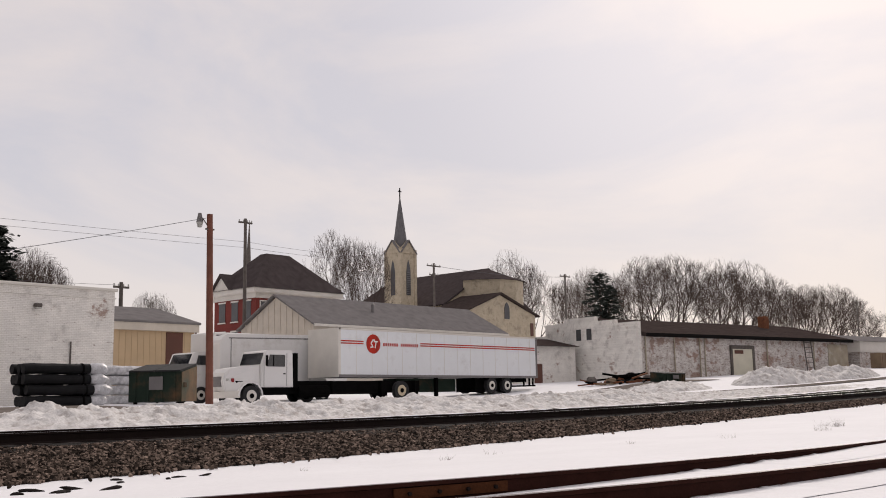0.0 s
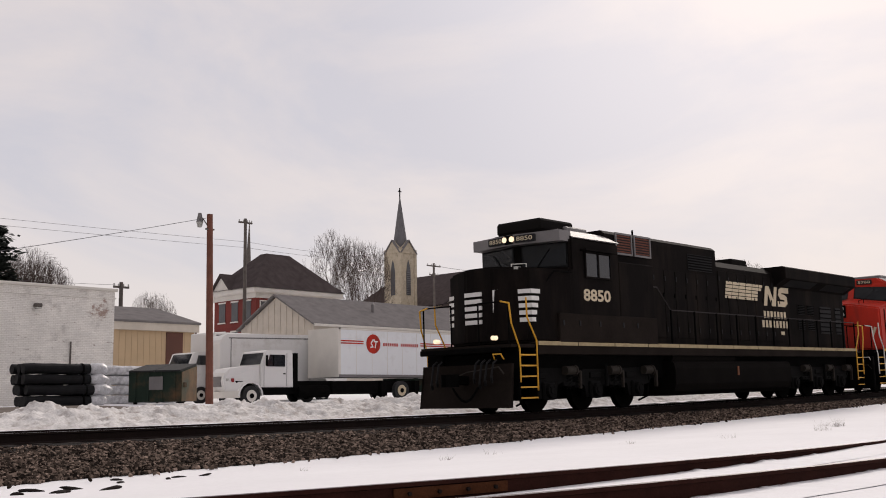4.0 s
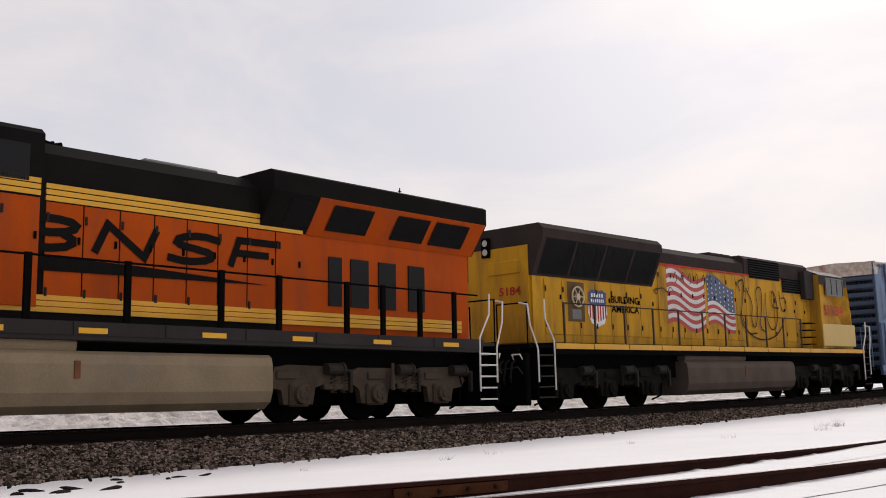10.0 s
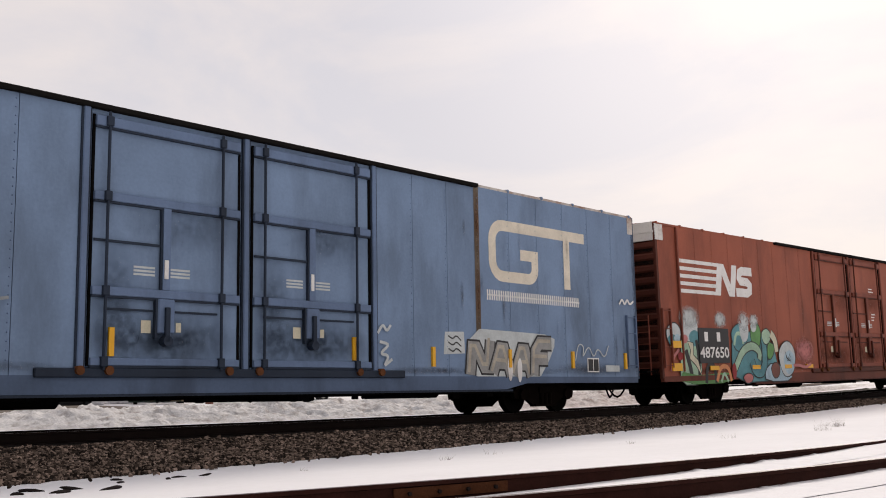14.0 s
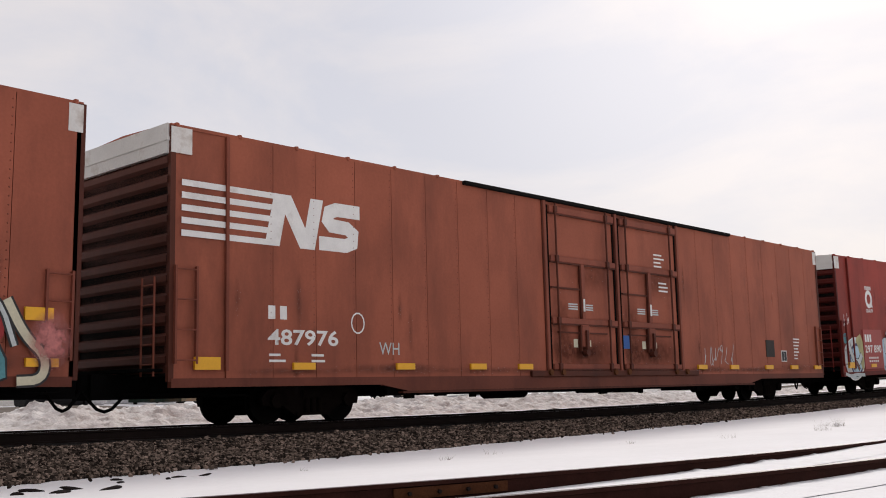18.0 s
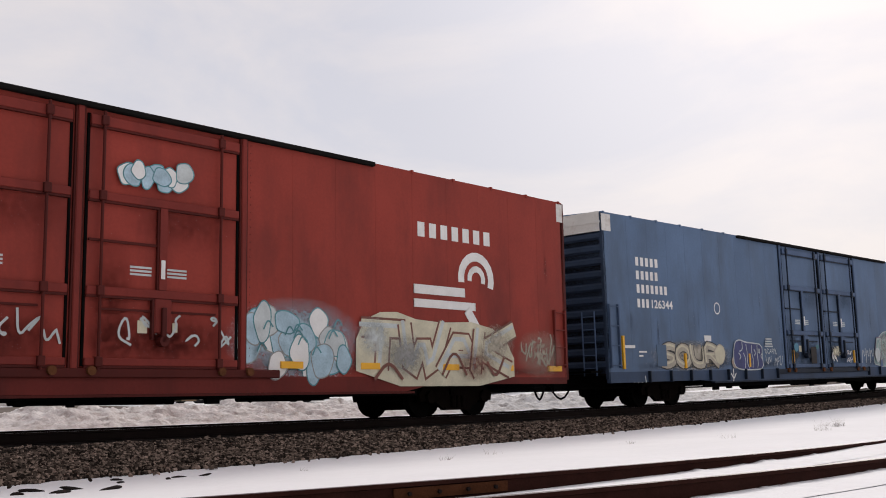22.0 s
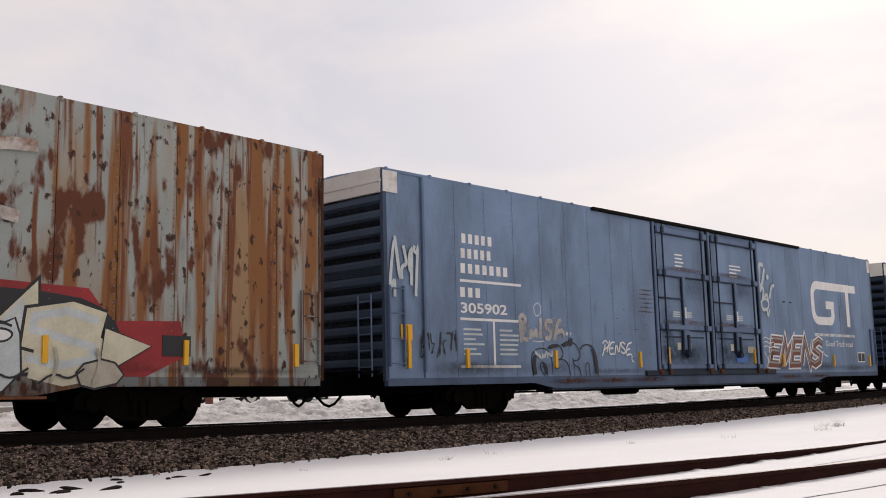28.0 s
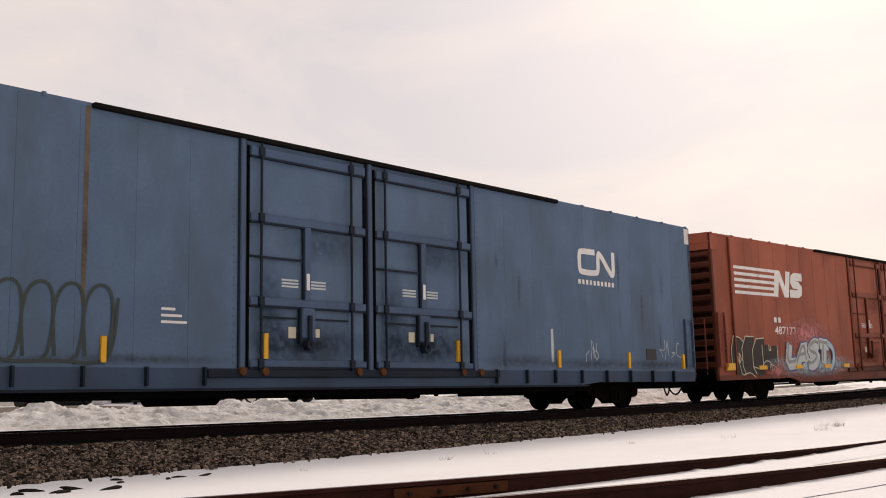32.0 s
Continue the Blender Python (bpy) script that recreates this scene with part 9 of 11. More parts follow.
boxcar("deep red high-cube boxcar with white emblems and layered graffiti", 60.28, DEEP_RED, upright=False, marks=[
    lambda c: part("ring_emblem", (lambda b: (stroke(b, arc(3.02, 3.66, 0.27, 0.28, 0, 360, 18), 0.16, YF), stroke(b, [(3.1, 3.5), (3.35, 3.36)], 0.10, YF - 0.003), b)[2])(B()), WHITE, c),
    lettering(2.68, 3.12, 3.38, 3.27, "QUALITY"), word(2.72, 4.02, 3.35, 4.17, 7), plate(2.07, 0.94, 3.96, 2.46, mat("fresh_red_panel", (0.32, 0.045, 0.035), 0.6), "number_panel", 0.030),
    lambda c: bars("word_block", 3, 2.22, 2.92, 1.98, 2.27, YF - 0.034, WHITE, c, gap=0.3), lambda c: text("road_number", "297 890", 2.18, 3.80, 1.56, 1.86, YF - 0.034, WHITE, c, 0.02),
    lambda c: bars("data_block", 5, 2.5, 3.5, 1.33, 1.40, YF - 0.034, WHITE, c), lambda c: bars("data_block", 5, 2.5, 3.5, 1.2, 1.27, YF - 0.034, WHITE, c),
    art_layered_left, art_layered_middle, art_ice_and_silver, word(21.45, 3.86, 24.0, 4.18, 7, WHITE),
    lambda c: part("wheel_emblem", (lambda b: (stroke(b, arc(23.35, 3.05, 0.52, 0.52, -20, 190, 12), 0.2, YF), stroke(b, arc(23.35, 3.05, 0.24, 0.24, -20, 190, 8), 0.14, YF - 0.005), stroke(b, [(21.3, 2.72), (22.95, 2.72)], 0.2, YF - 0.008), stroke(b, [(21.3, 2.42), (23.3, 2.42)], 0.18, YF - 0.009), stroke(b, [(23.0, 2.35), (23.7, 1.5)], 0.24, YF - 0.010), b)[5])(B()), WHITE, c),
    tag(0.3, 0.95, 2.5, 3.1, 48, 4, WHITE), tag(11.3, 13.5, 1.3, 1.9, 49, 6, PALE_SPRAY, w=0.04), tag(14.4, 16.8, 1.3, 1.9, 50, 6, PALE_SPRAY, w=0.04), tag(24.9, 26.3, 1.0, 1.9, 51, 7, TAN_SPRAY, w=0.04)])
boxcar("dark blue high-cube boxcar with a ribbed side sill", 88.90, DEEP_BLUE, gussets=True, step=False, marks=[
    word(1.55, 3.90, 2.80, 4.14, 5), word(1.55, 3.52, 2.76, 3.76, 5), word(1.55, 3.14, 3.22, 3.38, 7), word(1.55, 2.74, 2.22, 2.98, 3), lettering(2.28, 2.74, 3.40, 2.98, "126344"),
    wave_emblem(20.95, 22.75, 3.44, 4.14, WHITE, 0.15), word(20.98, 3.20, 22.75, 3.32, 10), lambda c: part("round_seal", (lambda b: (stroke(b, arc(6.0, 2.86, 0.17, 0.17, 0, 360, 14), 0.035, YF), b)[1])(B()), WHITE, c),
    plate(0.78, 1.62, 1.3, 1.70, WHITE), data_stencils(1.5, 1.5, 2, w=0.4), plate(2.4, 1.12, 2.9, 1.72, DEEP_BLUE_B), art_gold_and_violet, art_pale_ghost, plate(23.95, 1.38, 24.35, 1.62, BLACK, proud=0.02),
    plate(5.1, 1.85, 5.5, 2.02, WHITE), tag(1.15, 1.9, 0.68, 0.95, 67, 4, PALE_SPRAY, w=0.04)])
boxcar("grey high-cube boxcar streaked all over with brown rust", 117.35, RUSTED, end_paint=RUST_DARK, cap=RUST_SPOT, fixture=RUST_SPOT, marks=[
    art_violet_rusty, art_cream_rusty, tag(2.6, 4.9, 3.3, 3.6, 74, 7, PALE_SPRAY, w=0.05), tag(2.6, 4.0, 4.2, 4.5, 75, 5, PALE_SPRAY, w=0.05),
    plate(23.25, 1.2, 23.8, 1.55, BLACK), tag(10.2, 10.7, 1.6, 3.0, 77, 8, PALE_SPRAY, w=0.03), tag(11.4, 13.2, 1.4, 2.1, 78, 6, WHITE, w=0.07), tag(14.6, 16.6, 1.4, 3.4, 79, 9, WHITE, w=0.04), tag(0.6, 1.0, 2.3, 3.0, 80, 5, WHITE, w=0.03)])
boxcar("faded light blue high-cube boxcar with a white angular emblem", 145.85, GT_BLUE_B, marks=[
    word(2.42, 3.86, 3.55, 4.08, 5), word(2.38, 3.52, 3.5, 3.74, 5), word(2.36, 3.18, 4.1, 3.40, 7), line(2.33, 2.98, 4.5, 3.04), word(2.33, 2.64, 3.1, 2.86, 3), lettering(2.33, 2.28, 3.95, 2.52, "305902"),
    line(2.31, 2.12, 4.48, 2.18), line(3.42, 1.1, 3.49, 2.12), line(2.28, 1.06, 4.4, 1.12), data_stencils(2.4, 1.9, 6, PALE_SPRAY, 0.7), data_stencils(3.65, 1.9, 6, PALE_SPRAY, 0.7),
    hook_emblem(20.98, 2.55, 4.12, WHITE, 0.29), lambda c: bars("line_dot", 34, 21.1, 24.75, 2.14, 2.24, YF - 0.001, WHITE, c, gap=0.4), lettering(22.0, 1.78, 24.45, 1.98, "Good Track road", WHITE, 0.0),
    art_brown_slant, plate(18.68, 3.22, 18.84, 3.27, BLACK), plate(19.18, 3.22, 19.34, 3.27, BLACK), art_black_loops, art_pale_tags,
    tag(1.0, 2.2, 1.2, 1.95, 84, 7, BLACK, w=0.03), tag(0.15, 1.0, 2.5, 4.0, 86, 5, PALE_SPRAY, w=0.08), plate(0.45, 1.65, 0.78, 1.98, MARK_YELLOW), plate(24.86, 1.21, 25.54, 1.59, WHITE, "label_frame"), plate(24.89, 1.25, 25.18, 1.55, BLACK, proud=0.016), plate(25.22, 1.25, 25.51, 1.55, BLACK, proud=0.016), plate(15.1, 1.2, 15.8, 1.4, mat("blue_label", (0.04, 0.15, 0.45), 0.6)),
    plate(15.9, 1.5, 16.4, 1.7, TAN_SPRAY), data_stencils(11.7, 4.3, 4, w=0.7), data_stencils(15.0, 4.2, 4, w=0.8)])
boxcar("dark grey-blue high-cube boxcar with a ribbed side sill", 174.32, DEEP_BLUE_B, gussets=True, step=False, marks=[
    word(1.50, 3.90, 2.72, 4.12, 5), word(1.50, 3.52, 2.66, 3.74, 5), word(1.48, 3.14, 3.18, 3.36, 7), word(1.48, 2.76, 2.2, 2.98, 3), lettering(2.28, 2.76, 3.25, 2.98, "126191"),
    wave_emblem(21.0, 22.7, 3.44, 4.14, WHITE, 0.15), word(21.0, 3.20, 22.7, 3.32, 10), lambda c: part("round_seal", (lambda b: (stroke(b, arc(5.09, 2.88, 0.17, 0.17, 0, 360, 14), 0.035, YF), b)[1])(B()), WHITE, c),
    plate(4.6, 1.35, 5.3, 1.80, UNDER, "mesh_box", 0.03), art_dark_loops,
    tag(0.7, 1.4, 1.6, 2.0, 91, 5, PALE_SPRAY), tag(0.68, 1.3, 1.15, 1.4, 92, 5, RED_SPRAY, w=0.05), data_stencils(1.5, 1.45, 2, w=0.4), data_stencils(2.6, 1.45, 2, w=0.4), plate(0.72, 1.55, 1.2, 1.63, WHITE), plate(5.75, 1.7, 6.1, 1.82, WHITE),
    data_stencils(8.9, 1.95, 3, w=0.5), tag(21.2, 21.8, 1.2, 1.8, 93, 4, PALE_SPRAY), line(19.75, 1.2, 19.85, 2.0, PALE_SPRAY), plate(24.1, 1.3, 24.6, 1.6, BLACK), tag(24.8, 26.0, 1.3, 1.9, 94, 4, PALE_SPRAY), line(7.45, 2.0, 7.53, 5.20, RUST_STREAK, "rusty_seam")])
boxcar("oxide-red high-cube boxcar with a striped emblem and pink graffiti", 202.50, OXIDE_C, upright=False, cap=OXIDE_C, marks=[
    stripes_emblem(1.4, 4.4, 6.6, 3.42, 4.32), word(4.0, 2.55, 4.6, 2.72, 2), lettering(4.0, 2.15, 5.6, 2.42, "487173"), art_dark_and_white_letters])


# ---- locomotives ----
LOCO_L = 21.3


def loco_frame_bm():
    """Cast side frame of a three-axle truck: a stepped beam with pedestals over the axles."""
    bm = B()
    out = [(-2.80, 0.80), (-2.62, 1.04), (-2.25, 1.10), (-1.35, 1.08), (-1.05, 0.96), (-0.70, 0.94), (-0.45, 1.06), (0.55, 1.06), (0.80, 0.94), (1.10, 0.96), (1.40, 1.08), (2.30, 1.10), (2.65, 1.04), (2.82, 0.80), (2.70, 0.66), (2.42, 0.62),
           (2.36, 0.34), (1.64, 0.34), (1.58, 0.66), (1.3, 0.74), (0.62, 0.74), (0.42, 0.62), (0.36, 0.34), (-0.36, 0.34), (-0.42, 0.62), (-0.62, 0.74), (-1.3, 0.74), (-1.58, 0.66), (-1.64, 0.34), (-2.36, 0.34), (-2.42, 0.62), (-2.68, 0.66)]
    prism(bm, out, -1.21, -1.07)
    fixn(bm)
    for x in (-2.55, -0.2, 1.5):
        box(bm, x, x + 0.5, -1.25, -1.19, 0.82, 0.98, bevel=0.02)
    for x in (-1.02, 1.0):
        box(bm, x - 0.36, x + 0.36, -1.26, -1.10, 0.62, 0.74, bevel=0.02)
    return bm


def journal_bm():
    """Axle box with its round bearing cap and bolts."""
    bm = B()
    box(bm, -0.25, 0.25, -1.29, -1.12, 0.30, 0.74, bevel=0.04)
    cyl(bm, (0, -1.37, 0.53), (0, -1.28, 0.53), 0.17, 0.19, seg=16)
    cyl(bm, (0, -1.39, 0.53), (0, -1.36, 0.53), 0.085, seg=12)
    for k in range(4):
        a = 0.785 + k * 1.571
        cyl(bm, (0.13 * math.cos(a), -1.385, 0.53 + 0.13 * math.sin(a)), (0.13 * math.cos(a), -1.36, 0.53 + 0.13 * math.sin(a)), 0.022, seg=6)
    return bm


def brake_bm():
    """Brake cylinder lying along the frame, with its rod."""
    bm = B()
    cyl(bm, (-0.24, -1.30, 1.02), (0.14, -1.30, 1.02), 0.12, seg=14)
    cyl(bm, (0.14, -1.30, 1.02), (0.20, -1.30, 1.02), 0.14, seg=14)
    cyl(bm, (0.20, -1.30, 1.02), (0.42, -1.30, 0.98), 0.03, seg=8)
    box(bm, 0.38, 0.46, -1.34, -1.24, 0.55, 1.02, bevel=0.015)
    return bm


def spring_bm():
    bm = B()
    for x in (-0.14, 0.14):
        tube(bm, [(x + 0.07 * math.cos(k * 0.9), -1.22 + 0.07 * math.sin(k * 0.9), 0.56 + 0.011 * k) for k in range(32)], 0.018, 4)
    return bm


def damper_bm():
    bm = B()
    cyl(bm, (0, -1.33, 0.60), (0, -1.33, 0.92), 0.055, seg=10)
    cyl(bm, (0, -1.33, 0.90), (0, -1.33, 1.16), 0.035, seg=8)
    return bm


def loco_truck(loco, xc, frame_mat, key):
    bm = B()
    box(bm, -2.5, 2.5, -0.55, 0.55, 0.30, 1.05)
    tr = part("truck", bm, UNDER, loco)
    tr.matrix_basis = pose(xc, 0, 0)
    for x in (-2.0, 0.0, 2.0):
        put("wheelset", share("loco_wheelset", lambda: wheel_bm(0.52), WHEEL), tr, pose(x, 0, 0.52))
        part("traction_motor", bx(x - 0.3, x + 0.3, -0.6, 0.6, 0.3, 0.75, bevel=0.05), UNDER, tr)
    for rz in (0, 180):
        turn = pose(0, 0, 0, 0, 0, rz)
        put("side_frame", share("loco_side_frame_" + key, loco_frame_bm, frame_mat), tr, turn)
        for x in (-2.0, 0.0, 2.0):
            put("journal_box", share("journal_box_" + key, journal_bm, frame_mat), tr, turn @ pose(x, 0, 0))
        for x in (-1.05, 0.92, 2.62):
            put("brake_cylinder", share("brake_cylinder_" + key, brake_bm, PALE_GRIME), tr, turn @ pose(x - 0.1, 0, 0))
        for x in (-0.98, 1.02):
            put("coil_spring", share("coil_spring_" + key, spring_bm, frame_mat), tr, turn @ pose(x, 0, 0))
        put("damper", share("damper_" + key, damper_bm, frame_mat), tr, turn @ pose(0.42, 0, 0))
    for x in (-2.75, 2.75):
        k = 1 if x > 0 else -1
        part("sand_pipe", tube(B(), [(x - 0.15 * k, -1.2, 1.05), (x - 0.05 * k, -1.2, 0.75), (x, -1.1, 0.30), (x, -0.8, 0.18)], 0.026), UNDER, tr)
    return tr


PALE_GRIME = mat("pale_greasy_casting", (0.030, 0.025, 0.021), 0.8, spec=0.15, var=0.35, scale=5, grain=30)


def handrail(loco, pts, material, r=0.019, name="handrail"):
    return part(name, tube(B(), pts, r), material, loco)


def steps(loco, x0, x1, edge_mat, way, rail_mat, n=5):
    """Corner steps: a dark well with treads, and the bent grab rails at its two sides."""
    for side in (-1, 1):
        bm = B()
        for x in (x0, x1):
            box(bm, x - 0.015, x + 0.015, min(side * 1.5, side * 1.0), max(side * 1.5, side * 1.0), 0.32, 1.68)
        box(bm, x0, x1, min(side * 1.02, side * 0.98), max(side * 1.02, side * 0.98), 0.32, 1.68)
        well = part("step_well", bm, UNDER, loco)
        for i in range(n):
            z = 0.38 + i * (1.66 - 0.38) / n
            part("step_tread", bx(x0 + 0.01, x1 - 0.01, min(side * 1.52, side * 1.1), max(side * 1.52, side * 1.1), z - 0.02, z + 0.015), edge_mat, well)
    a, b = (x0, x1) if way > 0 else (x1, x0)
    for side in (-1.52, 1.52):
        handrail(loco, [(a, side, 0.75), (a, side, 1.55), (a - way * 0.25, side * 0.98, 2.15), (a - way * 0.30, side * 0.97, 2.62), (a - way * 0.3, side * 0.80, 2.68)], rail_mat, 0.022, "grab_rail")
        handrail(loco, [(b, side, 0.55), (b, side, 1.75), (b - way * 0.34, side, 2.30), (b - way * 0.36, side, 2.78)], rail_mat, 0.022, "grab_rail")


def loco_base(loco, sill_mat, stripe_mat, tank_mat, truck_mat, key, step_mat, rail_mat, tank=(7.2, 14.8), stripe=(1.64, 1.74), plow=False, trucks=(3.55, 17.6), sill_z=1.42):
    part("frame_sill", bx(0.85, 20.75, -1.50, 1.50, sill_z, 1.72, bevel=0.01), sill_mat, loco)
    for y in (-1.5, 1.5):
        for k in range(12):
            a = 0.85 + k * 19.9 / 12
            part("sill_stripe", bx(a + 0.02, a + 19.9 / 12 - 0.02, min(y, y * 1.012), max(y, y * 1.012), *stripe), stripe_mat, loco)
    part("underframe", bx(0.2, 21.1, -1.1, 1.1, 0.80, 1.45), UNDER, loco)
    part("front_platform", bx(-0.15, 0.9, -1.48, 1.48, 1.58, 1.66), sill_mat, loco)
    part("rear_platform", bx(20.7, 21.35, -1.48, 1.48, 1.58, 1.66), sill_mat, loco)
    h = 0.38
    x0, x1 = tank
    sec = [(-1.38, 1.26), (-1.47, 1.20), (-1.51, 1.05), (-1.51, 0.60), (-1.44, 0.40), (-1.25, 0.27), (1.25, 0.27), (1.44, 0.40), (1.51, 0.60), (1.51, 1.05), (1.47, 1.20), (1.38, 1.26)]
    part("fuel_tank", fixn(prism(B(), sec, x0, x1, axis="x")), tank_mat, loco)
    part("fuel_gauge", bx((x0 + x1) / 2 - 0.05, (x0 + x1) / 2 + 0.05, -1.53, -1.49, 0.82, 1.1), RUST_SPOT, loco)
    bm = B()
    cyl(bm, (x0 + 0.1, -1.25, 1.36), (x0 + 3.9, -1.25, 1.36), 0.14, seg=12)
    part("air_tank", bm, tank_mat, loco)
    for x in trucks:
        loco_truck(loco, x, truck_mat, key)
    # pilots
    if plow:
        sec = [(-0.50, 0.16), (-0.24, 1.20), (-0.12, 1.20), (-0.12, 0.16)]
        bm = prism(B(), sec, -1.45, 1.45, axis="y")
        for v in bm.verts:
            if v.co.x < -0.15:
                v.co.x += 0.22 * abs(v.co.y) / 1.45
        part("snow_plow", fixn(bm), BLACK_DUST, loco, "broad black steel snow plow")
    else:
        part("pilot", bx(-0.28, -0.10, -1.45, 1.45, 0.2, 1.45, bevel=0.03), UNDER, loco)
    part("pilot", bx(21.25, 21.4, -1.45, 1.45, 0.25, 1.45, bevel=0.03), UNDER, loco)
    for x, way in ((-0.30 if not plow else -0.30, -1), (21.42, 1)):
        for k, y in enumerate((-1.15, -0.95, -0.78, -0.60, 0.62, 0.8)):
            drop = 0.42 + 0.07 * (k % 3)
            part("air_hose", tube(B(), [(x, y, 1.30), (x + way * 0.13, y, 1.22), (x + way * 0.17, y + 0.05, 1.30 - drop), (x + way * 0.06, y + 0.12, 1.30 - drop - 0.10), (x, y + 0.18, 1.30 - drop + 0.05)], 0.022), UNDER_BLACK, loco)
        part("cut_lever", tube(B(), [(x + way * 0.08, -1.42, 0.95), (x + way * 0.12, -1.30, 1.12), (x + way * 0.12, -0.3, 1.02), (x + way * 0.12, 0.1, 0.90)], 0.016), PALE_GRIME, loco)
        part("grab_loop", tube(B(), [(x + way * 0.02, -1.38, 1.30), (x + way * 0.10, -1.36, 1.42), (x + way * 0.10, -1.12, 1.42), (x + way * 0.02, -1.10, 1.30)], 0.016), rail_mat, loco)
        part("anticlimber", bx(min(x, x + way * 0.1), max(x, x + way * 0.1), -1.3, 1.3, 1.46, 1.60, bevel=0.02), UNDER, loco)
    steps(loco, 0.12, 0.78, step_mat, 1, rail_mat)
    steps(loco, 20.62, 21.22, step_mat, -1, rail_mat)
    coupler(loco, -0.1, -1)
    coupler(loco, 21.3, 1)
    # front and rear platform railings
    for x in (-0.12, 21.3):
        handrail(loco, [(x, -1.4, 1.66), (x, -1.4, 2.68), (x, -0.45, 2.68), (x, -0.45, 1.66)], UNDER)
        handrail(loco, [(x, 1.4, 1.66), (x, 1.4, 2.68), (x, 0.45, 2.68), (x, 0.45, 1.66)], UNDER)


def walkway_rail(loco, xs, z_top, post_mat, rail_mat, y=1.47, w=0.022, rise=None):
    for side in (-y, y):
        pts = [(x, side, z_top) for x in (xs[0], xs[-1])]
        if rise:
            pts = [(rise[0], side, rise[1])] + [(rise[2], side, rise[1])] + pts
        handrail(loco, pts, rail_mat, 0.017)
        for x in xs:
            part("rail_post", bx(x - w, x + w, side - w, side + w, 1.72, z_top + 0.01), post_mat, loco)


def hood(loco, name, x0, x1, half, z0, z1, material, chamfer=0.16, label=""):
    sec = [(-half, z0), (-half, z1 - chamfer), (-half + chamfer * 1.3, z1), (half - chamfer * 1.3, z1), (half, z1 - chamfer), (half, z0)]
    return part(name, fixn(prism(B(), sec, x0, x1, axis="x")), material, loco, label)


def doors(loco, x0, x1, n, half, z0, z1, material, name="hood_door"):
    """Tall access doors side by side on both flanks, with latches."""
    d = (x1 - x0) / n
    for side in (-1, 1):
        for i in range(n):
            a = x0 + i * d
            y0, y1 = sorted((side * half, side * (half + 0.02)))
            o = part(name, bx(a + 0.012, a + d - 0.012, y0, y1, z0, z1, bevel=0.006), material, loco)
            ya, yb = sorted((side * (half + 0.02), side * (half + 0.045)))
            if side < 0:
                for zh in (z0 + 0.25, z1 - 0.25):
                    part("hinge", bx(a + 0.02, a + 0.06, ya, yb - 0.004, zh - 0.07, zh + 0.07), UNDER_BLACK, o)
                part("latch", bx(a + d - 0.10, a + d - 0.06, ya, yb, (z0 + z1) / 2 + 0.2, (z0 + z1) / 2 + 0.32), UNDER, o)


def grille(loco, x0, x1, half, z0, z1, material, slats=9, frame_mat=None, side=-1, name="grille", upright=False):
    y = side * half
    ya, yb = sorted((y, y + side * 0.015))
    g = part(name, bx(x0, x1, ya, yb, z0, z1), UNDER_BLACK, loco)
    if upright:
        for i in range(slats):
            x = x0 + (x1 - x0) * (i + 0.5) / slats
            a, b = sorted((y + side * 0.015, y + side * 0.035))
            part("slat", bx(x - 0.02, x + 0.02, a, b, z0 + 0.02, z1 - 0.02), material, g)
    else:
        for i in range(slats):
            z = z0 + (z1 - z0) * (i + 0.5) / slats
            a, b = sorted((y + side * 0.015, y + side * 0.04))
            part("slat", bx(x0 + 0.02, x1 - 0.02, a, b, z - 0.018, z + 0.018), material, g)
    if frame_mat:
        a, b = sorted((y + side * 0.01, y + side * 0.05))
        for u0, u1, w0, w1 in ((x0 - 0.05, x0, z0, z1), (x1, x1 + 0.05, z0, z1), (x0 - 0.05, x1 + 0.05, z1, z1 + 0.05), (x0 - 0.05, x1 + 0.05, z0 - 0.05, z0)):
            part("frame_bar", bx(u0, u1, a, b, w0, w1), frame_mat, g)
    return g


UNDER_BLACK = mat("black_recess", (0.006, 0.006, 0.007), 0.9, var=0.2, bump=0.0)
RUST_LOUVRE = mat("rusty_louvre", (0.11, 0.030, 0.016), 0.85, var=0.4, scale=4, bump=0.0)
NIGHT_GLASS = mat("tinted_cab_glass", (0.016, 0.018, 0.023), 0.12, var=0.05, bump=0.0, spec=0.45)


def side_window(loco, x0, x1, z0, z1, half, frame_mat, panes=1):
    for side in (-1, 1):
        y = side * half
        a, b = sorted((y, y + side * 0.03))
        w = part("cab_window", bx(x0, x1, a, b, z0, z1), NIGHT_GLASS, loco, "dark tinted cab side window")
        a, b = sorted((y + side * 0.004, y + side * 0.05))
        for u0, u1, w0, w1 in ((x0 - 0.045, x0, z0 - 0.045, z1 + 0.045), (x1, x1 + 0.045, z0 - 0.045, z1 + 0.045), (x0, x1, z1, z1 + 0.045), (x0, x1, z0 - 0.045, z0)):
            part("window_frame", bx(u0, u1, a, b, w0, w1), frame_mat, w)
        for k in range(1, panes):
            x = x0 + (x1 - x0) * k / panes
            part("window_bar", bx(x - 0.03, x + 0.03, a, b, z0, z1), frame_mat, w)


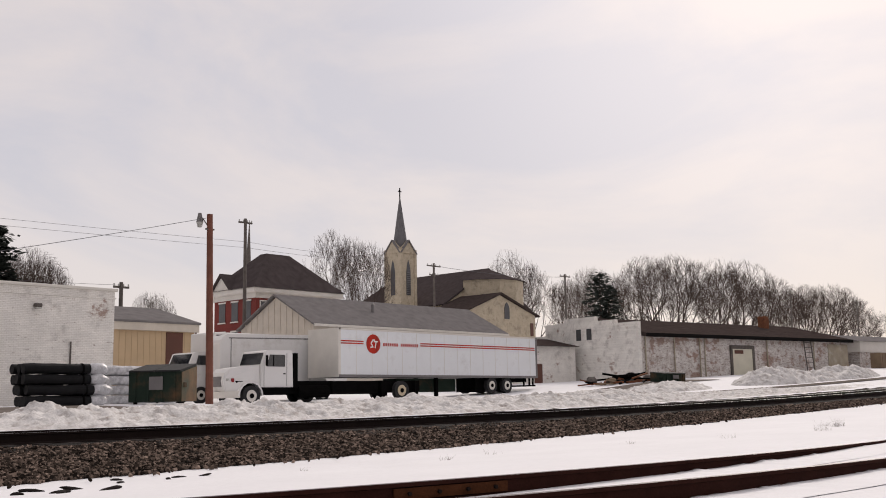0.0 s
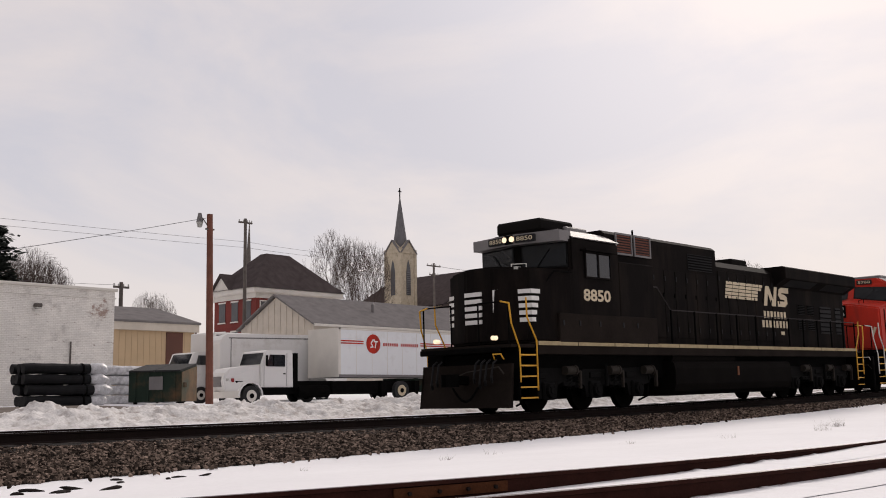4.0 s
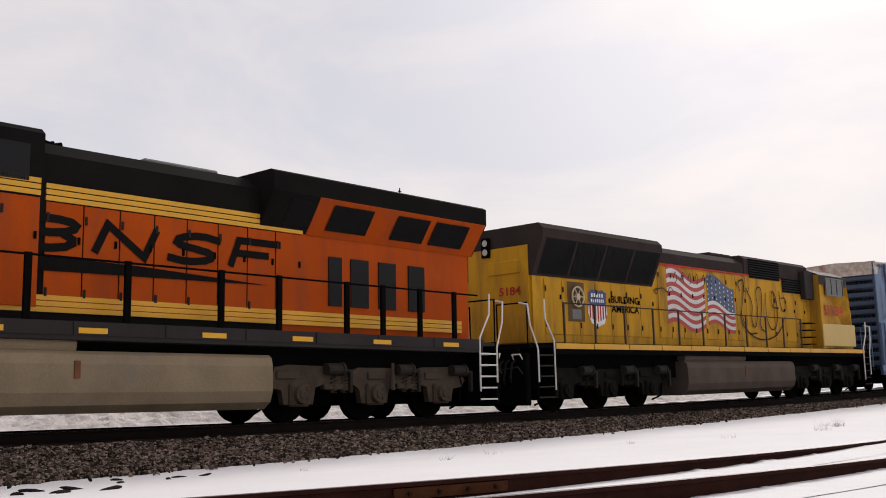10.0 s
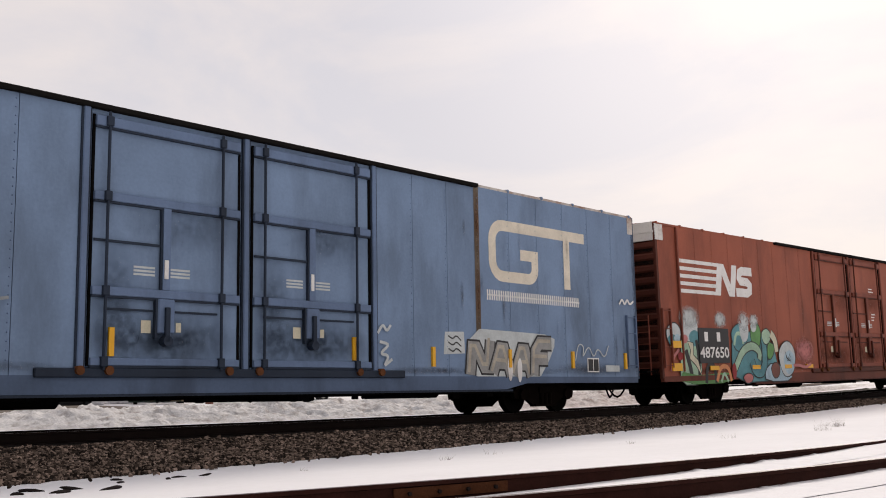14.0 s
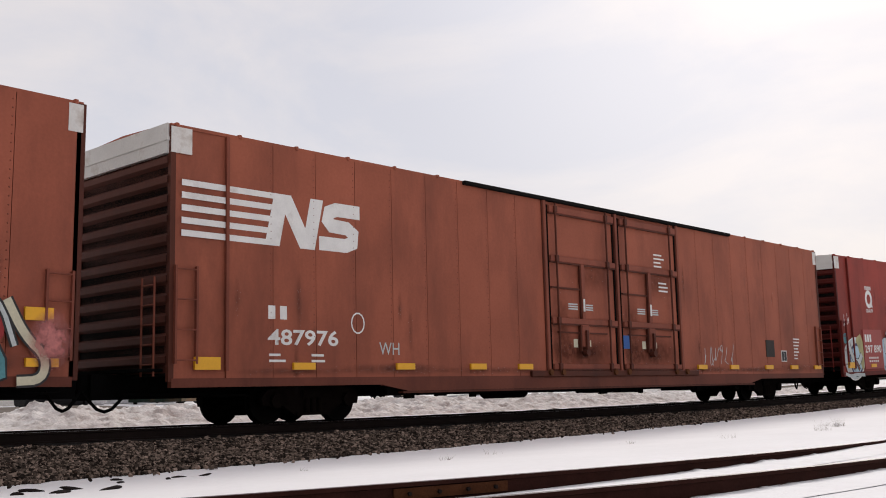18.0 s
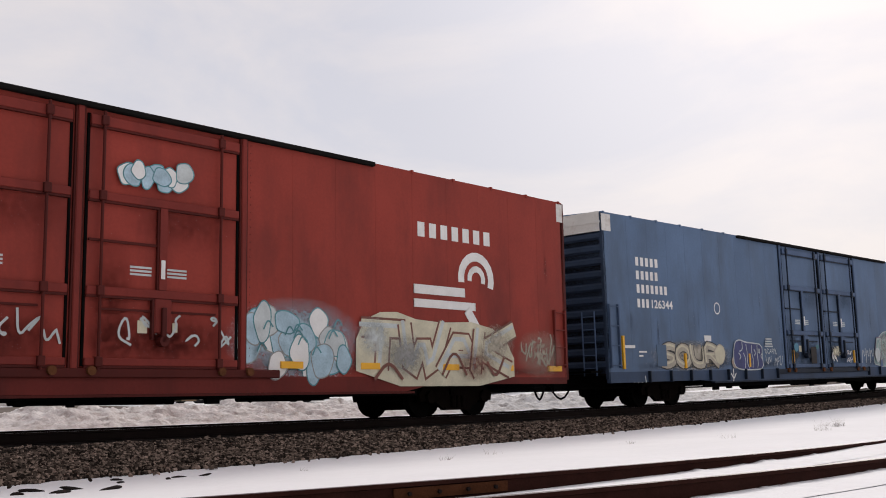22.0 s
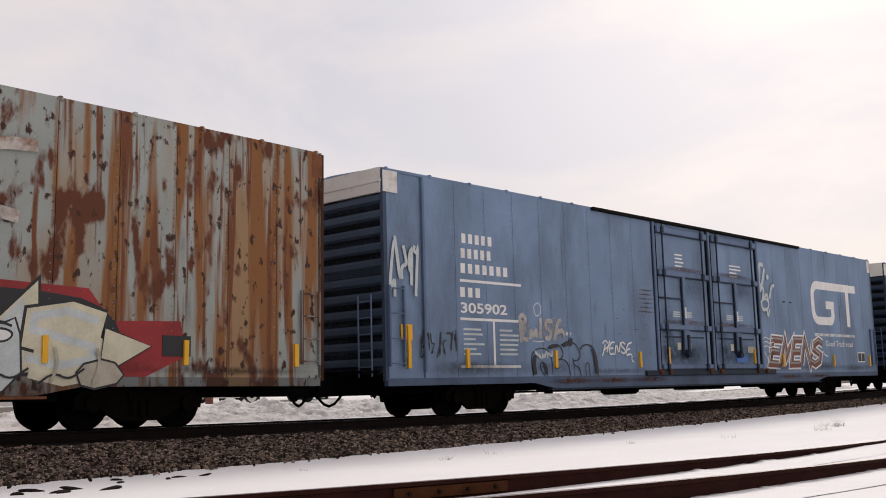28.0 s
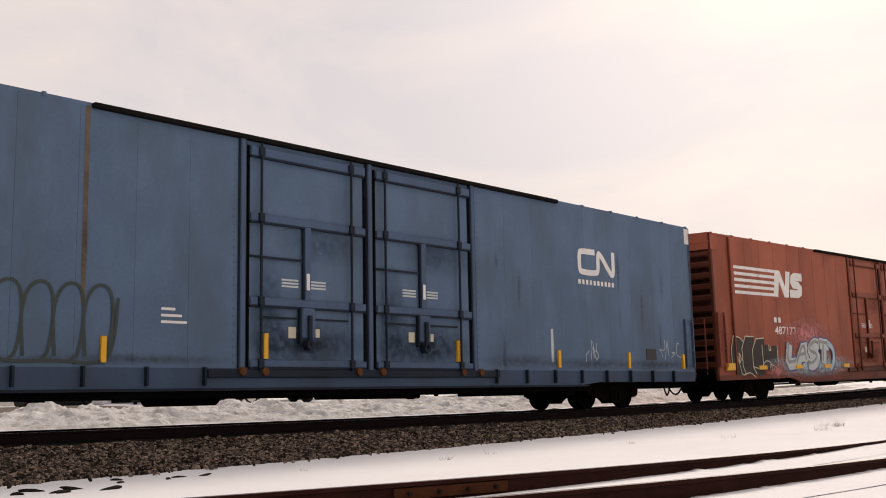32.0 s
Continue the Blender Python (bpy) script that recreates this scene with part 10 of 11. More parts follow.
def wide_cab(loco, paint, roof_mat, front, shoulder, side, mid, cab_x1, z_roof, half=1.52, z0=1.72, deck=None):
    """A safety cab facing -x: bevelled nose, a windshield bent at its middle pillar, faceted roof.
    front (x, half width, top), shoulder (x, half width, top), side and mid (x, z of the windshield's foot, x, z of its head)."""
    bm = B()
    v = lambda x, y, z: bm.verts.new((x, y, z))
    fx, fh, fz = front
    sx, sy, sz = shoulder
    m1, m2, m3 = v(mid[0], 0, mid[1]), v(mid[2], 0, mid[3]), v(mid[2] - 0.03, 0, z_roof)
    g = {}
    for k in (-1, 1):
        g[k] = dict(f0=v(fx, k * fh, z0), f1=v(fx + 0.06, k * fh, fz), s0=v(sx, k * sy, z0), s1=v(sx, k * sy, sz), c0=v(side[0], k * half, z0), c1=v(side[0], k * half, side[1]), c2=v(side[2], k * half, side[3]),
                    r=v(mid[2] + (side[2] - mid[2]) * 0.62, k * half * 0.66, z_roof), d0=v(cab_x1, k * half, z0), d2=v(cab_x1, k * half, side[3] - 0.02), d3=v(cab_x1, k * half * 0.66, z_roof))
    n, o = g[-1], g[1]
    faces = [(n["f0"], n["f1"], o["f1"], o["f0"]), (n["f1"], m1, o["f1"]), (n["d0"], n["d2"], n["d3"], o["d3"], o["d2"], o["d0"]), (n["r"], m3, o["r"], o["d3"], n["d3"]), (n["f0"], n["s0"], n["c0"], n["d0"], o["d0"], o["c0"], o["s0"], o["f0"])]
    for q in (n, o):
        faces += [(q["f0"], q["s0"], q["s1"], q["f1"]), (q["s0"], q["c0"], q["c1"], q["s1"]), (q["f1"], q["s1"], m1), (q["s1"], q["c1"], m1), (m1, q["c1"], q["c2"], m2), (m2, q["c2"], q["r"], m3), (q["c0"], q["d0"], q["d2"], q["c2"], q["c1"]), (q["c2"], q["d2"], q["d3"], q["r"])]
    for f in faces:
        made = bm.faces.new(f)
        if m1 in f and m2 not in f:
            made.material_index = 1
    fixn(bm)
    bmesh.ops.bevel(bm, geom=[e for e in bm.edges if e.calc_length() > 0.3], offset=0.06, segments=3, affect="EDGES")
    cab = part("cab", bm, paint, loco)
    cab.data.materials.append(deck or paint)
    A, C, D, M = Vector((mid[0], 0, mid[1])), (side[0], half, side[1]), (side[2], half, side[3]), Vector((mid[2], 0, mid[3]))
    for k in (-1, 1):
        C1, D1 = Vector((C[0], k * half, C[2])), Vector((D[0], k * half, D[2]))
        at = lambda a, t: (A.lerp(C1, a)).lerp(M.lerp(D1, a), t)
        nrm = (C1 - A).cross(M - A).normalized()
        nrm = nrm if nrm.x < 0 else -nrm
        for name, e, out, m in (("windshield_seal", 0.0, 0.010, UNDER_BLACK), ("windshield", 0.03, 0.018, NIGHT_GLASS)):
            bm = B()
            pts = [(0.08 + e, 0.08 + e * 1.6), (0.95 - e, 0.08 + e * 1.6), (0.95 - e, 0.86 - e * 1.6), (0.08 + e, 0.92 - e * 1.6)]
            bm.faces.new([bm.verts.new(at(a, t) + nrm * out) for a, t in pts])
            bmesh.ops.solidify(bm, geom=bm.faces[:], thickness=0.008)
            part(name, fixn(bm), m, cab)
        w0, w1 = at(0.35, 0.08) + nrm * 0.04, at(0.62, 0.7) + nrm * 0.04
        part("wiper", tube(B(), [w0, w1], 0.012, 4), UNDER_BLACK, cab)
    sh = half * 0.66
    bm = prism(B(), [(-half * 1.005, side[3]), (-sh, z_roof + 0.012), (sh, z_roof + 0.012), (half * 1.005, side[3]), (half * 0.98, side[3] - 0.02), (sh, z_roof - 0.01), (-sh, z_roof - 0.01), (-half * 0.98, side[3] - 0.02)], side[2] + 0.12, cab_x1 + 0.02, axis="x")
    part("cab_roof", fixn(bm), roof_mat, loco)
    part("air_conditioner", bx(side[2] + 0.75, side[2] + 1.75, -0.85, 0.45, z_roof - 0.02, z_roof + 0.17, bevel=0.04), ROOF_GREY, loco)
    return cab


def slanted(ob, p, q, z):
    """Stand a flat part, built along x and facing -y, on the upright plane from p to q."""
    ob.matrix_basis = pose(p[0], p[1], z, 0, 0, math.degrees(math.atan2(q[1] - p[1], q[0] - p[0])))
    return ob


def brow_boards(loco, s, side, mid, z0, z1, text_mat, half=1.52):
    n, c, f = (side[2], -half), (mid[2] - 0.02, 0.0), (side[2], half)
    for p, q, a in ((c, n, 0.14), (f, c, 0.46)):
        st = (p[0] + (q[0] - p[0]) * a, p[1] + (q[1] - p[1]) * a)
        b = part("number_board", bx(0, 0.6, -0.05, 0.05, 0, z1 - z0, bevel=0.012), UNDER_BLACK, loco)
        slanted(b, st, q, z0)
        text("number", s, 0.06, 0.54, (z1 - z0) * 0.2, (z1 - z0) * 0.8, -0.054, text_mat, b, 0.01)


LAMP_ON = glow("lit_headlamp", (1.0, 0.80, 0.55), 0.9)


def lamp_pair(loco, x, y, z, lit, up=True, r=0.085):
    bezel = part("lamp_housing", bx(x - 0.02, x + 0.05, y - 0.14, y + 0.14, z - (0.26 if up else 0.12), z + (0.26 if up else 0.12), bevel=0.02), UNDER, loco)
    for d in (-0.12, 0.12):
        p = (x - 0.03, y, z + d) if up else (x - 0.03, y + d, z)
        bm = cyl(B(), p, (p[0] + 0.03, p[1], p[2]), r, seg=14)
        part("headlamp", bm, LAMP_ON if lit else LENS, bezel, "lit round headlamp" if lit else "round headlamp")


def number_board(loco, s, x, y0, y1, z0, z1, text_mat=WHITE, slope=0.0):
    b = part("number_board", bx(x - 0.03, x + 0.04, y0, y1, z0, z1, bevel=0.015), UNDER_BLACK, loco)
    o = text("number", s, 0, (y1 - y0) * 0.8, 0, (z1 - z0) * 0.6, 0, text_mat, b, 0.01)
    o.matrix_basis = pose(x - 0.035, y1 - (y1 - y0) * 0.1, z0 + (z1 - z0) * 0.2, 0, 0, -90)


def horn(loco, x, z):
    bm = B()
    for k, dx in enumerate((-0.14, 0.0, 0.14)):
        cyl(bm, (x + dx, -0.12, z), (x + dx - 0.26, -0.14 + 0.07 * k, z + 0.02), 0.02, 0.075, seg=10)
        cyl(bm, (x + dx, 0.08, z), (x + dx + 0.26, 0.1, z + 0.03), 0.02, 0.075, seg=10)
    box(bm, x - 0.2, x + 0.2, -0.16, 0.12, z - 0.05, z - 0.01)
    box(bm, x - 0.03, x + 0.03, -0.05, 0.05, z - 0.35, z - 0.03)
    part("horn", bm, UNDER, loco)


def wing_radiator(loco, x0, x1, z0, z1, out, half, material, under_mat):
    """Overhanging radiator wings with sloped grilles beneath."""
    sec = [(-out, z1 - 0.42), (-out, z1 - 0.05), (-out + 0.1, z1), (out - 0.1, z1), (out, z1 - 0.05), (out, z1 - 0.42), (half, z0), (-half, z0)]
    part("radiator_wing", fixn(prism(B(), sec, x0, x1, axis="x")), material, loco, "overhanging radiator housing")
    for k in range(2):
        a = x0 + 0.5 + k * (x1 - x0) / 2
        b = x0 - 0.35 + (k + 1) * (x1 - x0) / 2
        bm = B()
        t0, t1 = 0.18, 0.85
        def on(t):
            return -(half + (out - half) * t) - 0.012, z0 + (z1 - 0.42 - z0) * t
        ya, za = on(t0)
        yb, zb = on(t1)
        bm.faces.new([bm.verts.new(v) for v in ((a, ya, za), (b, ya, za), (b, yb, zb), (a, yb, zb))])
        bmesh.ops.solidify(bm, geom=bm.faces[:], thickness=0.015)
        part("radiator_grille", fixn(bm), UNDER_BLACK, loco)


def shape(loco, name, pts, y, material, label=""):
    bm = B()
    flat(bm, pts, y)
    return part(name, bm, material, loco, label)


TAN_BAND = mat("dusty_tan_band", (0.42, 0.335, 0.20), 0.75, spec=0.15, var=0.25, scale=2, bump=0.0, dirt=(0.20, 0.15, 0.09), dirt_amount=0.35, dirt_scale=2.0)


# the black leader
def black_loco():
    lo = thing("locomotive", "black wide-cab diesel locomotive with white nose stripes, lit headlamps", "locomotive", "locomotives of the train")
    loco_base(lo, BLACK_DUST, TAN_BAND, TANK_DARK, TRUCK_DARK, "dark", STRIPE_YELLOW, STRIPE_YELLOW, plow=True)
    S_, M_ = (2.34, 3.58, 2.34, 4.44), (2.08, 3.66, 2.04, 4.36)
    wide_cab(lo, BLACK_PAINT, ROOF_GREY, (0.40, 0.45, 3.64), (0.80, 1.32, 3.56), S_, M_, 4.55, 4.70)
    part("visor", fixn(prism(B(), [(1.72, 0), (1.97, -1.46), (2.45, -1.46), (2.45, 1.46), (1.97, 1.46)], 4.32, 4.60, axis="z")), ROOF_GREY, lo, "pale grey brow over the windshield")
    brow_boards(lo, "8850", (0, 0, 1.92, 0), (0, 0, 1.73, 0), 4.37, 4.56, CREAM, 1.4)
    lamp_pair(lo, 1.70, 0.0, 4.47, True, up=False, r=0.075)
    for y in (-0.95, 0.95):
        bm = cyl(B(), (-0.2, y, 1.82), (-0.05, y, 1.82), 0.055, seg=14)
        part("ditch_light", bm, LAMP_ON, lo, "lit round ditch light")
    part("roof_box", bx(2.1, 3.6, -0.75, 0.75, 4.68, 5.02, bevel=0.06), DARK_GREY, lo)
    # white nose stripes on the bevel and the flank
    for i in range(5):
        z = 2.22 + i * 0.175
        o = part("nose_stripe", bx(0.30, 0.95, -0.012, 0.02, 0, 0.105), WHITE, lo, "white painted nose stripe")
        slanted(o, (0.455, -0.45), (0.80, -1.32), z)
        part("nose_stripe", bx(0.80, 0.95 + 0.05 * i, -1.40, -1.335 + 0.04, z, z + 0.105), WHITE, lo, "white painted nose stripe")
    slanted(part("nose_panel", bx(0.0, 0.32, -0.012, 0.02, 0, 0.82), WHITE, lo, "white painted face panel"), (0.455, -0.45), (0.80, -1.32), 2.22)
    for i in range(5):
        z = 2.22 + i * 0.175
        part("nose_stripe", bx(0.385, 0.43, -0.12, 0.43, z, z + 0.105), WHITE, lo, "white painted nose stripe")
        slanted(part("nose_stripe", bx(0.0, 0.94, -0.012, 0.02, 0, 0.105), WHITE, lo, "white painted nose stripe"), (0.80, 1.32), (0.455, 0.45), z)
    for y in (-1.0, -0.6):
        part("nose_light", bx(0.70 + (y + 1) * 0.3, 0.88 + (y + 1) * 0.3, y - 0.05, y + 0.05, 3.52, 3.60, bevel=0.01), LENS, lo)
    side_window(lo, 2.95, 4.05, 3.44, 4.05, 1.52, BLACK_PAINT, 2)
    part("window_awning", bx(2.75, 4.2, -1.72, -1.52, 4.10, 4.14), BLACK_PAINT, lo)
    text("road_number", "8850", 2.82, 4.06, 2.80, 3.12, -1.527, CREAM, lo, 0.03)
    # wide lower cabinet beside cab and hood
    part("walkway_cabinet", bx(1.75, 6.35, -1.53, 1.53, 1.72, 2.46, bevel=0.02), BLACK_DUST, lo)
    for x in (1.9, 2.6, 3.5, 4.6, 5.3):
        part("cabinet_lug", bx(x - 0.03, x + 0.03, -1.55, -1.52, 2.15, 2.28), UNDER_BLACK, lo)
    part("blower_cabinet", bx(4.55, 6.3, -1.50, 1.50, 2.42, 3.95, bevel=0.03), BLACK_PAINT, lo)
    hood(lo, "equipment_hood", 4.55, 10.78, 1.08, 1.72, 4.88, BLACK_PAINT, 0.10)
    for a, b in ((5.08, 5.82), (6.02, 6.80)):
        grille(lo, a, b, 1.085, 4.28, 4.80, RUST_LOUVRE, 7, ROOF_GREY)
    grille(lo, 9.0, 10.5, 1.085, 4.05, 4.55, UNDER, 6)
    doors(lo, 6.9, 10.7, 6, 1.085, 1.95, 3.95, BLACK_PAINT)
    hood(lo, "engine_hood", 10.78, 15.4, 1.04, 1.72, 4.50, BLACK_PAINT, 0.22)
    doors(lo, 10.9, 15.3, 7, 1.045, 1.95, 4.15, BLACK_PAINT)
    horn(lo, 11.9, 4.80)
    part("exhaust_stack", bx(13.1, 14.2, -0.45, 0.45, 4.45, 4.78, bevel=0.04), DARK_GREY, lo)
    part("antenna", cyl(B(), (6.9, -0.5, 4.88), (6.9, -0.5, 5.15), 0.03, seg=6), UNDER, lo)
    hood(lo, "radiator_hood", 15.4, 20.85, 1.04, 1.72, 4.30, BLACK_PAINT, 0.05)
    wing_radiator(lo, 14.9, 21.05, 3.84, 4.54, 1.52, 1.05, BLACK_PAINT, UNDER)
    for a, b, z0, z1 in ((16.7, 17.25, 2.95, 3.3), (16.7, 17.25, 2.4, 2.8), (17.5, 18.05, 2.95, 3.3), (17.5, 18.05, 2.4, 2.8), (18.6, 19.6, 2.3, 3.3), (20.0, 20.5, 2.3, 3.3)):
        grille(lo, a, b, 1.05, z0, z1, UNDER, 6)
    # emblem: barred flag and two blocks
    yy = -1.075
    for i in range(5):
        z = 3.30 + i * 0.115
        for k in range(6):
            a = 11.28 + 0.46 * k + 0.03 * i
            shape(lo, "emblem_bar", [(a, z), (min(a + 0.43, 13.55 + 0.10 * i), z), (min(a + 0.44, 13.58 + 0.10 * i), z + 0.09), (a + 0.01, z + 0.09)], yy, CREAM) if a < 13.4 + 0.10 * i else None
    bm = B()
    flat(bm, [(14.02, 3.16), (14.26, 3.16), (14.42, 3.84), (14.18, 3.84)], yy)
    flat(bm, [(14.20, 3.84), (14.46, 3.84), (14.90, 3.16), (14.64, 3.16)], yy - 0.0004)
    flat(bm, [(14.70, 3.16), (14.92, 3.16), (15.08, 3.84), (14.86, 3.84)], yy - 0.0008)
    part("emblem_block", bm, CREAM, lo)
    part("emblem_block", ribbon(B(), [(15.08, 3.26), (15.62, 3.26), (15.76, 3.34), (15.74, 3.46), (15.60, 3.51), (15.34, 3.52), (15.26, 3.60), (15.30, 3.70), (15.44, 3.75), (15.98, 3.75)], 0.19, yy), CREAM, lo)
    bars("word_block", 7, 13.95, 15.75, 2.74, 2.98, yy, CREAM, lo, 0.35)
    bars("word_block", 8, 13.8, 15.9, 2.42, 2.66, yy, CREAM, lo, 0.35)
    part("builder_plate", bx(15.2, 15.45, -1.085, -1.06, 2.18, 2.3), CREAM, lo)
    walkway_rail(lo, [7.2, 8.55, 9.9, 11.2, 12.5, 13.75, 14.95, 16.1, 17.3, 18.5, 19.6, 20.7], 2.72, UNDER, LOCO_GREY, rise=(4.7, 3.35, 6.5))
    handrail(lo, [(0.8, -1.12, 2.95), (1.25, -1.25, 2.95), (1.6, -1.52, 3.5), (2.3, -1.55, 3.5)], UNDER)
    handrail(lo, [(0.8, -0.8, 3.5), (0.8, -0.8, 3.68), (1.4, -0.8, 3.74), (1.4, -0.8, 3.6)], RAIL_WHITE, 0.012)
    STOCK.append((lo, -115.0, LOCO_L))


TRUCK_DARK = mat("black_truck_frame", (0.006, 0.0058, 0.0058), 0.85, spec=0.08, var=0.35, scale=3, grain=25)
TRUCK_TAN = mat("tan_dusty_truck_frame", (0.075, 0.055, 0.040), 0.85, spec=0.12, var=0.3, scale=3, grain=25)
black_loco()


def nose_fittings(lo, x, z, lit=False):
    lamp_pair(lo, x, -0.12, z, lit)
    handrail(lo, [(0.75, -0.7, z + 0.15), (0.75, -0.7, z + 0.42), (1.25, -0.7, z + 0.5), (1.25, -0.7, z + 0.3)], UNDER, 0.012)


CHARCOAL = mat("charcoal_loco_paint", (0.0110, 0.0088, 0.0092), 0.85, spec=0.05, var=0.3, scale=1.2, grain=20, bump=0.006, dirt=(0.021, 0.0165, 0.014), dirt_amount=0.4, dirt_scale=1.6, streak=0.2)


def red_loco():
    lo = thing("locomotive", "red-nosed black diesel locomotive with a cream emblem", "locomotive", "locomotives of the train")
    loco_base(lo, UNDER, MARK_YELLOW, TANK_DARK, TRUCK_GREY, "grey", STRIPE_YELLOW, RAIL_WHITE, tank=(7.45, 14.3))
    S_, M_ = (1.97, 3.60, 2.20, 4.42), (1.62, 3.86, 1.90, 4.44)
    wide_cab(lo, RED_PAINT, ROOF_GREY, (0.38, 0.42, 3.62), (0.74, 1.505, 3.40), S_, M_, 4.74, 4.72)
    nose_fittings(lo, 0.40, 3.32)
    brow_boards(lo, "5760", S_, M_, 4.47, 4.66, CREAM)
    bm = B()
    stroke(bm, [(0.55, 2.75), (0.62, 2.25), (0.78, 2.25), (0.92, 2.62)], 0.10, -0.012)
    slanted(part("nose_emblem", bm, CREAM, lo, "faded cream ribbon mark"), (0.43, -0.42), (0.74, -1.505), 0.0)
    part("nose_seam", bx(1.17, 1.20, -1.535, 1.535, 1.74, 3.36), UNDER, lo)
    for a, b, n in ((2.50, 2.80, 1), (2.98, 3.86, 2), (4.08, 4.42, 1)):
        side_window(lo, a, b, 3.66, 4.24, 1.52, SILVER if n == 1 else LOCO_GREY, n)
    part("window_awning", bx(2.85, 4.6, -1.74, -1.52, 4.32, 4.36), ROOF_GREY, lo)
    text("road_number", "5760", 2.72, 4.12, 2.98, 3.36, -1.527, CREAM, lo, 0.025)
    bars("small_stencil", 7, 3.2, 3.65, 2.82, 2.88, -1.527, WHITE, lo)
    part("cab_side_panel", bx(2.35, 4.6, -1.54, -1.5, 1.85, 2.62, bevel=0.01), RED_PAINT, lo)
    grille(lo, 4.1, 4.45, 1.54, 1.95, 2.4, RED_PAINT, 6)
    hood(lo, "equipment_hood", 4.74, 10.7, 1.08, 1.72, 4.90, CHARCOAL, 0.12)
    part("walkway_cabinet", bx(4.74, 8.45, -1.50, 1.50, 1.72, 2.62, bevel=0.02), CHARCOAL, lo)
    # slanted red and cream bands on cabinet and hood
    y1, y2 = -1.512, -1.095
    shape(lo, "red_band", [(4.76, 1.76), (6.95, 1.76), (5.75, 2.61), (4.76, 2.61)], y1, RED_PAINT)
    shape(lo, "tan_band", [(6.96, 1.76), (8.3, 1.76), (7.2, 2.61), (5.76, 2.61)], y1, TAN_BAND)
    shape(lo, "red_band", [(4.96, 2.63), (5.9, 2.63), (4.96, 3.50)], y2, RED_PAINT)
    shape(lo, "tan_band", [(5.92, 2.63), (7.4, 2.63), (6.35, 3.62), (4.98, 3.62), (4.98, 3.52)], y2, TAN_BAND)
    grille(lo, 5.1, 7.1, 1.085, 3.72, 4.32, UNDER_BLACK, 5)
    grille(lo, 7.3, 9.45, 1.10, 4.17, 4.78, UNDER, 9, DARK_GREY)
    part("recess", bx(7.26, 8.2, -1.10, -1.07, 2.7, 4.05), UNDER_BLACK, lo)
    for x in (5.2, 5.8, 7.4, 7.9):
        for k in range(3):
            part("vent_slot", bx(x, x + 0.3, -1.525, -1.505, 2.2 + 0.1 * k, 2.25 + 0.1 * k), UNDER_BLACK, lo)
    hood(lo, "engine_hood", 10.7, 15.4, 1.05, 1.72, 4.74, CHARCOAL, 0.30)
    doors(lo, 8.6, 10.6, 3, 1.085, 1.95, 4.0, CHARCOAL)
    doors(lo, 10.8, 15.3, 7, 1.055, 1.95, 4.2, CHARCOAL)
    hood(lo, "radiator_hood", 15.4, 20.75, 1.08, 1.72, 4.62, CHARCOAL, 0.10)
    grille(lo, 15.55, 20.65, 1.09, 3.56, 4.50, UNDER_BLACK, 14, UNDER)
    doors(lo, 15.7, 19.0, 4, 1.085, 1.95, 3.55, CHARCOAL)
    part("recess", bx(19.4, 20.6, -1.10, -1.07, 2.6, 3.6), UNDER_BLACK, lo)
    for x in (14.6, 16.5, 18.2):
        part("roof_fan", cyl(B(), (x, 0, 4.6), (x, 0, 4.86), 0.62, seg=18), DARK_GREY, lo)
    horn(lo, 10.3, 5.0)
    wave_emblem(10.85, 13.98, 2.50, 3.70, CREAM, 0.27)(lo, -1.085)
    for x, z in ((5.5, 4.6), (6.3, 4.6), (7.0, 4.6), (10.2, 4.3), (11.2, 4.25), (12.2, 4.2), (13.2, 4.15), (9.0, 3.0)):
        part("warning_label", bx(x, x + 0.16, -1.10, -1.08, z, z + 0.07), WHITE, lo)
    walkway_rail(lo, [9.0, 10.3, 11.7, 13.1, 14.4, 15.6, 16.8, 18.1, 19.3, 20.6], 2.72, UNDER, LOCO_GREY, rise=(4.85, 3.72, 8.3))
    STOCK.append((lo, -92.3, LOCO_L))


red_loco()


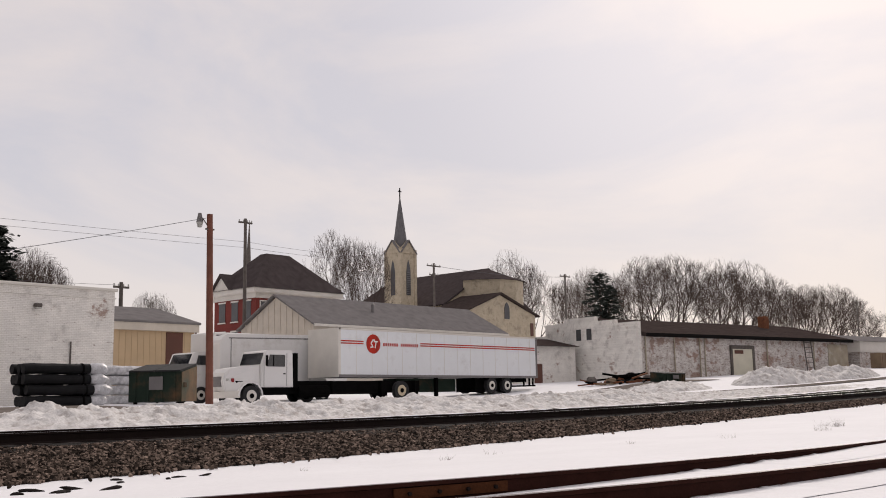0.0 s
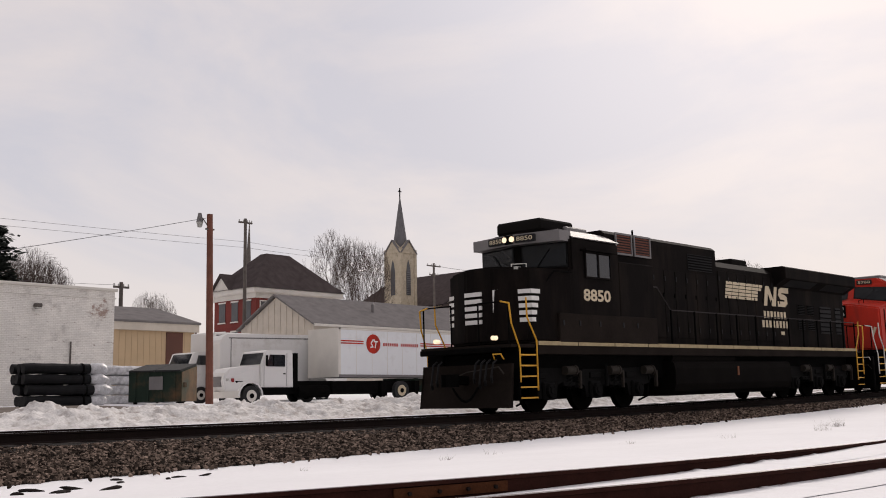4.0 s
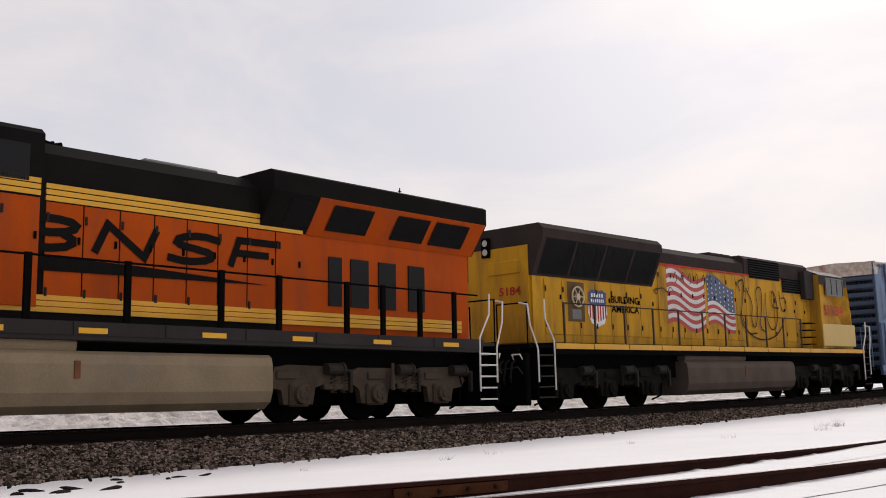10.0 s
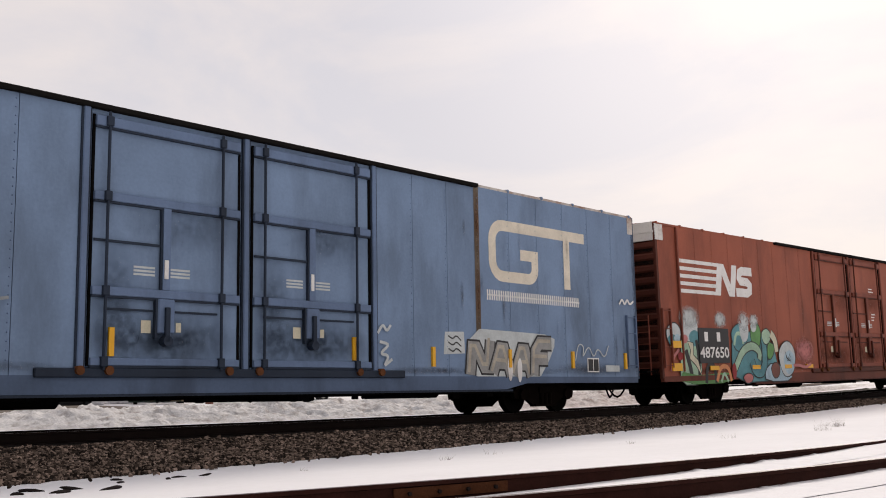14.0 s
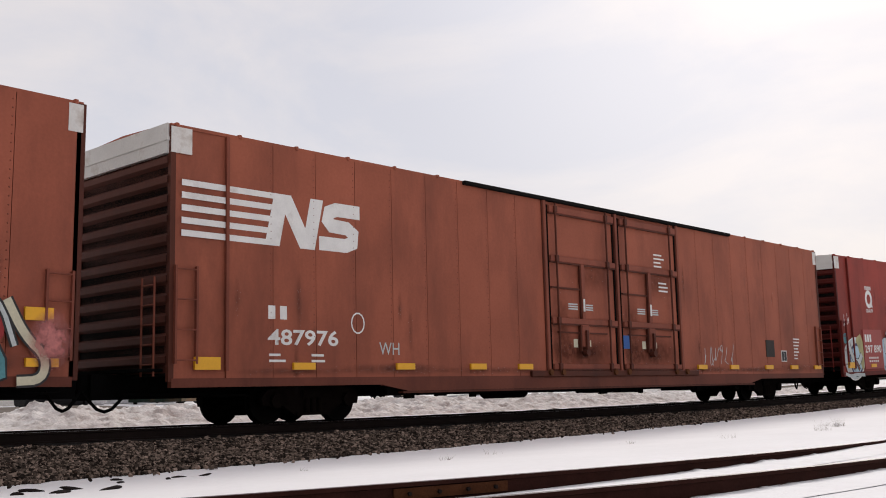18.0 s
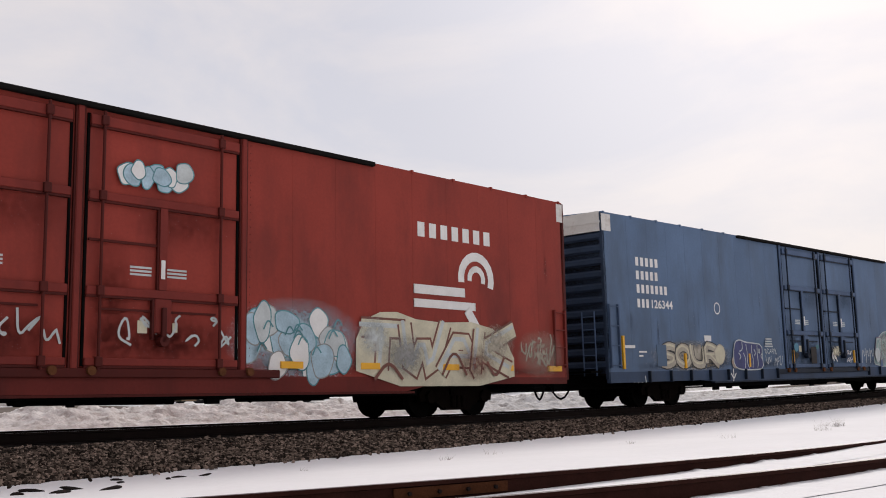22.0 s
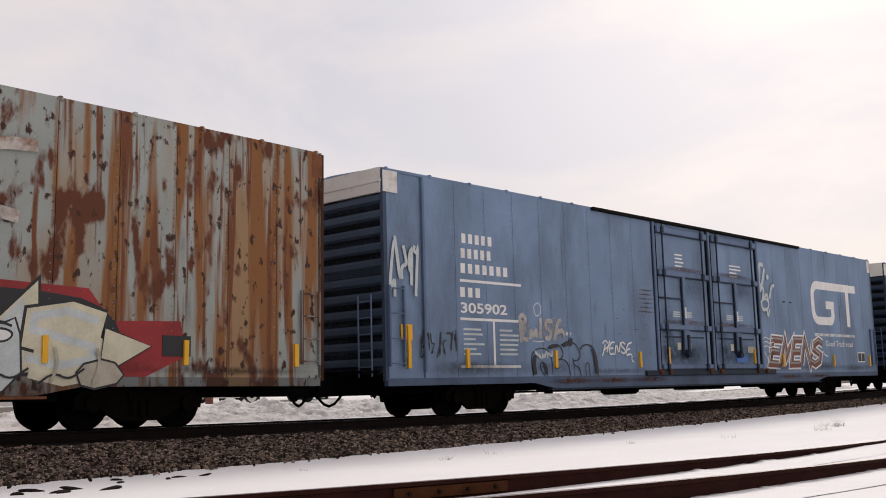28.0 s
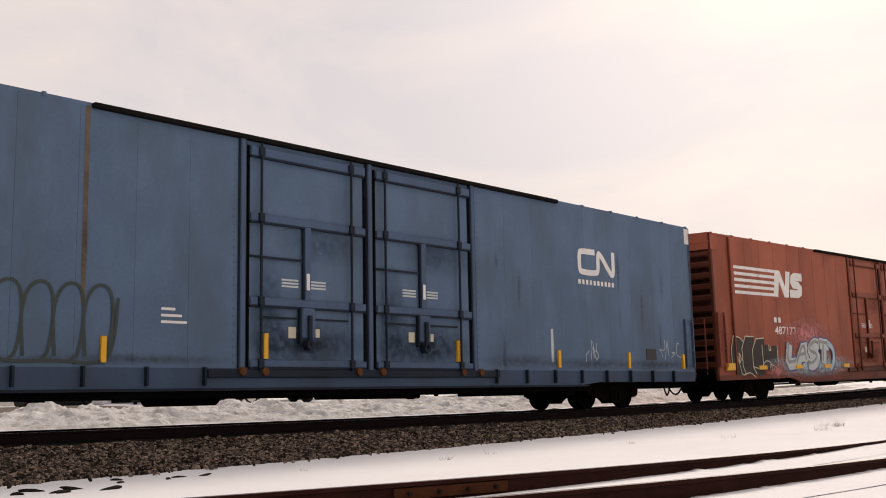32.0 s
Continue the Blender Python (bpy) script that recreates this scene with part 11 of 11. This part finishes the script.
def orange_loco():
    lo = thing("locomotive", "orange, black and yellow wide-cab diesel locomotive", "locomotive", "locomotives of the train")
    loco_base(lo, LOCO_GREY, LOCO_GREY, TANK_GREY, TRUCK_TAN, "tan", RAIL_WHITE, RAIL_WHITE, tank=(7.05, 14.75), stripe=(1.50, 1.715))
    S_, M_ = (2.08, 3.88, 2.22, 4.46), (1.80, 3.94, 1.86, 4.46)
    wide_cab(lo, ORANGE, ORANGE, (0.40, 0.38, 3.72), (0.82, 1.505, 3.43), S_, M_, 4.47, 4.76, z0=1.86, deck=DARK_GREY)
    part("cab_plinth", bx(0.85, 4.47, -1.51, 1.51, 1.70, 1.87), LOCO_GREY, lo)
    nose_fittings(lo, 0.43, 3.46)
    brow_boards(lo, "8228", S_, M_, 4.52, 4.72, CREAM)
    bm, yn = B(), -0.012
    for k, ch in enumerate("SF"):
        for ln in GLYPH[ch]:
            yn = stroke(bm, [(0.32 + 0.44 * k + 0.30 * u + 0.16 * v, 0.04 + 0.22 * v) for u, v in ln], 0.085, yn)
    slanted(part("nose_emblem", bm, UNDER_BLACK, lo, "slanted black shapes"), (0.445, -0.38), (0.82, -1.505), 2.92)
    bm = B()
    flat(bm, [(0.0, 0.0), (1.2, 0.0), (1.2, 0.13), (0.0, 0.10)], -0.012)
    slanted(part("nose_stripe", bm, STRIPE_YELLOW, lo), (0.405, -0.38), (0.82, -1.505), 1.98)
    for a, b, n in ((2.50, 2.80, 1), (2.98, 3.80, 2), (4.06, 4.36, 1)):
        side_window(lo, a, b, 3.78, 4.36, 1.52, SILVER, n)
    part("window_awning", fixn(prism(B(), [(2.75, 4.42), (4.1, 4.46), (3.85, 4.12), (3.0, 4.12)], -1.62, -1.58)), ORANGE, lo)
    text("road_number", "8228", 2.42, 3.82, 2.97, 3.32, -1.527, UNDER_BLACK, lo, 0.02)
    # stripes along the lower flank
    for a, b in ((0.86, 2.06), (2.28, 2.92), (3.70, 4.3), (4.36, 4.6), (4.66, 6.1), (6.2, 7.6), (7.7, 8.3)):
        for k in range(3):
            part("yellow_stripe", bx(a, b, -1.538, -1.50, 1.87 + 0.095 * k, 1.95 + 0.095 * k), STRIPE_YELLOW, lo)
    part("recess", bx(3.09, 3.60, -1.55, -1.50, 1.95, 2.48), UNDER_BLACK, lo)
    part("inverter_cabinet", bx(4.49, 8.35, -1.50, 1.50, 1.72, 3.72, bevel=0.02), ORANGE, lo)
    part("cabinet_seam", bx(2.2, 4.4, -1.535, -1.515, 2.66, 2.675), UNDER_BLACK, lo)
    hood(lo, "equipment_hood", 4.49, 10.45, 1.08, 1.72, 4.86, DARK_GREY, 0.10)
    for a, b in ((5.35, 6.25), (7.5, 8.3)):
        grille(lo, a, b, 1.09, 4.18, 4.75, LOCO_GREY, 8, ROOF_GREY)
    for k in range(3):
        part("yellow_stripe", bx(4.9, 10.4, -1.10, -1.07, 3.74 + 0.10 * k, 3.82 + 0.10 * k), STRIPE_YELLOW, lo)
        part("yellow_stripe", bx(10.5, 15.8, -1.085, -1.055, 3.68 + 0.10 * k, 3.76 + 0.10 * k), STRIPE_YELLOW, lo)
        part("yellow_stripe", bx(8.4, 20.5, -1.085, -1.055, 1.88 + 0.095 * k, 1.96 + 0.095 * k), STRIPE_YELLOW, lo)
    for x in (5.0, 6.5, 7.9, 9.3):
        part("black_support", bx(x - 0.06, x + 0.06, -1.50, -1.42, 3.72, 4.45), UNDER, lo)
    handrail(lo, [(5.0, -1.46, 4.42), (9.4, -1.46, 4.42)], UNDER)
    hood(lo, "engine_hood", 10.45, 15.3, 1.05, 1.72, 4.70, DARK_GREY, 0.25)
    doors(lo, 8.4, 10.4, 3, 1.09, 1.95, 3.70, ORANGE)
    doors(lo, 10.5, 15.8, 8, 1.052, 1.95, 3.66, ORANGE)
    part("recess", bx(9.3, 10.2, -1.10, -1.07, 3.95, 4.55), UNDER_BLACK, lo)
    hood(lo, "radiator_hood", 15.3, 20.8, 1.04, 1.72, 4.2, ORANGE, 0.05)
    wing_radiator(lo, 14.75, 20.95, 3.7, 4.80, 1.52, 1.05, DARK_GREY, ORANGE)
    part("wing_flank", fixn(prism(B(), [(-1.06, 3.68), (-1.535, 4.36), (-1.50, 4.40), (-1.03, 3.70)], 15.9, 20.9, axis="x")), ORANGE, lo)
    for a, b in ((16.3, 17.4), (18.1, 19.1), (19.3, 20.4)):
        bm = B()
        bm.faces.new([bm.verts.new(v) for v in ((a, -1.175, 3.80), (b, -1.175, 3.80), (b, -1.50, 4.27), (a, -1.50, 4.27))])
        bmesh.ops.solidify(bm, geom=bm.faces[:], thickness=0.02)
        part("radiator_grille", fixn(bm), UNDER_BLACK, lo)
    for a, b in ((16.5, 16.85), (17.1, 17.6), (17.9, 18.4), (18.8, 19.3)):
        part("vent_slot", bx(a, b, -1.075, -1.04, 2.3, 3.3), UNDER_BLACK, lo)
    part("exhaust_hatch", bx(12.6, 14.2, -0.5, 0.5, 4.66, 4.82, bevel=0.03), ROOF_GREY, lo)
    horn(lo, 10.9, 4.88)
    # slanted word blocks and wedge
    yy = -1.085
    for i, ch in enumerate("BNSF"):
        a, wide, h = 10.0 + i * 1.36, 0.98, 0.62
        bm = B()
        for ln in GLYPH[ch]:
            yy = stroke(bm, [(a + wide * u + 0.30 * v * h, 2.90 + (h - 0.12) * v) for u, v in (curve(ln, 1) if ch in "BS" else ln)], 0.135, yy)
        part("emblem_block", bm, DARK_GREY, lo, "broad slanted dark emblem shape")
    shape(lo, "emblem_wedge", [(9.5, 2.52), (9.65, 2.80), (12.25, 2.74), (14.95, 2.60), (12.05, 2.56)], yy, DARK_GREY)
    for x in [1.2, 2.6, 5.0, 6.5, 9.2, 10.9, 13.2, 15.2, 17.3, 19.4]:
        part("sill_reflector", bx(x, x + 0.5, -1.525, -1.50, 1.53, 1.62), MARK_YELLOW, lo)
    for x in (8.75, 10.05, 11.75, 13.6, 14.9, 16.6, 17.6, 18.7, 19.8):
        part("rail_post", bx(x - 0.055, x + 0.055, -1.52, -1.46, 1.72, 2.75), UNDER, lo)
    handrail(lo, [(8.5, -1.49, 2.72), (20.6, -1.49, 2.72)], UNDER)
    STOCK.append((lo, -69.7, LOCO_L))


orange_loco()


TANK_BROWN = mat("brown_grimed_tank", (0.105, 0.080, 0.066), 0.85, spec=0.1, var=0.25, scale=1.5)


def yellow_loco():
    lo = thing("locomotive", "yellow and grey diesel locomotive running hood first", "locomotive", "locomotives of the train")
    loco_base(lo, UNDER, STRIPE_YELLOW, TANK_BROWN, TRUCK_GREY, "grey", LOCO_GREY, RAIL_WHITE, tank=(7.2, 14.4), stripe=(1.56, 1.70))
    hood(lo, "radiator_hood", 0.55, 6.35, 1.08, 1.72, 4.60, YELLOW, 0.10)
    # flared radiator section
    sec = [(-1.10, 3.42), (-1.50, 4.36), (-1.50, 4.58), (-1.36, 4.72), (1.36, 4.72), (1.50, 4.58), (1.50, 4.36), (1.10, 3.42)]
    part("radiator_flare", fixn(prism(B(), sec, 0.52, 6.15, axis="x")), ROOF_BROWN, lo)
    for k in range(4):
        a, b = 0.70 + k * 1.36, 1.95 + k * 1.36
        bm = B()
        bm.faces.new([bm.verts.new(v) for v in ((a, -1.13, 3.47), (b, -1.13, 3.47), (b, -1.50, 4.33), (a, -1.50, 4.33))])
        bmesh.ops.solidify(bm, geom=bm.faces[:], thickness=0.02)
        part("radiator_grille", fixn(bm), UNDER_BLACK, lo)
    part("end_panel", bx(0.50, 0.56, -1.0, 1.0, 1.75, 4.2), YELLOW, lo)
    part("end_hatch", bx(0.47, 0.51, -0.75, 0.3, 3.5, 3.85, bevel=0.02), YELLOW, lo)
    lamp_pair(lo, 0.46, 0.35, 4.25, False)
    o = text("road_number", "5184", 0, 0.7, 0, 0.22, 0, RED_PAINT, lo, 0.02)
    o.matrix_basis = pose(0.485, -0.05, 2.95, 0, 0, -90)
    part("red_pinstripe", bx(6.3, 16.7, -1.085, -1.06, 4.10, 4.16), RED_PAINT, lo)
    hood(lo, "engine_hood", 6.35, 12.0, 1.05, 1.72, 4.16, YELLOW, 0.02)
    hood(lo, "hood_roof", 6.15, 12.0, 1.05, 4.16, 4.68, ROOF_BROWN, 0.20)
    hood(lo, "equipment_hood", 12.0, 16.95, 1.08, 1.72, 4.16, YELLOW, 0.02)
    hood(lo, "hood_roof", 12.0, 16.95, 1.08, 4.16, 4.80, ROOF_BROWN, 0.12)
    part("exhaust_hatch", bx(10.4, 11.9, -0.7, 0.7, 4.6, 4.82, bevel=0.04), ROOF_BROWN, lo)
    horn(lo, 7.6, 4.8)
    doors(lo, 1.0, 6.2, 7, 1.085, 1.95, 3.36, YELLOW)
    doors(lo, 6.5, 12.0, 8, 1.055, 1.95, 4.05, YELLOW)
    doors(lo, 14.0, 16.5, 3, 1.085, 1.95, 3.6, YELLOW)
    grille(lo, 12.3, 14.55, 1.09, 4.05, 4.70, UNDER, 8)
    grille(lo, 14.75, 16.5, 1.09, 3.68, 4.19, UNDER, 6)
    # hand wheel in a dark recess
    part("recess", bx(1.98, 2.72, -1.112, -1.07, 2.30, 3.34), RECESS_TAN, lo, "shaded brown recess")
    part("notice_plate", bx(2.15, 2.55, -1.122, -1.11, 2.36, 2.62), ROOF_GREY, lo)
    bm = B()
    ring = arc(2.36, 2.95, 0.26, 0.26, 0, 360, 16)
    tube(bm, [(a, -1.17, b) for a, b in ring], 0.025)
    for k in range(6):
        cyl(bm, (2.36, -1.17, 2.95), (2.36 + 0.26 * math.cos(k * 1.047), -1.17, 2.95 + 0.26 * math.sin(k * 1.047)), 0.016, seg=6)
    cyl(bm, (2.36, -1.19, 2.95), (2.36, -1.12, 2.95), 0.09, seg=10)
    part("brake_wheel", bm, CREAM, lo, "cream hand brake wheel")
    # shield
    yy = -1.118
    BLUE_P = mat("shield_blue", (0.025, 0.05, 0.16), 0.5, bump=0.0)
    shape(lo, "shield", [(2.90, 3.10), (3.08, 3.18), (3.31, 3.14), (3.55, 3.18), (3.74, 3.10), (3.70, 2.90), (3.76, 2.55), (3.62, 2.28), (3.31, 2.18), (3.0, 2.28), (2.86, 2.55), (2.92, 2.90)], yy, WHITE)
    shape(lo, "shield_top", [(2.90, 3.10), (3.08, 3.18), (3.31, 3.14), (3.55, 3.18), (3.74, 3.10), (3.70, 2.78), (2.92, 2.78)], yy - 0.004, BLUE_P)
    for k in range(7):
        a = 2.93 + k * 0.12
        shape(lo, "shield_stripe", [(a, 2.32 + 0.10 * abs(k - 3) / 3), (a + 0.06, 2.32 + 0.10 * abs(k - 3) / 3), (a + 0.06, 2.77), (a, 2.77)], yy - 0.004, RED_PAINT)
    bars("shield_block", 5, 3.02, 3.62, 2.98, 3.08, yy - 0.007, WHITE, lo)
    bars("shield_block", 7, 3.0, 3.64, 2.84, 2.93, yy - 0.007, WHITE, lo)
    text("slogan", "BUILDING", 3.98, 5.36, 2.86, 3.06, yy, UNDER, lo, 0.02)
    text("slogan", "AMERICA", 3.98, 5.36, 2.60, 2.80, yy, UNDER, lo, 0.02)
    # waving flag
    FLAG_RED, FLAG_WHITE, FLAG_BLUE = mat("flag_red", (0.42, 0.05, 0.045), 0.6, bump=0.0), mat("flag_white", (0.62, 0.60, 0.58), 0.6, bump=0.0), mat("flag_blue", (0.055, 0.085, 0.16), 0.6, bump=0.0)
    xs = [7.0 + 0.16 * i for i in range(27)]
    def wave(x, k):
        w = 0.20 * math.sin((x - 7.0) * 2.6 + 0.6) + 0.035 * (x - 7)
        return 2.28 + w * 0.8 + k * (0.135 - 0.006 * (x - 7)) - 0.02 * (x - 7)
    for k in range(13):
        for canton in (0, 1):
            sel = [x for x in xs if (x >= 9.3 if canton else x <= 9.35)]
            if canton and k > 5:
                continue
            pts = [(x, wave(x, k)) for x in sel] + [(x, wave(x, k + 1)) for x in reversed(sel)]
            verts = [(a, -1.082, b) for a, b in pts]
            n = len(sel)
            mesh("flag_stripe", verts, [(i, i + 1, 2 * n - 2 - i, 2 * n - 1 - i) for i in range(n - 1)], FLAG_RED if k % 2 == 0 else FLAG_WHITE, lo)
    sel = [x for x in xs if x >= 9.3]
    n = len(sel)
    verts = [(x, -1.083, wave(x, 6)) for x in sel] + [(x, -1.083, wave(x, 13)) for x in reversed(sel)]
    mesh("flag_canton", verts, [(i, i + 1, 2 * n - 2 - i, 2 * n - 1 - i) for i in range(n - 1)], FLAG_BLUE, lo)
    for i in range(7):
        for j in range(5):
            x = 9.45 + i * 0.26
            z = wave(x, 6.7 + j * 1.3)
            bm = B()
            flat(bm, [(x + 0.035 * math.cos(a), z + 0.035 * math.sin(a)) for a in (0.3, 1.56, 2.8, 4.1, 5.3)], -1.087)
            part("flag_star", bm, FLAG_WHITE, lo)
    # black sprayed loops
    b = Brush(lo, -1.112)
    b.band([(11.55, 3.55), (11.35, 3.85), (11.9, 4.0), (11.7, 3.3), (11.45, 2.6), (12.0, 2.15), (12.6, 2.2)], 0.045, UNDER_BLACK)
    b.band([(12.0, 3.6), (12.4, 3.2), (12.2, 2.6), (12.5, 2.3), (12.75, 3.0), (12.6, 3.7), (13.1, 3.8), (13.0, 3.0), (12.8, 2.4), (13.2, 2.25)], 0.045, UNDER_BLACK)
    b.band([(13.4, 3.6), (13.3, 2.9), (13.5, 2.4), (13.9, 2.3), (14.2, 2.7), (14.15, 3.5), (13.8, 3.75), (13.75, 3.1), (14.3, 3.1)], 0.045, UNDER_BLACK)
    b.band([(14.4, 3.7), (14.5, 3.0), (14.9, 3.0), (14.9, 3.5), (14.5, 3.45)], 0.04, UNDER_BLACK)
    b.band([(11.5, 2.9), (11.8, 2.25), (12.6, 1.98), (13.6, 2.0), (14.4, 2.35), (14.7, 2.8)], 0.045, UNDER_BLACK)
    b.band([(11.75, 3.75), (11.8, 3.5), (11.95, 3.75), (12.0, 3.5), (12.15, 3.72)], 0.03, UNDER_BLACK)
    b.band([(6.15, 3.3), (6.4, 3.42), (6.35, 3.2), (6.15, 3.28), (6.7, 3.45), (6.9, 3.25), (7.1, 3.5), (7.3, 3.3)], 0.03, UNDER_BLACK)
    for k in range(6):
        b.band([(7.3 + 0.42 * k, 3.72), (7.45 + 0.42 * k, 4.0), (7.5 + 0.42 * k, 3.7), (7.4 + 0.42 * k, 3.6)], 0.03, UNDER_BLACK)
    # cab at the far end, nose to +x
    bm = B()
    sec = [(16.95, 1.72), (16.95, 4.40), (17.2, 4.62), (19.2, 4.62), (19.42, 4.30), (19.62, 3.52), (20.62, 3.38), (20.78, 3.2), (20.78, 1.72)]
    prism(bm, sec, -1.50, 1.50)
    for v in bm.verts:
        if v.co.x > 20.5:
            v.co.y *= 0.72
        if v.co.z > 4.5:
            v.co.y *= 0.66
    part("cab", fixn(bm), YELLOW, lo)
    bm = prism(B(), [(-1.0, 4.635), (-1.52, 4.40), (-1.52, 4.05), (-1.508, 4.05), (-1.508, 4.38), (-0.98, 4.622), (0.98, 4.622), (1.508, 4.38), (1.508, 4.05), (1.52, 4.05), (1.52, 4.40), (1.0, 4.635)], 16.93, 19.35, axis="x")
    part("cab_roof", fixn(bm), LOCO_GREY, lo)
    side_window(lo, 17.5, 19.0, 3.70, 4.28, 1.505, ROOF_GREY, 3)
    part("cab_doorway", bx(16.2, 16.93, -1.30, -1.1, 3.5, 4.5), LOCO_GREY, lo)
    part("battery_box", bx(16.95, 19.9, -1.54, -1.49, 1.80, 2.62, bevel=0.02), CREAM_YELLOW, lo)
    text("road_number", "5184", 17.25, 18.95, 2.92, 3.32, -1.512, RED_PAINT, lo, 0.03)
    for k in range(4):
        part("cab_step", bx(15.9, 16.5, -1.45, -1.1, 1.85 + 0.25 * k, 1.88 + 0.25 * k), UNDER, lo)
    walkway_rail(lo, [1.3, 2.65, 4.05, 5.5, 6.9, 8.3, 9.7, 11.1, 12.5, 13.8, 15.2], 2.72, BROWN_POST, LOCO_GREY)
    STOCK.append((lo, -47.0, LOCO_L))


CREAM_YELLOW = mat("pale_yellow_box", (0.56, 0.38, 0.10), 0.5, var=0.1)
BROWN_POST = mat("brown_rail_post", (0.055, 0.030, 0.018), 0.7, var=0.2)
yellow_loco()


# ---- the train's run ----
def stock_pose(s0, length, t):
    """Pose of a vehicle whose front end is at s0 + train_s(t): its two trucks stand on the track."""
    a, b = s0 + train_s(t) + 3.0, s0 + train_s(t) + length - 3.0
    pa, pb = Vector((a, track_y(a), track_z(a))), Vector((b, track_y(b), track_z(b)))
    d = pb - pa
    rz = math.degrees(math.atan2(d.y, d.x))
    ry = -math.degrees(math.asin(d.z / d.length))
    return pose(*pa, 0, ry, rz) @ pose(-3.0, 0, 0)


def motions():
    for ob, s0, length in STOCK:
        walk(ob, [(0.5 * i, stock_pose(s0, length, 0.5 * i)) for i in range(65)])


motions()
